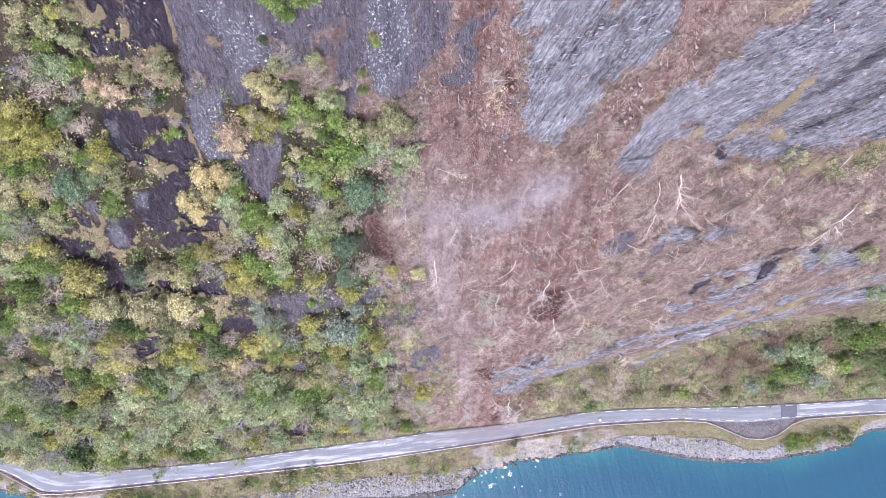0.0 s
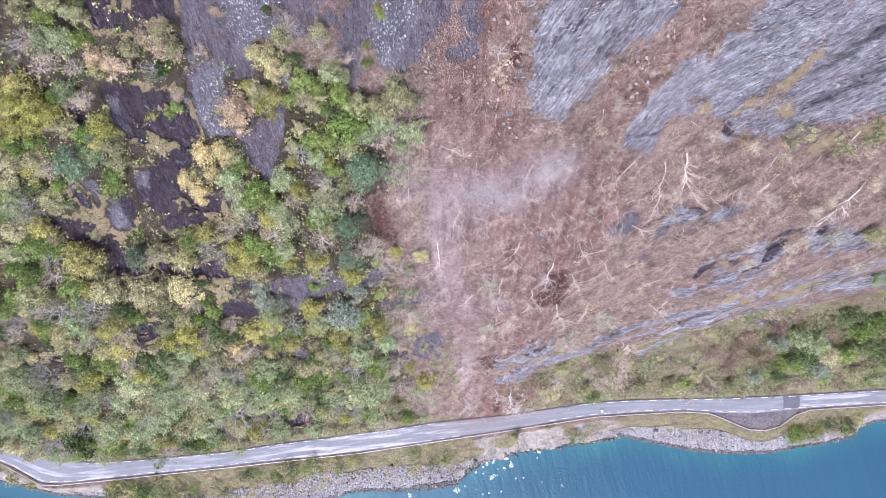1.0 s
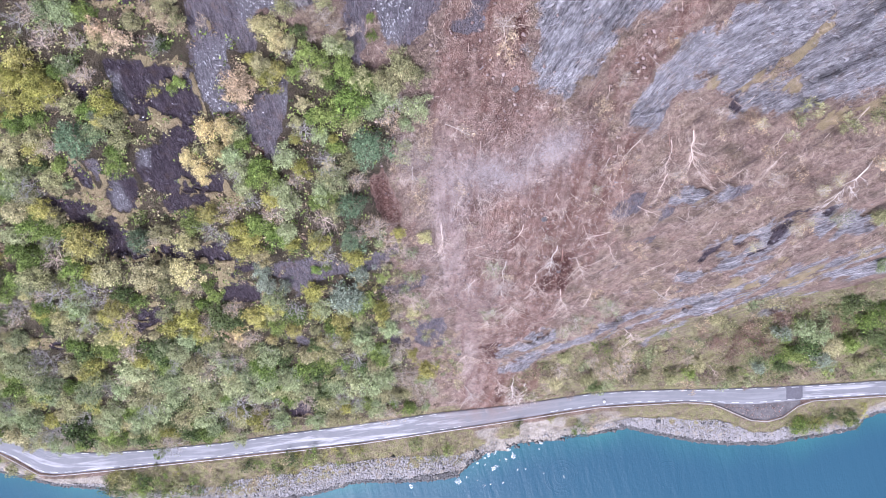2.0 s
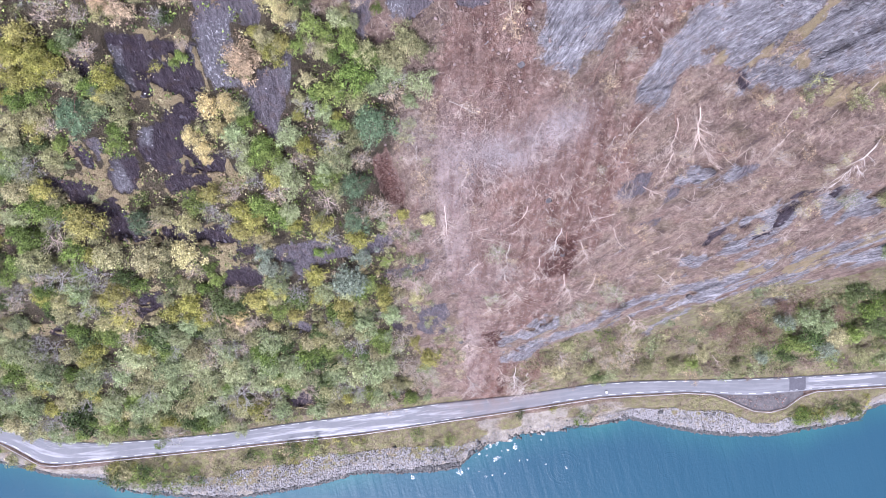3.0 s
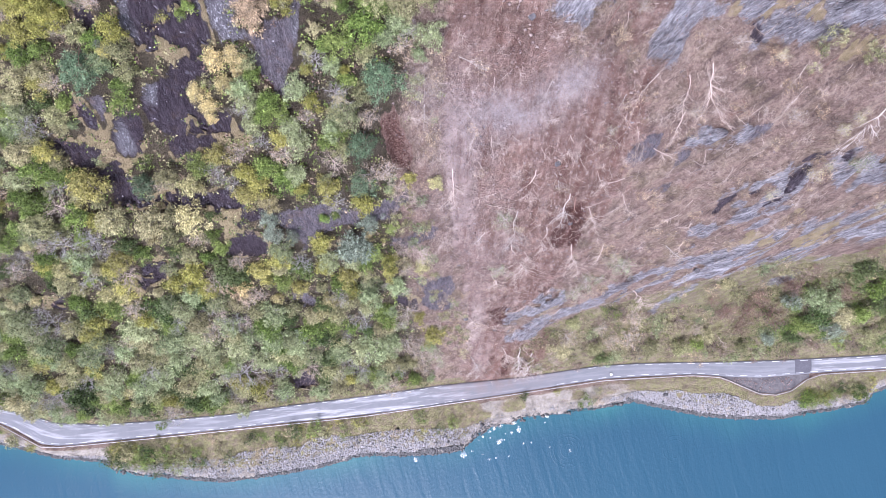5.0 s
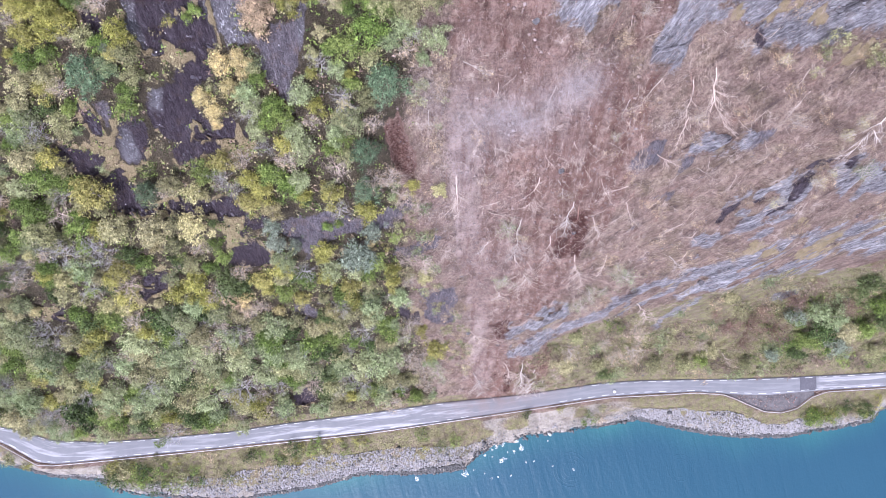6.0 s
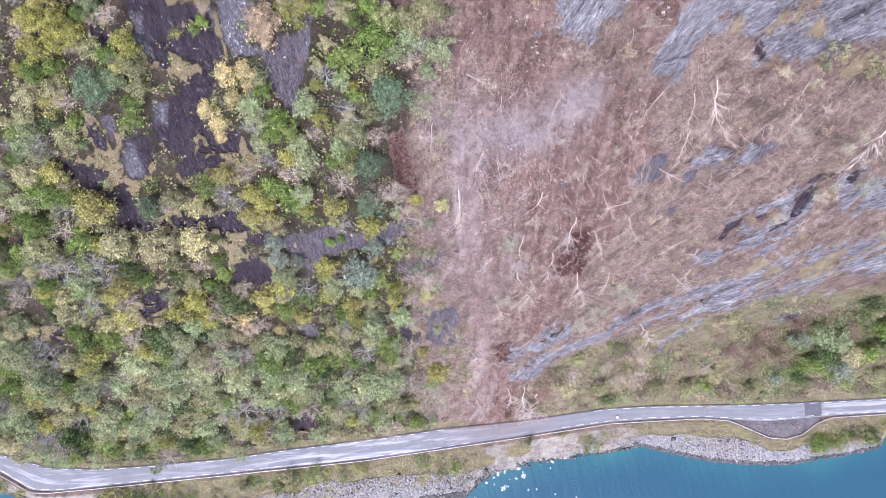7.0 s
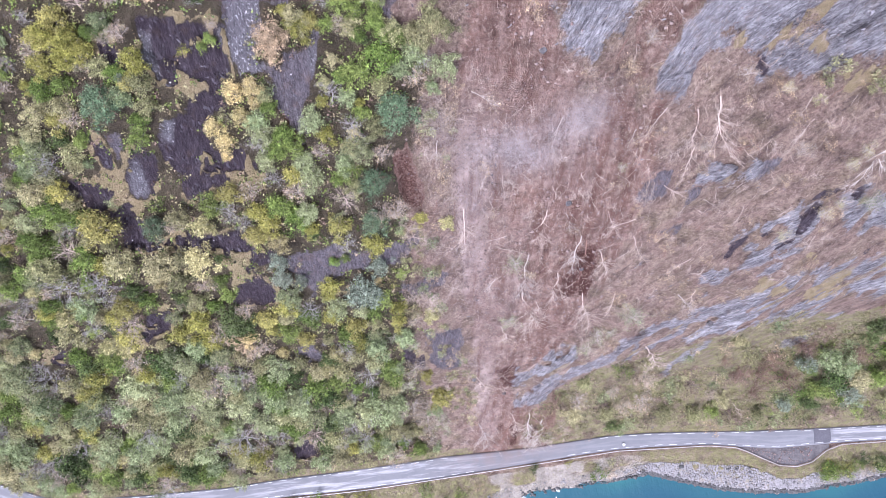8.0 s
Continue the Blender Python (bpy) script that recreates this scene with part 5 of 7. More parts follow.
    ("pale", ((-21.9, -45.1, 1.59), (-26.9, -45.5, 1.38), (-18.5, -43.2, 1.16), (-41.6, -39.9, 0.83), (-70.3, -70.2, 1.04), (-106, -42.1, 1.43), (-98.3, -45.9, 1.35), (-87.3, -43, 1.2), (-73.5, -40.1, 1.17), (-74.2, -46.1, 1.23), (-57.5, -42.3, 1.32), (-53.3, -47.4, 1.41), (-40.5, -45, 1.29), (-32.9, -44.5, 1.2), (-92.3, -57.2, 1.34), (-75.1, -59, 1.29), (-100, -57, 1.23), (-122.1, -56.6, 1.22), (109.9, -30.8, 1.27), (116.3, -33, 1.18), (101.3, -10.1, 0.83), (-55.9, 26.2, 0.68), (-53.2, 25.9, 0.68), (-51.1, 28.8, 0.41), (-56.3, 20.6, 0.51), (-16.5, 20.8, 0.48), (-14.5, 20.8, 0.41),)),
    ("teal", ((-37.8, -10.9, 0.71), (-37.7, -13.9, 0.8), (-34.1, -14.2, 0.55), (-21.4, -16.5, 1.41), (-18.1, -11.6, 0.75), (-55.9, 14.1, 0.42), (-41.5, -39.6, 0.73), (104.3, -32.7, 1.12), (120.6, -42.3, 1.22), (102.8, -45.8, 0.89),)),
    ("pine", ((-59.6, 10.8, 0.99), (-12.9, 9.4, 0.94), (-60.9, -4.6, 0.74), (-17.5, 0.9, 0.8), (-18, -5, 0.73),)),
    ("cream", ((-86, -21.5, 0.91), (-80.9, -27.2, 0.88), (-78, -28, 0.73), (-52.3, -11, 1.16), (-49.9, -4.8, 0.92), (-36.6, -7.9, 0.82), (-90.2, -16.6, 0.53), (-100.2, -28.8, 0.6), (-30.7, -28.9, 0.83), (-33.1, -32.2, 0.95), (-4.6, -4.3, 0.61), (-62.9, -13.7, 0.81), (-21, 5.8, 0.53), (-19.9, 7.4, 0.44), (-8, -20.3, 0.73), (-24.2, 22.2, 0.68), (-25.6, 22.9, 0.46), (-23.5, 21.1, 0.55), (-49.4, 22.5, 0.57),)),
    ("gold", ((-38.1, 11.8, 0.69), (-35, 12.1, 0.65), (-37.7, 9.1, 0.66), (-41.8, 6.5, 0.66), (-43.1, 8.3, 0.61), (-43.2, 5.2, 0.4), (-52.9, -25.9, 0.55), (-49.2, -25.8, 0.75), (-43.5, -28.9, 0.57), (-18.7, -14.2, 0.41), (-35.3, 10.8, 0.42),)),
    ("tan", ((-61.7, 16.1, 0.51), (-56.9, 19, 0.43), (-53.9, 18.9, 0.54), (-67.4, 10.1, 0.65), (-9.9, 13.5, 0.62), (-15.8, 4.9, 0.62), (-25.9, 4.7, 0.55), (-39.6, 0.2, 0.73), (-31.1, -0.1, 0.79), (-13.8, -3, 0.82), (-54.2, -14.8, 0.69), (-76.6, -31.1, 1), (-55.2, -24.7, 0.99), (-12.4, -32.9, 1.12), (-13.8, -44.2, 1.11), (-39.3, 19, 0.31), (-56.6, -4.5, 0.64), (-96.3, -21.6, 0.86), (-20.9, -62.9, 1.33), (53.9, -43.6, 1.34), (53.6, 4.8, 0.58), (48.9, -45.7, 1.05), (33.1, -42.4, 1.05), (40.4, 13.8, 0.49), (43, -40.4, 0.82), (-59.1, 26.6, 0.64), (-57, 24.3, 0.65), (-53.5, 22.7, 0.54), (-17, 23.7, 0.58), (-39.3, 19, 0.32),)),
    ("tan", ((-33.4, 23.4, 0.35), (-15.8, 22.7, 0.43), (-20, 17.9, 0.51), (-20.8, 25.7, 0.46), (-13.6, 22.8, 0.35), (7, 23.7, 0.55), (24.9, 17.5, 0.5), (38, 5.8, 0.5),)),
    ("bare", ((-75.5, 4.8, 0.96), (-8.5, 15, 0.61), (-22.6, 11.4, 0.65), (-20.1, 7.5, 0.78), (-77.9, -5, 0.73), (-80.9, -16.2, 1.09), (-74.4, -15, 1.16), (-93, -19, 0.84), (-74.3, -18.4, 0.75), (-44.5, -2.9, 0.76), (-42.6, -4.8, 0.63), (-34.8, 1.7, 0.65), (-33.9, -19.6, 0.93), (-81.2, -23.6, 0.93), (-101.7, -35.6, 1.39), (-68.5, -35.1, 0.89), (-59.1, -31.1, 0.72), (-62.7, -54.1, 1.88), (-29.3, -55.6, 1.27), (-124.1, -63.1, 1.33), (-92.9, -73.3, 1.33), (-36.4, 6, 0.65), (-24.1, -34.6, 1.22), (-54.4, -35.1, 1.08), (-124.4, -50.4, 1.11), (-86.3, -51.9, 1.13), (-61.9, 25.5, 0.57), (-41.3, 21.8, 0.53), (-22.5, 20.1, 0.42), (-19.7, 24.8, 0.42),)),
    ("russet", ((-30.4, 17.1, 0.73), (-30.6, 15.6, 0.59), (-52.6, -25.8, 0.71), (-51, -28.1, 0.64), (-37.9, 23.8, 0.68), (-46.4, 22.6, 0.64), (-48.8, 23.4, 0.56), (-30.9, 17, 0.73), (-40.4, 25.1, 0.54), (-29.7, 17.8, 0.47),)),
    ("white", ((-8.8, 5.2, 0.53), (-79.1, -8.9, 0.97), (-22.8, -1.5, 1), (-12, -17.1, 0.79), (-8.4, -17.7, 1.01), (-3.6, -15.6, 0.95), (-73.1, -22.9, 1.18), (-49.2, -28.8, 0.89), (-53, -35, 0.89), (-44, -53.9, 1.65), (-89.7, -46.4, 0.97), (-28.7, -29.9, 0.58), (-69.9, -43.6, 0.74), (-58.8, -50.5, 0.82), (51.3, -37, 1.15), (77.7, -42.7, 0.82), (4.6, -42.2, 0.7), (41.1, 5.7, 0.39), (-60, 23.2, 0.55), (-19.2, 21.5, 0.3), (34.2, 28.2, 0.28), (28.8, 21.3, 0.36),)),
    ("brown", ((91.9, -36.2, 1.51), (84.7, -36.5, 1.28), (100.4, -38.2, 1.53), (102, -27.6, 1.21), (120.3, -30.2, 1.27), (102.7, -22, 0.93), (110.4, -17, 0.86), (93.8, -31.7, 1.11), (91.8, -42.3, 1.04), (27, -41.9, 0.91), (75.8, -31.9, 0.8),)),
    ("faint", ((37.9, -20.7, 0.96), (31.4, -25.1, 0.96), (35.5, -19.1, 0.66), (71.5, -1.2, 0.74), (8.8, -11, 0.73), (9.3, -21.8, 0.79), (29, -28.1, 0.69), (34.5, -24.2, 0.61),)),
    ("wan", ((63.9, -3.2, 0.59), (59, -6.4, 0.49), (25.5, 3.6, 0.37), (65.8, -1.7, 0.42), (62.7, 3, 0.48), (89.1, -7.4, 0.47), (69.4, 6.9, 0.42), (63.8, 4.5, 0.52), (47.8, 12.3, 0.42),)),
    ("slender", ((-97, -75.7, 0.95),)),
)


def plant_wood():
    rng = np.random.default_rng(5)
    taken = [(-11, 2, 4.0), (-46, -61, 4.0)]
    for key, rows in PLACED:
        for n, (x, y, size) in enumerate(rows):
            stand(key, x, y, size, rng.uniform(-0.7, 0.7), n)
            taken.append((x, y, 3.0 * size))
    tries, made = 0, 0
    mix = ("green", "dark", "pale", "olive", "yellow", "bare", "tan", "white")
    low = (0.16, 0.06, 0.32, 0.28, 0.04, 0.08, 0.04, 0.02)
    top = (0.18, 0.06, 0.12, 0.34, 0.10, 0.08, 0.10, 0.02)
    while tries < 16000 and made < 380:
        tries += 1
        x, v = rng.uniform(-165, 4), rng.uniform(1.5, 112)
        y = float(inner(x)) + v
        if x > np.interp(y, WOOD_Y, WOOD_X) + rng.normal() * 1.5 - 2 or x < -(250 - ground_base(x, y)) * 0.66 - 6:
            continue
        c = covers(x, y)
        open_rock = -68 < x < -24 and y > -12
        if open_rock or max(c["dark"], c["grey"], c["slate"]) > 0.15 or c["soil"] > 0.3 or c["turf"] > 0.5:
            continue
        size = rng.uniform(0.5, 1.0) * np.interp(v, (0, 30, 60, 90), (1.45, 1.3, 0.8, 0.62))
        if v < 4.8 * size:
            continue
        if any((x - a) ** 2 + ((y - b) * 1.3) ** 2 < (1.5 * size + r * 0.5) ** 2 for a, b, r in taken):
            continue
        taken.append((x, y, 2.4 * size))
        key = str(rng.choice(mix, p=low if v < 42 else top))
        if x > np.interp(y, WOOD_Y, WOOD_X) - 14 and y < -24:
            key, size = str(rng.choice(("tan", "pale", "faint", "bare", "white"), p=(0.34, 0.22, 0.2, 0.12, 0.12))), size * 0.8
        stand(key, x, y, size, rng.uniform(-0.7, 0.7), int(rng.integers(9)))
        made += 1


plant_wood()


# ---- what lies and grows on the ground in numbers nobody could count ----
STEP = 0.35


def surface(x, y):
    """Height and unit normal of the ground at arrays of x and y."""
    z = ground_height(x, y)
    dx = (ground_base(x + STEP, y) - ground_base(x - STEP, y)) / (2 * STEP)
    dy = (ground_base(x, y + STEP) - ground_base(x, y - STEP)) / (2 * STEP)
    n = np.stack([-dx, -dy, np.ones_like(dx)], 1)
    return z, n / np.linalg.norm(n, axis=1)[:, None]


def scatter(rng, count, box, keep):
    """Places in a box of the plan, kept with the chance that keep(x, y, covers) gives."""
    x, y = rng.uniform(box[0], box[1], count), rng.uniform(box[2], box[3], count)
    on = rng.random(count) < keep(x, y, covers(x, y))
    return x[on], y[on]


def downhill(normal):
    d = np.stack([normal[:, 0] * normal[:, 2], normal[:, 1] * normal[:, 2], normal[:, 2] ** 2 - 1], 1)
    return d / (np.linalg.norm(d, axis=1)[:, None] + 1e-6)


def blades(rng, x, y, length, width, lift, swing):
    """Flat bent straws that lie down the slope, one at each place."""
    z, n = surface(x, y)
    d = downhill(n)
    side = np.cross(n, d)
    a = rng.normal(size=(len(x), 1)) * swing
    way = d * np.cos(a) + side * np.sin(a) + n * rng.uniform(0.0, 0.5, (len(x), 1))
    across = np.cross(way, n) * width * rng.uniform(0.6, 1.3, (len(x), 1))
    l = length * rng.uniform(0.5, 1.4, (len(x), 1))
    foot = np.stack([x, y, z], 1) + n * lift * rng.random((len(x), 1))
    tip = foot + way * l
    verts = np.stack([foot - across * 1.3, foot + across * 1.3, tip], 1).reshape(-1, 3)
    return verts, np.arange(len(x) * 3).reshape(-1, 3)


STRAW = piece_material("dead_straw", (0.12, 0.072, 0.058), (0.53, 0.41, 0.325))
PALE_STICK = piece_material("pale_sticks", (0.27, 0.175, 0.135), (0.74, 0.62, 0.53))
GRASS = piece_material("rough_grass", (0.10, 0.10, 0.035), (0.46, 0.41, 0.19))
STONE = piece_material("broken_stone", (0.19, 0.175, 0.18), (0.37, 0.348, 0.355))
EARTH_STONE = piece_material("earthy_stone", (0.11, 0.068, 0.06), (0.33, 0.255, 0.24))


def lay_straw():
    rng = np.random.default_rng(11)
    x, y = scatter(rng, 230000, (-14, 105, -62, 40), lambda x, y, c: np.clip(0.45 + 0.9 * grain(0.79 * x + 0.61 * y, 3 * (0.79 * y - 0.61 * x), 4.0, 55) + 0.6 * grain(x, y, 1.5, 56), 0, 1) * (1 - c["grey"]) * (1 - c["dark"]) * (1 - c["slate"]) * (1 - 0.8 * c["soil"]) * (1 - 0.8 * c["verge"]) * (1 - 0.7 * c["wood"]) * (depth_in(SCAR, x, y) < 0) * (y > inner(x) + 1))
    me = mesh_of("dead_straw", *blades(rng, x, y, 0.75, 0.02, 0.25, 0.8), STRAW)
    tagged(new("dead_straw", me), "brown dead grass and litter matted down the slope", "dead grass", kind="stuff")


def lay_sticks():
    rng = np.random.default_rng(12)
    x, y = scatter(rng, 8500, (-12, 100, -60, 36), lambda x, y, c: (0.45 + 0.5 * c["soil"] + 0.1 * (x < 45)) * (1 - 0.85 * c["grey"]) * (1 - c["dark"]) * (1 - 0.8 * c["slate"]) * (1 - c["verge"]) * np.where(y > 13, 0.3, 1) * (depth_in(SCAR, x, y) < 0) * (y > inner(x) + 1))
    z, n = surface(x, y)
    d = downhill(n)
    side = np.cross(n, d)
    paths = []
    for k in range(len(x)):
        a = rng.normal() * 0.7
        way = d[k] * math.cos(a) + side[k] * math.sin(a) + n[k] * rng.uniform(0, 0.25)
        l = rng.gamma(2.2, 0.5) + 0.4
        r = rng.uniform(0.02, 0.042)
        at = np.array([x[k], y[k], z[k]]) + n[k] * 0.15
        bend = side[k] * rng.normal() * 0.12 * l
        p = np.array([at, at + way * l * 0.5 + bend, at + way * l])
        paths.append((p, (r, r * 0.75, r * 0.3)))
        for _ in range(int(rng.integers(0, 3))):
            q = p[0] + (p[1] - p[0]) * rng.uniform(0.4, 1.0)
            w = way + (side[k] * rng.choice((-1, 1)) + n[k] * 0.3) * rng.uniform(0.4, 1.0)
            paths.append((np.array([q, q + w * l * rng.uniform(0.2, 0.45)]), (r * 0.6, r * 0.25)))
    me = mesh_of("broken_sticks", *tubes(paths, 3), PALE_STICK)
    tagged(new("broken_sticks", me), "pale broken branches and sticks strewn over the slide", "branches", kind="stuff")


def lumps(rng, centres, sizes, flat=0.7):
    """Angular stones: cut octahedra with shifted corners."""
    shape = np.array([(1, 0, 0), (0, 1, 0), (-1, 0, 0), (0, -1, 0), (0.3, 0.2, 1), (-0.2, -0.2, -0.8)], float)
    tri = np.array([(0, 1, 4), (1, 2, 4), (2, 3, 4), (3, 0, 4), (1, 0, 5), (2, 1, 5), (3, 2, 5), (0, 3, 5)])
    n = len(centres)
    pts = shape[None] * (1, 1, flat) + rng.normal(size=(n, 6, 3)) * 0.22
    a = rng.uniform(0, 6.28, n)
    c, s = np.cos(a)[:, None], np.sin(a)[:, None]
    pts = np.stack([pts[..., 0] * c - pts[..., 1] * s, pts[..., 0] * s + pts[..., 1] * c, pts[..., 2]], 2)
    verts = (centres[:, None] + pts * sizes[:, None, None]).reshape(-1, 3)
    return verts, (np.arange(n)[:, None, None] * 6 + tri).reshape(-1, 3)


def lay_stones():
    rng = np.random.default_rng(13)
    x, y = scatter(rng, 9000, (-12, 60, -62, 36), lambda x, y, c: (0.1 + 0.7 * c["soil"]) * (1 - c["verge"]) * (y > inner(x) + 0.5))
    z, _ = surface(x, y)
    me = mesh_of("slide_stones", *lumps(rng, np.stack([x, y, z + 0.05], 1), np.minimum(rng.gamma(2, 0.06, len(x)) + 0.06, 0.4)), EARTH_STONE)
    tagged(new("slide_stones", me), "brown-grey stones lying in the torn earth", "stones", kind="stuff")
    # blocks of the bank between rail and water
    x = rng.uniform(-165, 165, 56000)
    f = rng.random(len(x)) ** 1.15
    top, edge = railing(x) - 0.8, shore(x)
    y = edge - 0.9 + (top - edge) * f
    stony = np.clip(np.interp(x, (-165, -122, -115, -85, -60, 0, 4, 16, 30, 50, 62, 66, 118, 126, 140, 150, 165), (0.25, 0.3, 0.15, 0.8, 1, 1, 0.5, 0.06, 0.06, 0.1, 0.4, 1, 1, 0.3, 0.4, 0.9, 0.9)), 0, 1)
    reach = np.interp(x, (-165, -90, -60, 0, 10, 60, 68, 118, 126, 165), (0.3, 0.5, 0.66, 0.62, 0.5, 0.5, 0.66, 0.72, 0.3, 0.5)) + 0.1 * grain(x, y, 6, 51)
    on = (rng.random(len(x)) < stony) & (f < reach)
    x, y = x[on], y[on]
    z = ground_base(x, y) + 0.25
    wet = (y < shore(x) + 0.3 + 1.1 * ((x > -12) & (x < 34))) | (rng.random(len(x)) < 0.03)
    dark = piece_material("wet_stone", (0.02, 0.02, 0.022), (0.13, 0.12, 0.12), 0.5)
    low = mesh_of("wet_stones", *lumps(rng, np.stack([x, y, np.maximum(z, -0.1)], 1)[wet], rng.gamma(3, 0.08, wet.sum()) + 0.14), dark)
    tagged(new("wet_stones", low), "dark wet stones along the waterline", "stones", kind="stuff")
    x, y, z = x[~wet], y[~wet], z[~wet]
    me = mesh_of("bank_stones", *lumps(rng, np.stack([x, y, np.maximum(z, -0.1)], 1), rng.gamma(3, 0.046, len(x)) + 0.09, 0.55), STONE)
    tagged(new("bank_stones", me), "pale grey broken stones heaped on the bank down to the water", "stones", kind="stuff")


def lay_grass():
    rng = np.random.default_rng(14)
    x, y = scatter(rng, 150000, (-165, 165, -99, -4), lambda x, y, c: np.maximum(c["verge"], 0.6 * c["turf"]) * ((y > inner(x) + 1) | (y < railing(x) - 0.3)) * (y > shore(x) + 1.5))
    a = mesh_of("rough_grass", *blades(rng, x, y, 0.6, 0.035, 0.3, 1.6), GRASS)
    tagged(new("rough_grass", a), "rough yellow-green grass on the road verges", "grass", kind="stuff")


def grow_understorey():
    rng = np.random.default_rng(15)
    tones = {"green": 0.34, "olive": 0.34, "dark": 0.14, "brown": 0.10, "tan": 0.08}
    for tone, share in tones.items():
        x, y = scatter(rng, int(17000 * share), (-165, 4, -78, 40), lambda x, y, c: c["wood"] * np.where(y > -30, 1, 0.55) * (1 - c["dark"]) * (1 - c["slate"]) * (1 - c["grey"]) * (depth_in(SCAR, x, y) < -0.5))
        z, n = surface(x, y)
        foot = np.stack([x, y, z], 1) + n * 0.3
        size = rng.uniform(0.25, 0.5, (len(x), 1, 1))
        cloud = foot[:, None] + rng.normal(size=(len(x), 11, 3)) * size * (1, 1, 0.6)
        me = mesh_of("undergrowth", *leaf_tips(cloud.reshape(-1, 3), 0.21, rng, 1.0), LEAVES[tone])
        tagged(new("undergrowth", me), f"low {tone} undergrowth between the trees", "undergrowth", kind="stuff")
    x, y = scatter(rng, 36000, (20, 165, -60, 8), lambda x, y, c: c["verge"] * np.clip(0.55 + 1.6 * grain(x, y, 4.5, 91), 0, 1) * (y > inner(x) + 1.5))
    z, n = surface(x, y)
    lush = np.clip((x - 88) / 12, 0, 1) * np.clip((30 - y + inner(x)) / 8, 0, 1)
    for tone, low, high in (("green", 0, 0.09), ("dark", 0.09, 0.3), ("olive", 0.3, 0.52), ("brown", 0.52, 0.95), ("tan", 0.95, 1)):
        pick = np.clip(rng.random(len(x)) * (1 - 0.55 * lush), 0, 1)
        on = (pick >= low) & (pick < high)
        cloud = np.stack([x, y, z + 0.5], 1)[on][:, None] + rng.normal(size=(on.sum(), 11, 3)) * rng.uniform(0.2, 0.5, (on.sum(), 1, 1)) * (1, 1, 0.7)
        me = mesh_of("scrub", *leaf_tips(cloud.reshape(-1, 3), 0.14, rng, 1.0), LEAVES[tone])
        tagged(new("scrub", me), f"low {tone} scrub on the slope above the road", "scrub", kind="stuff")


def plates(rng, x, y, turn, long, wide, thick):
    """Thin angular plates of rock that lie on the slope, their long sides turned by an angle from x in plan."""
    z, n = surface(x, y)
    k = len(x)
    u = np.stack([np.cos(turn), np.sin(turn), np.zeros(k)], 1)
    u -= n * (u * n).sum(1)[:, None]
    u /= np.linalg.norm(u, axis=1)[:, None]
    v = np.cross(n, u)
    shape = np.array([(-1, -0.35, 0), (-0.4, -1, 0), (0.7, -0.8, 0), (1, 0.2, 0), (0.35, 1, 0), (-0.8, 0.7, 0), (0, 0.1, 1)])
    s = shape[None] * (1 + 0.3 * rng.normal(size=(k, 7, 1))) * np.stack([long, wide, thick], 1)[:, None]
    at = np.stack([x, y, z], 1)[:, None] - n[:, None] * 0.06
    verts = at + s[..., :1] * u[:, None] + s[..., 1:2] * v[:, None] + s[..., 2:] * n[:, None]
    tri = np.array([(0, 1, 6), (1, 2, 6), (2, 3, 6), (3, 4, 6), (4, 5, 6), (5, 0, 6)])
    return verts.reshape(-1, 3), (np.arange(k)[:, None, None] * 7 + tri).reshape(-1, 3)


def lay_plates():
    rng = np.random.default_rng(21)
    flake = piece_material("grey_flakes", (0.05, 0.045, 0.055), (0.27, 0.255, 0.275), 0.85)
    wet = piece_material("dark_flakes", (0.010, 0.008, 0.013), (0.085, 0.072, 0.09), 0.6)
    x, y = scatter(rng, 70000, (-18, 110, -48, 42), lambda x, y, c: 0.85 * c["grey"] * (x < (252 - ground_base(x, y)) * 0.68))
    k = len(x)
    size = np.minimum(rng.gamma(1.8, 0.09, k) + 0.08, 0.5)
    me = mesh_of("rock_flakes", *plates(rng, x, y, radians(36) + rng.normal(size=k) * 0.3, size, size * rng.uniform(0.14, 0.4, k), size * rng.uniform(0.15, 0.5, k)), flake)
    tagged(new("rock_flakes", me), "grey rock broken into thin slanting flakes", "rock", kind="stuff")
    x, y = scatter(rng, 26000, (-78, 6, -35, 42), lambda x, y, c: 0.7 * c["dark"] + 0.8 * c["slate"])
    k = len(x)
    size = np.minimum(rng.gamma(1.8, 0.12, k) + 0.08, 0.7)
    me = mesh_of("dark_flakes", *plates(rng, x, y, radians(98) + rng.normal(size=k) * 0.25, size, size * rng.uniform(0.2, 0.5, k), size * rng.uniform(0.1, 0.35, k)), wet)
    tagged(new("dark_flakes", me), "dark wet rock broken into flakes down the slope", "rock", kind="stuff")
    x, y = scatter(rng, 16000, (-78, 6, -35, 42), lambda x, y, c: np.maximum(c["dark"], c["slate"]) * (0.08 + 0.8 * c["chips"]))
    k = len(x)
    size = np.minimum(rng.gamma(1.6, 0.05, k) + 0.05, 0.24)
    me = mesh_of("pale_chips", *plates(rng, x, y, rng.uniform(0, 6.28, k), size, size * 0.7, size * 0.4), piece_material("pale_chips", (0.28, 0.27, 0.30), (0.66, 0.65, 0.68)))
    tagged(new("pale_chips", me), "small pale stone chips on the dark rock", "stones", kind="stuff")


lay_plates()
lay_straw()
lay_sticks()
lay_stones()
lay_grass()
grow_understorey()


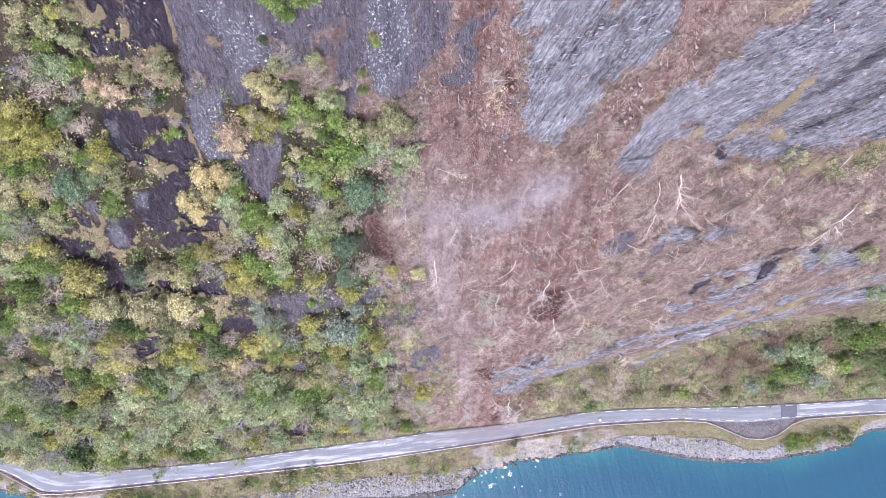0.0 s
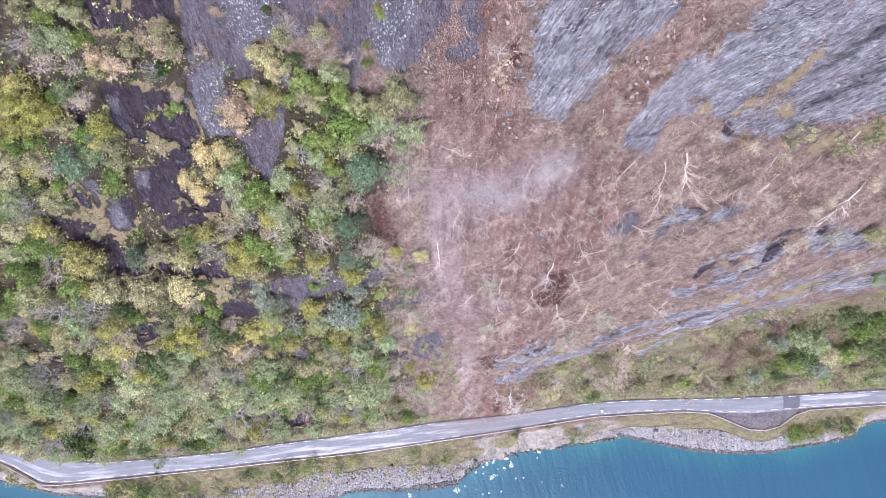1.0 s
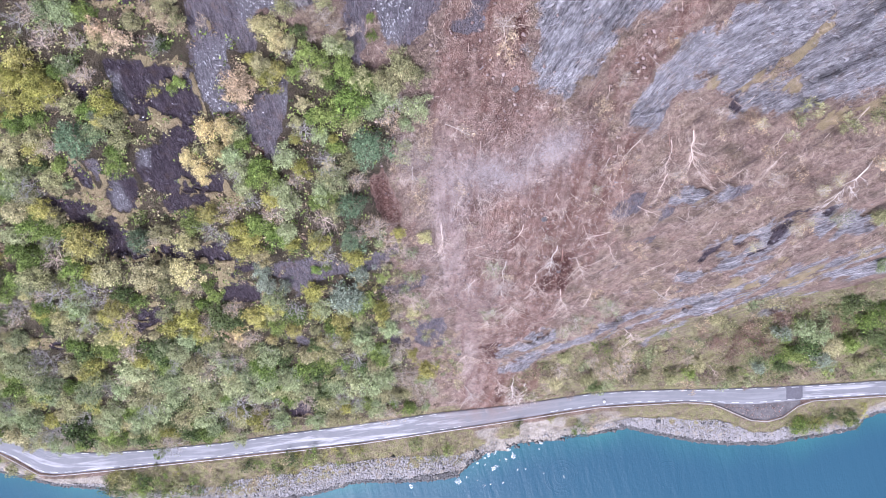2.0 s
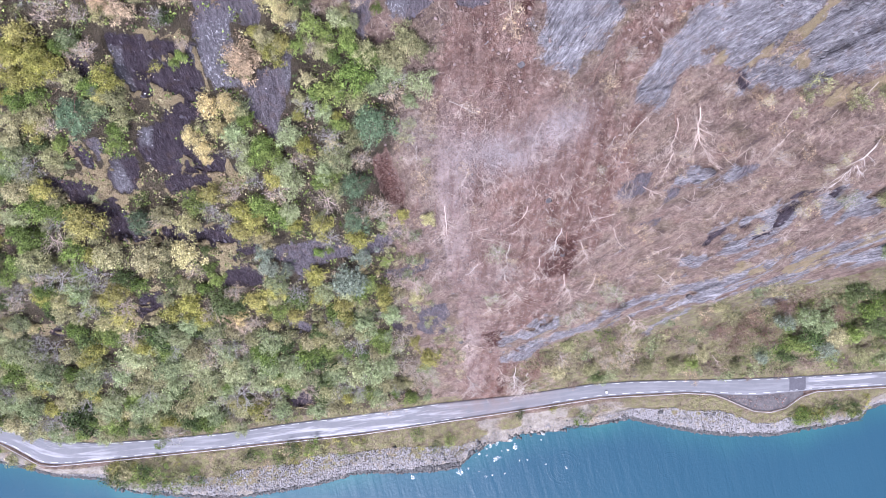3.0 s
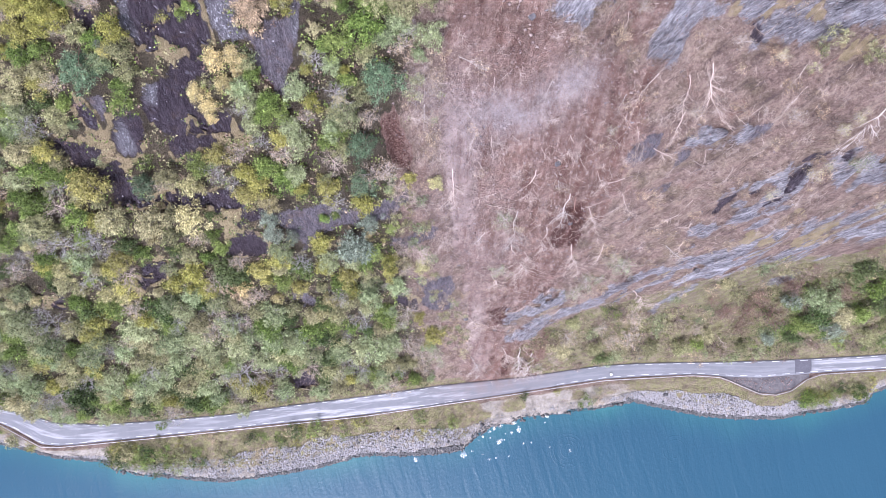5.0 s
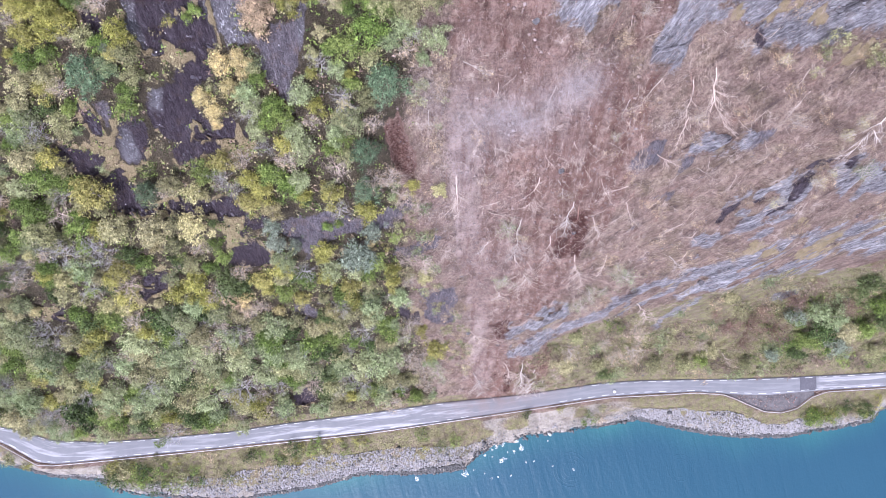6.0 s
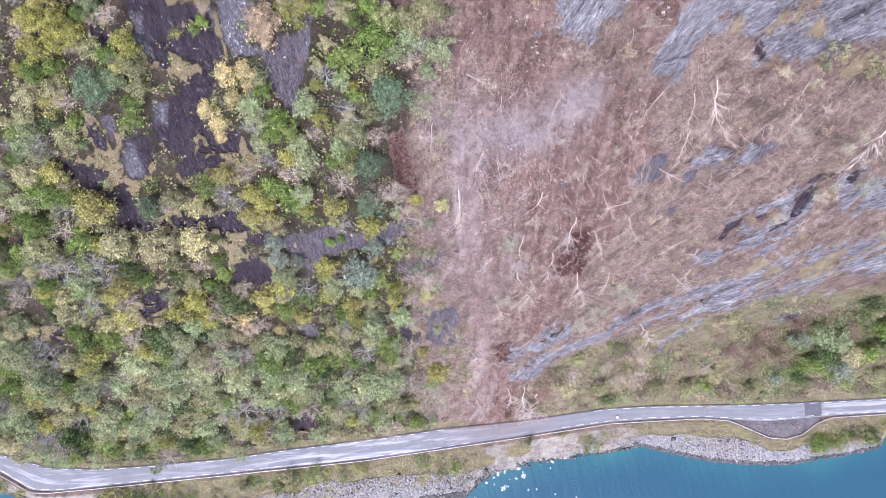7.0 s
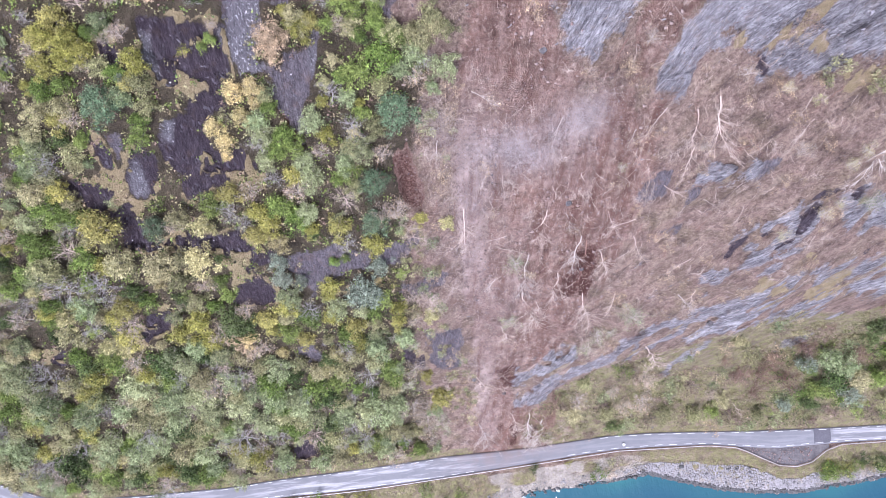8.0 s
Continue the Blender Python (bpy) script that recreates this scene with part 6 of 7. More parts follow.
# ---- bushes and shrubs ----
def plant_bushes():
    rng = np.random.default_rng(16)
    n = 0
    taken = []
    while n < 150:
        x, v = rng.uniform(22, 160), rng.uniform(2.5, 40)
        y = float(inner(x)) + v
        if covers(x, y)["verge"] < 0.7 or any((x - a) ** 2 + (y - b) ** 2 < 2.2 for a, b in taken):
            continue
        taken.append((x, y))
        lush = 0.05 + 0.3 * (x > 95) * (v < 26)
        key = "bush_green" if rng.random() < lush else str(rng.choice(("bush_olive", "bush_brown", "bush_pale", "bush_tan", "bush_brown")))
        stand(key, x, y, rng.uniform(1.0, 2.2), rng.uniform(0, 6.28), int(rng.integers(9)), 0.1)
        n += 1
    for _ in range(60):
        x = rng.uniform(-150, -2)
        y = float(inner(x)) + rng.uniform(2.0, 6.0)
        key = str(rng.choice(("bush_olive", "bush_green", "bush_tan", "bush_brown"), p=(0.4, 0.2, 0.2, 0.2)))
        stand(key, x, y, rng.uniform(0.7, 1.4), rng.uniform(0, 6.28), int(rng.integers(9)), 0.1)
    n = 0
    while n < 60:
        x, y = rng.uniform(-95, -8), rng.uniform(-32, 34)
        c = covers(x, y)
        if max(c["dark"], c["slate"]) > 0.15 or c["grey"] > 0.2 or c["soil"] > 0.3 or c["wood"] < 0.5 or abs(x) > (250 - ground_base(x, y)) * 0.66 or depth_in(SCAR, np.array([x]), np.array([y]))[0] > -1.5:
            continue
        n += 1
        key = str(rng.choice(("bush_olive", "bush_green", "bush_pale", "bush_tan", "bush_yellow", "bush_brown"), p=(0.3, 0.16, 0.1, 0.18, 0.14, 0.12)))
        stand(key, x, y, rng.uniform(0.55, 1.3), rng.uniform(0, 6.28), int(rng.integers(9)), 0.1)
    for _ in range(14):
        x = rng.uniform(52, 68)
        stand("bush_olive", x, float(np.interp(x, (52, 68), (12.5, 13.8)) + rng.uniform(-2, 1.5)), rng.uniform(0.6, 1.2), rng.uniform(0, 6.28), int(rng.integers(9)), 0.1)
    # on the bank below the rail: x from, x to, how many, where between shore and rail
    for low, high, count, at, size in ((-118, -88, 30, 0.58, 1.4), (-84, -30, 26, 0.74, 1.1), (-10, 6, 5, 0.6, 1.2), (42, 54, 3, 0.3, 1.2), (119, 147, 40, 0.45, 1.1), (-158, -146, 6, 0.5, 1.2), (-60, 60, 10, 0.85, 1.0)):
        for _ in range(count):
            x = rng.uniform(low, high)
            y = float(shore(x) + (railing(x) - shore(x)) * np.clip(at + rng.normal() * 0.14, 0.32, 0.9))
            key = str(rng.choice(("bush_dark", "bush_green", "bush_olive", "bush_yellow", "bush_tan"), p=(0.25, 0.2, 0.25, 0.2, 0.1)))
            stand(key, x, y, size * rng.uniform(0.8, 1.7), rng.uniform(0, 6.28), int(rng.integers(9)), 0.1)
    # withered shrubs on the open slope
    n = 0
    while n < 170:
        x, y = rng.uniform(0, 90), rng.uniform(-42, 24)
        c = covers(x, y)
        if c["grey"] > 0.4 or c["soil"] > 0.7 or c["verge"] > 0.5 or c["wood"] > 0.3 or x > (250 - ground_base(x, y)) * 0.66:
            continue
        key = str(rng.choice(("bush_tan", "bush_brown"), p=(0.72, 0.28)))
        stand(key, x, y, rng.uniform(0.45, 1.15), rng.uniform(0, 6.28), int(rng.integers(9)), 0.1)
        n += 1
    # scrub along the edge of the wood and dead shrubs in the slide
    for _ in range(130):
        y = rng.uniform(-52, 16)
        x = float(np.interp(y, WOOD_Y, WOOD_X)) + rng.uniform(-2, 6)
        key = str(rng.choice(("bush_tan", "bush_olive", "bush_pale", "snag"), p=(0.35, 0.2, 0.25, 0.2)))
        if depth_in(SCAR, np.array([x]), np.array([y]))[0] < -1.5:
            stand(key, x, y, rng.uniform(0.5, 1.2), rng.uniform(0, 6.28), int(rng.integers(9)), 0.1)
    n = 0
    while n < 85:
        x, y = rng.uniform(-2, 75), rng.uniform(-48, 20)
        c = covers(x, y)
        if c["grey"] > 0.4 or c["verge"] > 0.5 or c["wood"] > 0.3 or x > (250 - ground_base(x, y)) * 0.62:
            continue
        stand("snag", x, y, rng.uniform(0.4, 1.05), rng.uniform(0, 6.28), int(rng.integers(9)), 0.1)
        n += 1


plant_bushes()


# ---- trees thrown down by the slide: foot and top in plan ----
FALLEN = (
    (14.5, 11.1, 14.3, 6.7), (38.1, 12.1, 43.2, 4.7), (30.7, 11.1, 27.9, 6.9), (-1.5, -1.9, -0.5, -8.7),
    (4.9, -7.8, 12.2, -9.4), (5.0, 11.5, 5.4, 8.8), (-1.1, 13.5, 3.5, 12.2), (4.9, 3.3, 5.8, 0.0),
    (35.9, 11.1, 37.9, 4.8), (36.8, 6.3, 36.2, 2.0), (51.6, 11.4, 50.3, 8.4), (62.5, 8.8, 66.3, 9.3),
    (67.6, 7.5, 66.8, 1.3), (27.6, 21.1, 30.1, 19.1), (11.3, -9.0, 10.6, -16.2), (21.8, -5.9, 21.2, -11.9),
    (11.7, -15.6, 15.2, -22.7), (30.8, 2.0, 30.8, -1.5), (33.2, 1.1, 38.1, -0.6), (18.9, 3.4, 20.8, -0.5),
    (14.0, -1.9, 13.3, -7.4), (17.2, -2.4, 19.5, -5.3), (2.8, -0.5, 3.5, -2.8), (1.0, 6.7, 1.6, 3.5),
)
FALLEN_TOO = (
    (8.7, 2.3, 10.8, 2.3), (31.1, -5.9, 35.2, -9.6), (25.3, -2.0, 27.6, -5.4), (25.4, -8.5, 28.9, -13.1),
    (7.7, -22.6, 11.2, -26.8), (3.2, -35.6, 6.1, -40.2), (23.6, 0.3, 26.5, 2.0), (11.5, 6.8, 8.8, 6.0),
    (41.6, -0.6, 45.9, -2.4), (48.0, 6.6, 47.2, 5.1), (41.6, 10.7, 43.3, 12.0), (26.4, 8.6, 25.8, 6.5),
    (24.9, -15.6, 28.3, -22.8), (18.2, -11.9, 19.0, -16.9), (36.1, -6.9, 37.6, -5.3), (14.7, -47.5, 18.2, -53.8),
    (-51.6, -64.6, -41.2, -65.7), (87.3, -45.5, 91.9, -51.3), (45.3, -27.3, 52.2, -32.7), (46.3, -15.7, 52.3, -18.5),
    (32.0, -15.6, 32.6, -19.8), (29.3, -25.2, 34.0, -29.7), (5.4, -13.1, 3.8, -15.5), (-2.9, -11.9, -0.6, -13.1),
)
WRECKED = (
    (6.0, -51.2, 10.4, -60.7), (20.9, -47.5, 20.8, -58.0), (13.4, -52.4, 16.4, -61.0), (18.2, -53.8, 24.3, -61.1),
    (25.0, -50.0, 25.2, -60.0), (-6.5, -0.6, -7.1, -3.4), (-6.5, 7.6, -7.2, 4.1), (22.5, -6.5, 24, -13), (16, -50, 13, -59), (22, -52, 27, -59),
)
CROWNS = ((7.0, 23.8, 7.6, 20.5), (5.6, 22.6, 8.8, 23.6), (23.5, 17.8, 23.2, 15.0), (10.5, -11.5, 12.5, -12.5))


def fallen_tree(seed, length, bark, leaf=None, leaves=0):
    """A thrown tree that lies along x, foot at the origin: bent trunk and a spread of bare limbs."""
    rng = np.random.default_rng(seed)
    tree = new("fallen_tree")
    g = np.linspace(0, 1, 8)
    stem = np.stack([g * length, np.cumsum(rng.normal(size=8)) * 0.02 * length, 0.25 + 0.12 * rng.random(8)], 1)
    thick = 0.009 * length + 0.03
    paths = [(stem, thick * (1.1 - 0.85 * g))]
    tips = []
    for k in range(int(7 + 1.1 * length)):
        f = rng.uniform(0.3, 0.98)
        at = np.array([np.interp(f, g, stem[:, a]) for a in range(3)])
        l = length * rng.uniform(0.10, 0.34) * (1.25 - f * 0.6)
        a = rng.choice((-1, 1)) * rng.uniform(0.25, 1.05)
        w = np.array([math.cos(a), math.sin(a), rng.uniform(0.0, 0.35)])
        h = np.linspace(0, 1, 4)[:, None]
        p = at + w * l * h + rng.normal(size=(4, 3)) * 0.06 * l * h * (1, 1, 0.4)
        paths.append((p, thick * 0.4 * (1.15 - h[:, 0]) * (1.2 - 0.6 * f)))
        tips.append(p[-1])
        for _ in range(4):
            q = p[int(rng.integers(1, 4))]
            u = w + rng.normal(size=3) * (0.6, 0.6, 0.2)
            e = q + u * l * rng.uniform(0.25, 0.5)
            paths.append((np.array([q, (q + e) / 2 + rng.normal(size=3) * 0.03 * l, e]), (thick * 0.22, thick * 0.16, thick * 0.07)))
            tips.append(e)
    child("trunk", mesh_of("trunk", *tubes(paths, 3), bark), tree)
    if leaves:
        tips = np.array(tips)
        at = tips[rng.integers(len(tips), size=leaves)] + rng.normal(size=(leaves, 3)) * (0.35, 0.35, 0.2)
        child("crown", mesh_of("crown", *leaf_quads(at, 0.13, rng, 0.4), LEAVES[leaf]), tree)
    return tree


def lay_tree(row, seed, bark, label, leaf=None, leaves=0):
    ax, ay, bx, by = row
    a, b = Vector((ax, ay, height_at(ax, ay))), Vector((bx, by, height_at(bx, by)))
    along = (b - a).normalized()
    _, n = surface(np.array([(ax + bx) / 2]), np.array([(ay + by) / 2]))
    up = Vector(n[0])
    side = up.cross(along).normalized()
    up = along.cross(side)
    tree = fallen_tree(seed, (b - a).length, bark, leaf, leaves)
    m = Matrix((along, side, up)).transposed().to_4x4()
    tree.matrix_basis = Matrix.Translation(a + up * 0.1) @ m
    tagged(tree, label, "fallen tree", "trees thrown down by the slide")


def lay_trees():
    rng = np.random.default_rng(17)
    seed = 300
    for rows in (FALLEN, FALLEN_TOO):
        for row in rows:
            seed += 1
            leafy = rng.random() < 0.25
            lay_tree(row, seed, BONE_BARK if rng.random() < 0.7 else PALE_BARK, "fallen leafless tree with pale stripped limbs on the slope", "tan" if leafy else None, 120 if leafy else 0)
    for row in WRECKED:
        seed += 1
        lay_tree(row, seed, RED_BARK if rng.random() < 0.6 else PALE_BARK, "torn brown tree wreckage at the foot of the slide")
    for _ in range(115):
        seed += 1
        x, y, a, l = rng.uniform(1, 37), rng.uniform(-60, -46), -1.57 + rng.normal() * 0.5, rng.uniform(2.5, 6.5)
        lay_tree((x, y, x + math.cos(a) * l * 0.8, max(y + math.sin(a) * l * 0.5, float(inner(x)) - 0.5)), seed, RED_BARK if rng.random() < 0.45 else BONE_BARK, "torn brown tree wreckage at the foot of the slide")
    for row in CROWNS:
        seed += 1
        lay_tree(row, seed, BONE_BARK, "fallen crown with pale limbs and withered tan leaves", "tan", 260)
    for _ in range(130):
        x, y = rng.uniform(-4, 66), rng.uniform(-48, 20)
        c = covers(x, y)
        if c["grey"] > 0.5 or c["verge"] > 0.3 or x > (250 - ground_base(x, y)) * 0.6:
            continue
        seed += 1
        a, l = -1.57 + rng.normal() * 0.8, rng.uniform(1.4, 4.6)
        lay_tree((x, y, x + math.cos(a) * l, y + math.sin(a) * l * 0.7), seed, BONE_BARK if rng.random() < 0.55 else RED_BARK, "small broken tree with bare limbs in the debris")


lay_trees()


# ---- along the road ----
STEEL = plain_material("galvanised_steel", (0.38, 0.36, 0.36), (0.58, 0.55, 0.55), 1.2, 0.5, 0.0, 0.4)
PAINT = plain_material("road_paint", (0.52, 0.51, 0.52), (0.76, 0.75, 0.76), 2.0, 0.7)
NEW_ASPHALT = plain_material("fresh_asphalt", (0.055, 0.052, 0.065), (0.11, 0.105, 0.125), 2.5, 0.8, 0.03)
GRAVEL = plain_material("dark_gravel", (0.04, 0.035, 0.04), (0.16, 0.145, 0.15), 1.3, 0.9, 0.15)
BLOCK = plain_material("pale_rock", (0.45, 0.44, 0.45), (0.75, 0.74, 0.75), 1.5, 0.85, 0.1)


def along_line(xs, ys, step):
    """Points and headings at even steps along a line given in plan."""
    xs, ys = np.asarray(xs, float), np.asarray(ys, float)
    run = np.concatenate([[0], np.cumsum(np.hypot(np.diff(xs), np.diff(ys)))])
    at = np.arange(0, run[-1], step)
    x, y = np.interp(at, run, xs), np.interp(at, run, ys)
    return x, y, np.arctan2(np.gradient(y), np.gradient(x))


def box_mesh(name, lx, ly, lz, material, cut=0.0):
    bm = bmesh.new()
    bmesh.ops.create_cube(bm, size=1.0, matrix=Matrix.Diagonal((lx, ly, lz, 1)))
    if cut:
        bmesh.ops.bevel(bm, geom=bm.edges[:], offset=cut, segments=1, affect="EDGES")
    me = bpy.data.meshes.new(name)
    bm.to_mesh(me)
    bm.free()
    me.materials.append(material)
    return me


def paint_lines():
    dash = box_mesh("edge_line", 2.6, 0.115, 0.012, PAINT)
    fine = np.arange(-175, 176, 1.0)
    for edge in (inner(fine) - 0.15, outer(fine) + 0.1):
        x, y, turn = along_line(fine, edge, 4.9)
        for k in range(1, len(x) - 1):
            if (-2 < x[k] < 44 and y[k] > outer(x[k]) + 2) or 6 < x[k] < 36:
                continue
            ob = child("edge_line", dash, road)
            ob.matrix_basis = pose(x[k], y[k], 5.035, 0, 0, math.degrees(turn[k]))


def build_rail():
    fine = np.arange(-300, 301, 0.8)
    x, y, turn = along_line(fine, railing(fine), 1.0)
    rail = new("guard_rail")
    tagged(rail, "low galvanised steel guard rail on the water side of the road", "guard rail")
    profile = np.array([(-0.07, 0.46), (-0.12, 0.53), (-0.07, 0.60), (-0.12, 0.68), (-0.07, 0.76), (0.09, 0.77), (0.09, 0.46)])
    nx, ny = -np.sin(turn), np.cos(turn)
    verts = np.stack([x[:, None] + nx[:, None] * profile[None, :, 0], y[:, None] + ny[:, None] * profile[None, :, 0], np.broadcast_to(4.9 + profile[None, :, 1], (len(x), 7))], 2).reshape(-1, 3)
    k = (np.arange(len(x) - 1)[:, None] * 7 + np.arange(7)).ravel()
    nxt = (np.arange(len(x) - 1)[:, None] * 7 + (np.arange(7) + 1) % 7).ravel()
    child("beam", mesh_of("beam", verts, np.stack([k, nxt, nxt + 7, k + 7], 1), STEEL), rail)
    post = box_mesh("post", 0.12, 0.1, 1.1, STEEL, 0.01)
    for i in range(2, len(x), 4):
        if abs(x[i]) < 175:
            ob = child("post", post, rail)
            ob.matrix_basis = pose(x[i] + nx[i] * 0.02, y[i] + ny[i] * 0.02, 5.05, 0, 0, math.degrees(turn[i]))


def build_patch():
    xs = np.linspace(118.7, 124.4, 8)
    low, high = outer(xs) - 0.1, inner(xs) + 0.3
    rows = np.linspace(0, 1, 5)[:, None]
    y = low + (high - low) * rows
    verts = np.stack([np.broadcast_to(xs, y.shape).ravel(), y.ravel(), (5.02 + 0.06 * (1 - (2 * rows - 1) ** 2) + 0 * y).ravel()], 1)
    i = (np.arange(4)[:, None] * 8 + np.arange(7)).ravel()
    patch = new("road_patch", mesh_of("road_patch", verts, np.stack([i, i + 1, i + 9, i + 8], 1), NEW_ASPHALT))
    tagged(patch, "dark square of fresh asphalt across the road", "asphalt patch", kind="structure")
    # gravel lay-by inside the bulge of the rail
    xs = np.arange(93, 124.1, 0.6)
    low, high = railing(xs) + 0.25, outer(xs) - 0.3
    rows = np.linspace(0, 1, 9)[:, None]
    y = low + (np.maximum(high, low + 0.05) - low) * rows
    z = 4.99 + 0.10 * np.maximum(0, grain(np.broadcast_to(xs, y.shape), y, 1.6, 61)) * (rows * (1 - rows) * 4)
    n = len(xs)
    verts = np.stack([np.broadcast_to(xs, y.shape).ravel(), y.ravel(), z.ravel()], 1)
    i = (np.arange(8)[:, None] * n + np.arange(n - 1)).ravel()
    bay = new("lay_by", mesh_of("lay_by", verts, np.stack([i, i + 1, i + n + 1, i + n], 1), GRAVEL))
    tagged(bay, "dark gravel lay-by with heaped stones beside the road", "lay-by", kind="structure")
    rng = np.random.default_rng(18)
    x = rng.uniform(97, 117, 260)
    y = railing(x) + 0.6 + rng.random(260) * np.maximum(outer(x) - railing(x) - 1.2, 0.1)
    heap = lumps(rng, np.stack([x, y, np.full(260, 5.05)], 1), rng.gamma(2, 0.05, 260) + 0.06)
    tagged(new("gravel_heap", mesh_of("gravel_heap", *heap, EARTH_STONE)), "grey stones scattered on the gravel lay-by", "stones", kind="stuff")


def road_barrier(x, y, turn):
    """A low striped board on two feet."""
    red = plain_material("faded_red_paint", (0.36, 0.10, 0.085), (0.50, 0.19, 0.16), 2.0, 0.7)
    barrier = new("road_barrier")
    for k in range(5):
        ob = child("stripe", box_mesh("stripe", 0.5, 0.06, 0.32, red if k % 2 == 0 else PAINT, 0.01), barrier, "faded red stripe" if k % 2 == 0 else "dirty white stripe")
        ob.matrix_basis = pose((k - 2) * 0.5, 0, 0.62)
    for side in (-0.9, 0.9):
        foot = child("foot", box_mesh("foot", 0.14, 0.8, 0.12, GRAVEL, 0.02), barrier)
        foot.matrix_basis = pose(side, 0, 0.06)
        leg = child("leg", box_mesh("leg", 0.08, 0.08, 0.72, STEEL, 0.01), barrier)
        leg.matrix_basis = pose(side, 0.075, 0.4)
    barrier.matrix_basis = pose(x, y, 5.02, 0, 0, turn)
    tagged(barrier, "low red and white striped barrier board in the gravel lay-by", "barrier")


def boulder(x, y, z, size, seed, material, label):
    rng = np.random.default_rng(seed)
    bm = bmesh.new()
    bmesh.ops.create_icosphere(bm, subdivisions=2, radius=1.0)
    for v in bm.verts:
        c = v.co
        v.co = Vector([math.copysign(abs(a) ** 0.65, a) for a in c]) * (1 + 0.12 * rng.normal()) * size * 0.6
        v.co.z *= 0.8
    me = bpy.data.meshes.new("boulder")
    bm.to_mesh(me)
    bm.free()
    me.materials.append(material)
    ob = new("boulder", me)
    ob.matrix_basis = pose(x, y, z + size * 0.36, 0, 0, rng.uniform(0, 90))
    tagged(ob, label, "boulder")


paint_lines()
build_rail()
build_patch()
road_barrier(116.6, -62.9, 55)
boulder(54.9, -60.2, 5.0, 0.8, 1, BLOCK, "pale angular boulder lying on the road")
for n, (bx, by, bs) in enumerate(((9.6, 17.4, 0.9), (23.0, -11.5, 0.8), (17.5, -1.2, 1.0), (12.2, -41, 0.9), (-38, -31, 0.7), (3.0, -36.5, 1.1), (58, -22, 1.0), (100, -62.4, 0.7), (97, -53.6, 0.6), (64, -54.2, 0.7))):
    boulder(bx, by, height_at(bx, by) - 0.2, bs, 10 + n, GRAVEL, "grey rock block lying on the slope")


# ---- foam where stones have struck the water ----
FOAM_PLACES = ((33.5, -75.6, 1.5), (16.9, -84.9, 1.6), (3.8, -89.7, 1.7), (-12.9, -91.5, 1.3), (21.9, -78.3, 1.1), (16.9, -79.3, 1.5), (41.6, -88.3, 0.8),
               (13.2, -91.3, 0.8), (23.3, -80.9, 1.3), (19.9, -77.9, 0.9), (14.8, -80.3, 1.2), (10.8, -83.3, 0.9))


def foam_bits():
    """Small flecks of foam strewn about the larger patches."""
    rng = np.random.default_rng(23)
    at = rng.normal(size=(24, 2)) * (9.0, 3.6) + (16, -82.5)
    return [(float(x), float(y), float(rng.uniform(0.3, 0.75))) for x, y in at if y < shore(x) - 1.5]


def foam_material():
    m, nt, bsdf = shader("white_foam")
    place = add(nt, "NewGeometry").outputs["Position"]
    holes = noise_of(nt, place, 2.2, 5, 0.7)
    bsdf.inputs["Base Color"].default_value = (0.82, 0.86, 0.88, 1)
    bsdf.inputs["Roughness"].default_value = 0.8
    nt.links.new(ramp(nt, holes, (0.46, 0.0), (0.60, 1.0)), bsdf.inputs["Alpha"])
    return m


def float_foam():
    foam = foam_material()
    rng = np.random.default_rng(19)
    for x, y, r in [*FOAM_PLACES, *foam_bits()]:
        turn = np.linspace(0, 2 * np.pi, 20, endpoint=False)
        rings = [np.zeros((1, 3)) + (0, 0, 0.16)]
        for f, z in ((0.4, 0.14), (0.75, 0.09), (1.0, 0.02)):
            q = r * 0.6 * f * (1 + 0.28 * rng.normal(size=20))
            rings.append(np.stack([np.cos(turn) * q, np.sin(turn) * q, np.full(20, z)], 1))
        verts = np.concatenate(rings)
        k = np.arange(20)
        nxt = (k + 1) % 20
        tris = [np.stack([np.zeros(20, int), 1 + k, 1 + nxt], 1)]
        for a in (1, 21):
            tris += [np.stack([a + k, a + 20 + k, a + 20 + nxt], 1), np.stack([a + k, a + 20 + nxt, a + nxt], 1)]
        ob = new("foam_patch", smooth(mesh_of("foam_patch", verts, np.concatenate(tris), foam)))
        ob.matrix_basis = pose(x, y, 0.02)
        tagged(ob, "patch of white foam on the blue water", "foam", "foam patches near the shore")


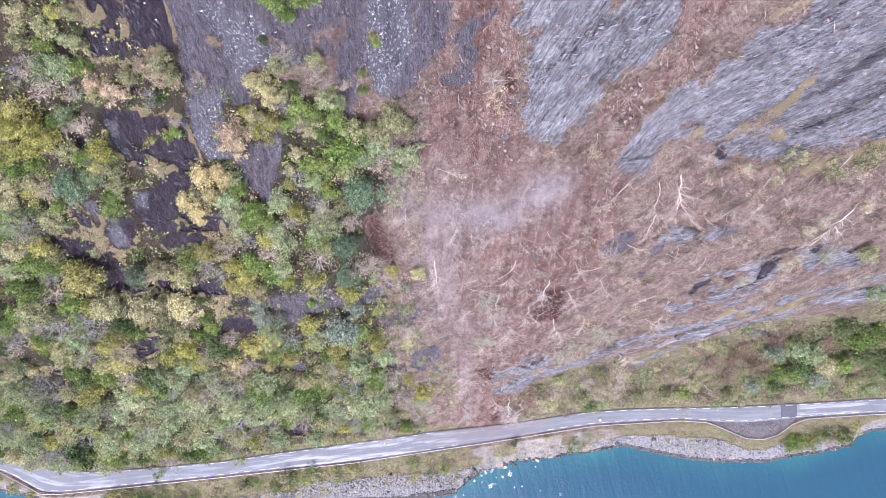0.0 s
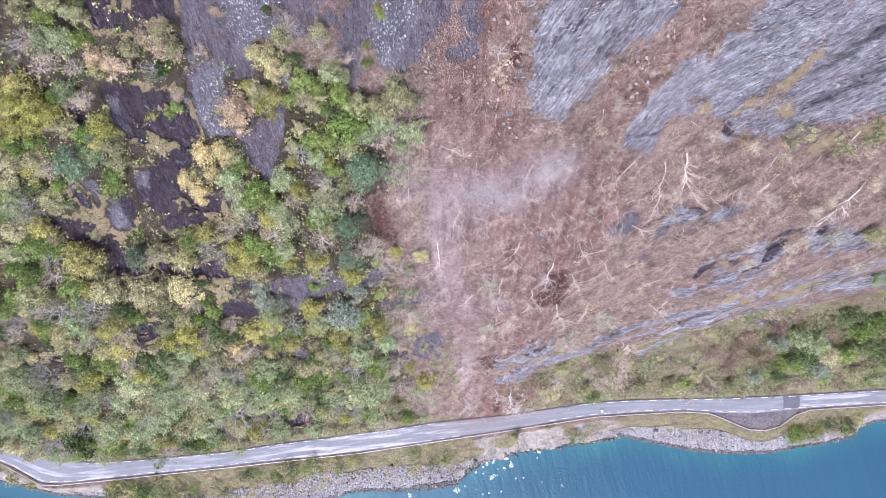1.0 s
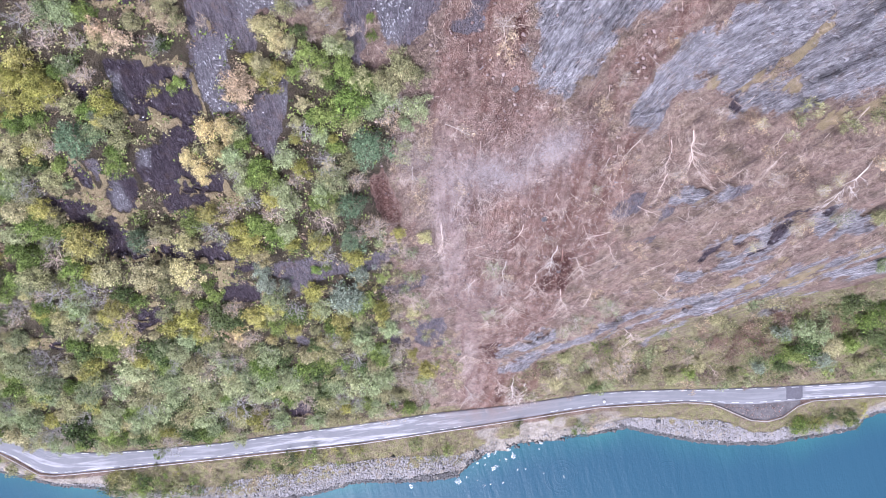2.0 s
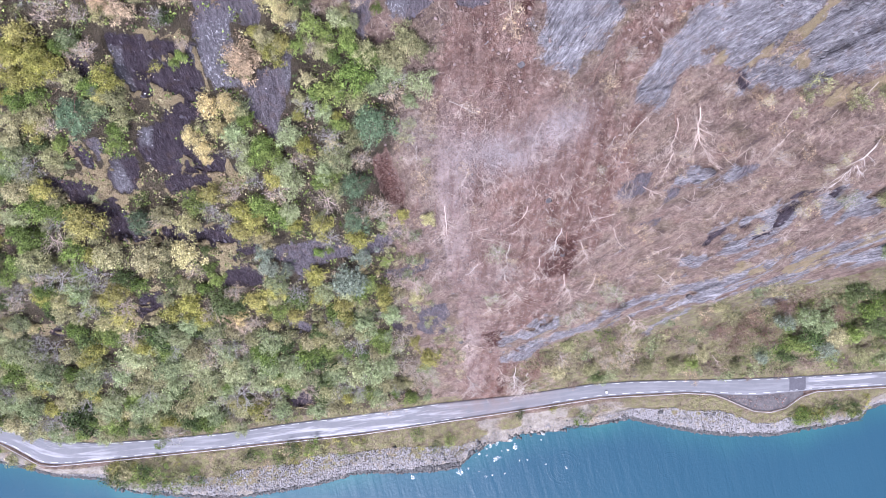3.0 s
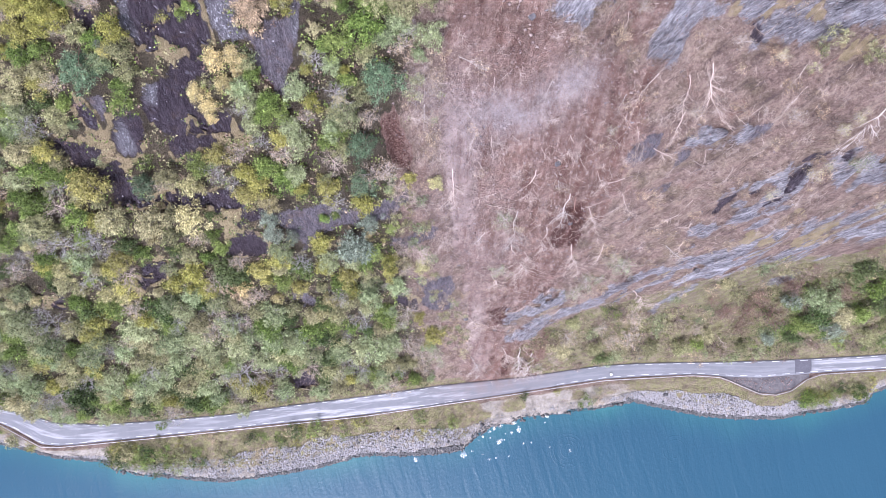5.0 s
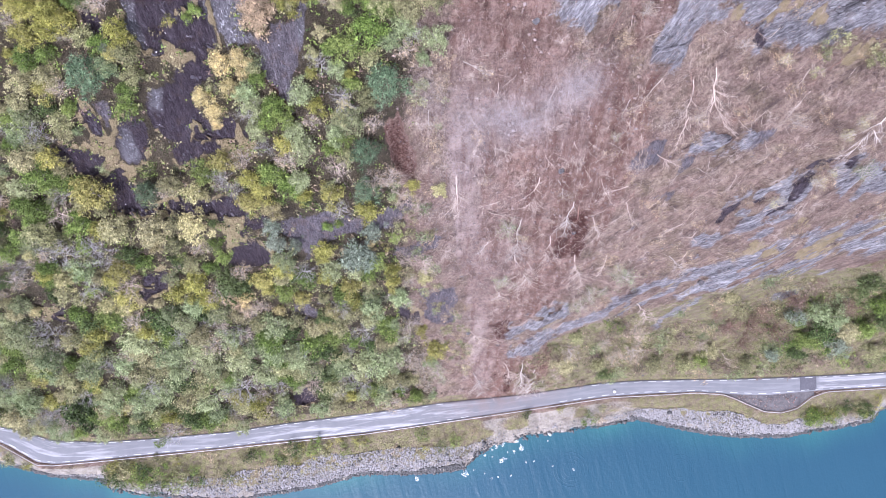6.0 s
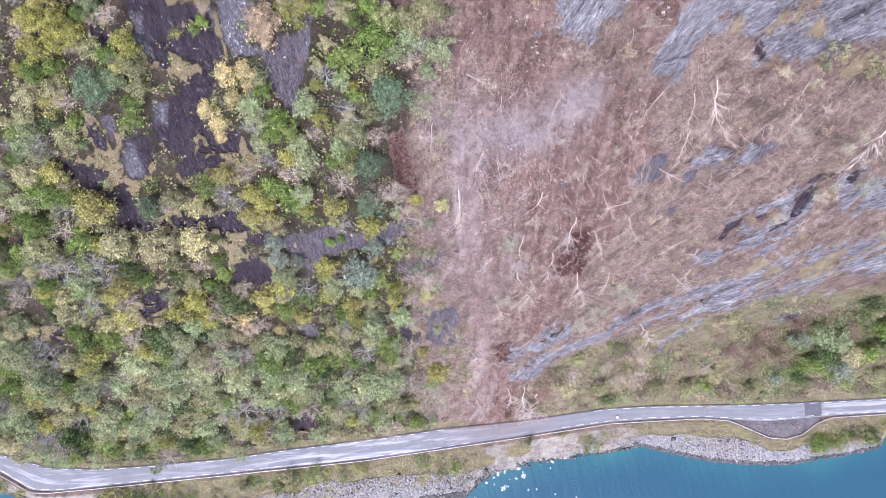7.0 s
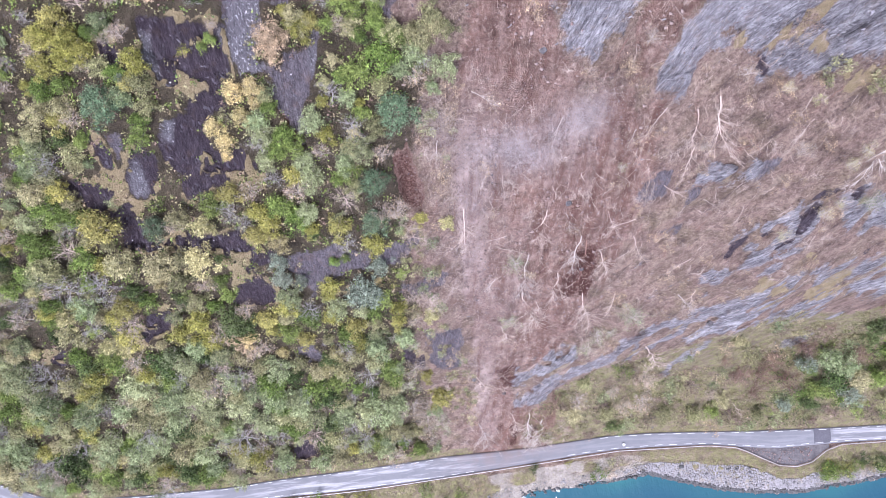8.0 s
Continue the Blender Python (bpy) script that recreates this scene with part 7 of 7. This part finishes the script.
def ripple(x, y, radii):
    for r in radii:
        turn = np.linspace(0, 2 * np.pi, 64, endpoint=False)
        g = np.stack([np.cos(turn), np.sin(turn)], 1)
        verts = np.concatenate([np.column_stack([g * (r + d), np.full(64, z)]) for d, z in ((-0.28, -0.02), (0, 0.045), (0.28, -0.02))])
        k, nxt = np.arange(64), (np.arange(64) + 1) % 64
        faces = np.concatenate([np.stack([a + k, a + nxt, a + 64 + nxt, a + 64 + k], 1) for a in (0, 64)])
        ob = new("ripple", smooth(mesh_of("ripple", verts, faces, WATER)))
        ob.matrix_basis = pose(x, y, 0.0)
        tagged(ob, "round ripple spreading on the blue water", "ripple", "ripples on the water")


float_foam()
ripple(40.8, -88.2, (2.4, 3.6, 4.9, 6.0))
ripple(79.0, -87.5, (3.2, 4.6))


# ---- dust still hanging over the fresh slide: x, y, reach and number of specks ----
DUST = ((-2.6, 5.3, 6.0, 14000), (2.4, 5.0, 5.6, 20000), (7.3, 5.9, 4.8, 34000), (11.1, 6.7, 4.4, 34000), (15.4, 8.9, 4.0, 26000), (18.7, 10.2, 3.8, 18000),
        (-6.4, 8.2, 4.5, 12000), (-1.5, -0.7, 6.0, 16000), (-1.3, -8.6, 7.0, 12000), (2.6, -17.8, 8.0, 10000), (4.0, -34.0, 8.0, 8000))


def raise_dust():
    rng = np.random.default_rng(20)
    speck = piece_material("dust", (0.36, 0.318, 0.325), (0.48, 0.435, 0.445), 1.0)
    clouds = []
    for x, y, r, n in DUST:
        p = rng.normal(size=(n, 3)) * (0.5, 0.5, 0.12) * np.array([r, r * 0.8, r])
        ax, ay = x + p[:, 0], y + p[:, 1]
        keep = 0.6 * grain(ax, ay, 3.6, 71) + 0.3 * grain(ax, ay, 1.4, 72) > rng.uniform(-1.2, 0.5, n)
        z = ground_base(ax, ay) + 2.2 + np.abs(p[:, 2]) * 2
        clouds.append(np.stack([ax, ay, z], 1)[keep])
    verts, quads = leaf_quads(np.concatenate(clouds), 0.04, rng, 0.8)
    me = mesh_of("dust_cloud", verts, quads[:, :3], speck)
    tagged(new("dust_cloud", me), "thin pale dust hanging over the torn earth", "dust", kind="stuff")


raise_dust()
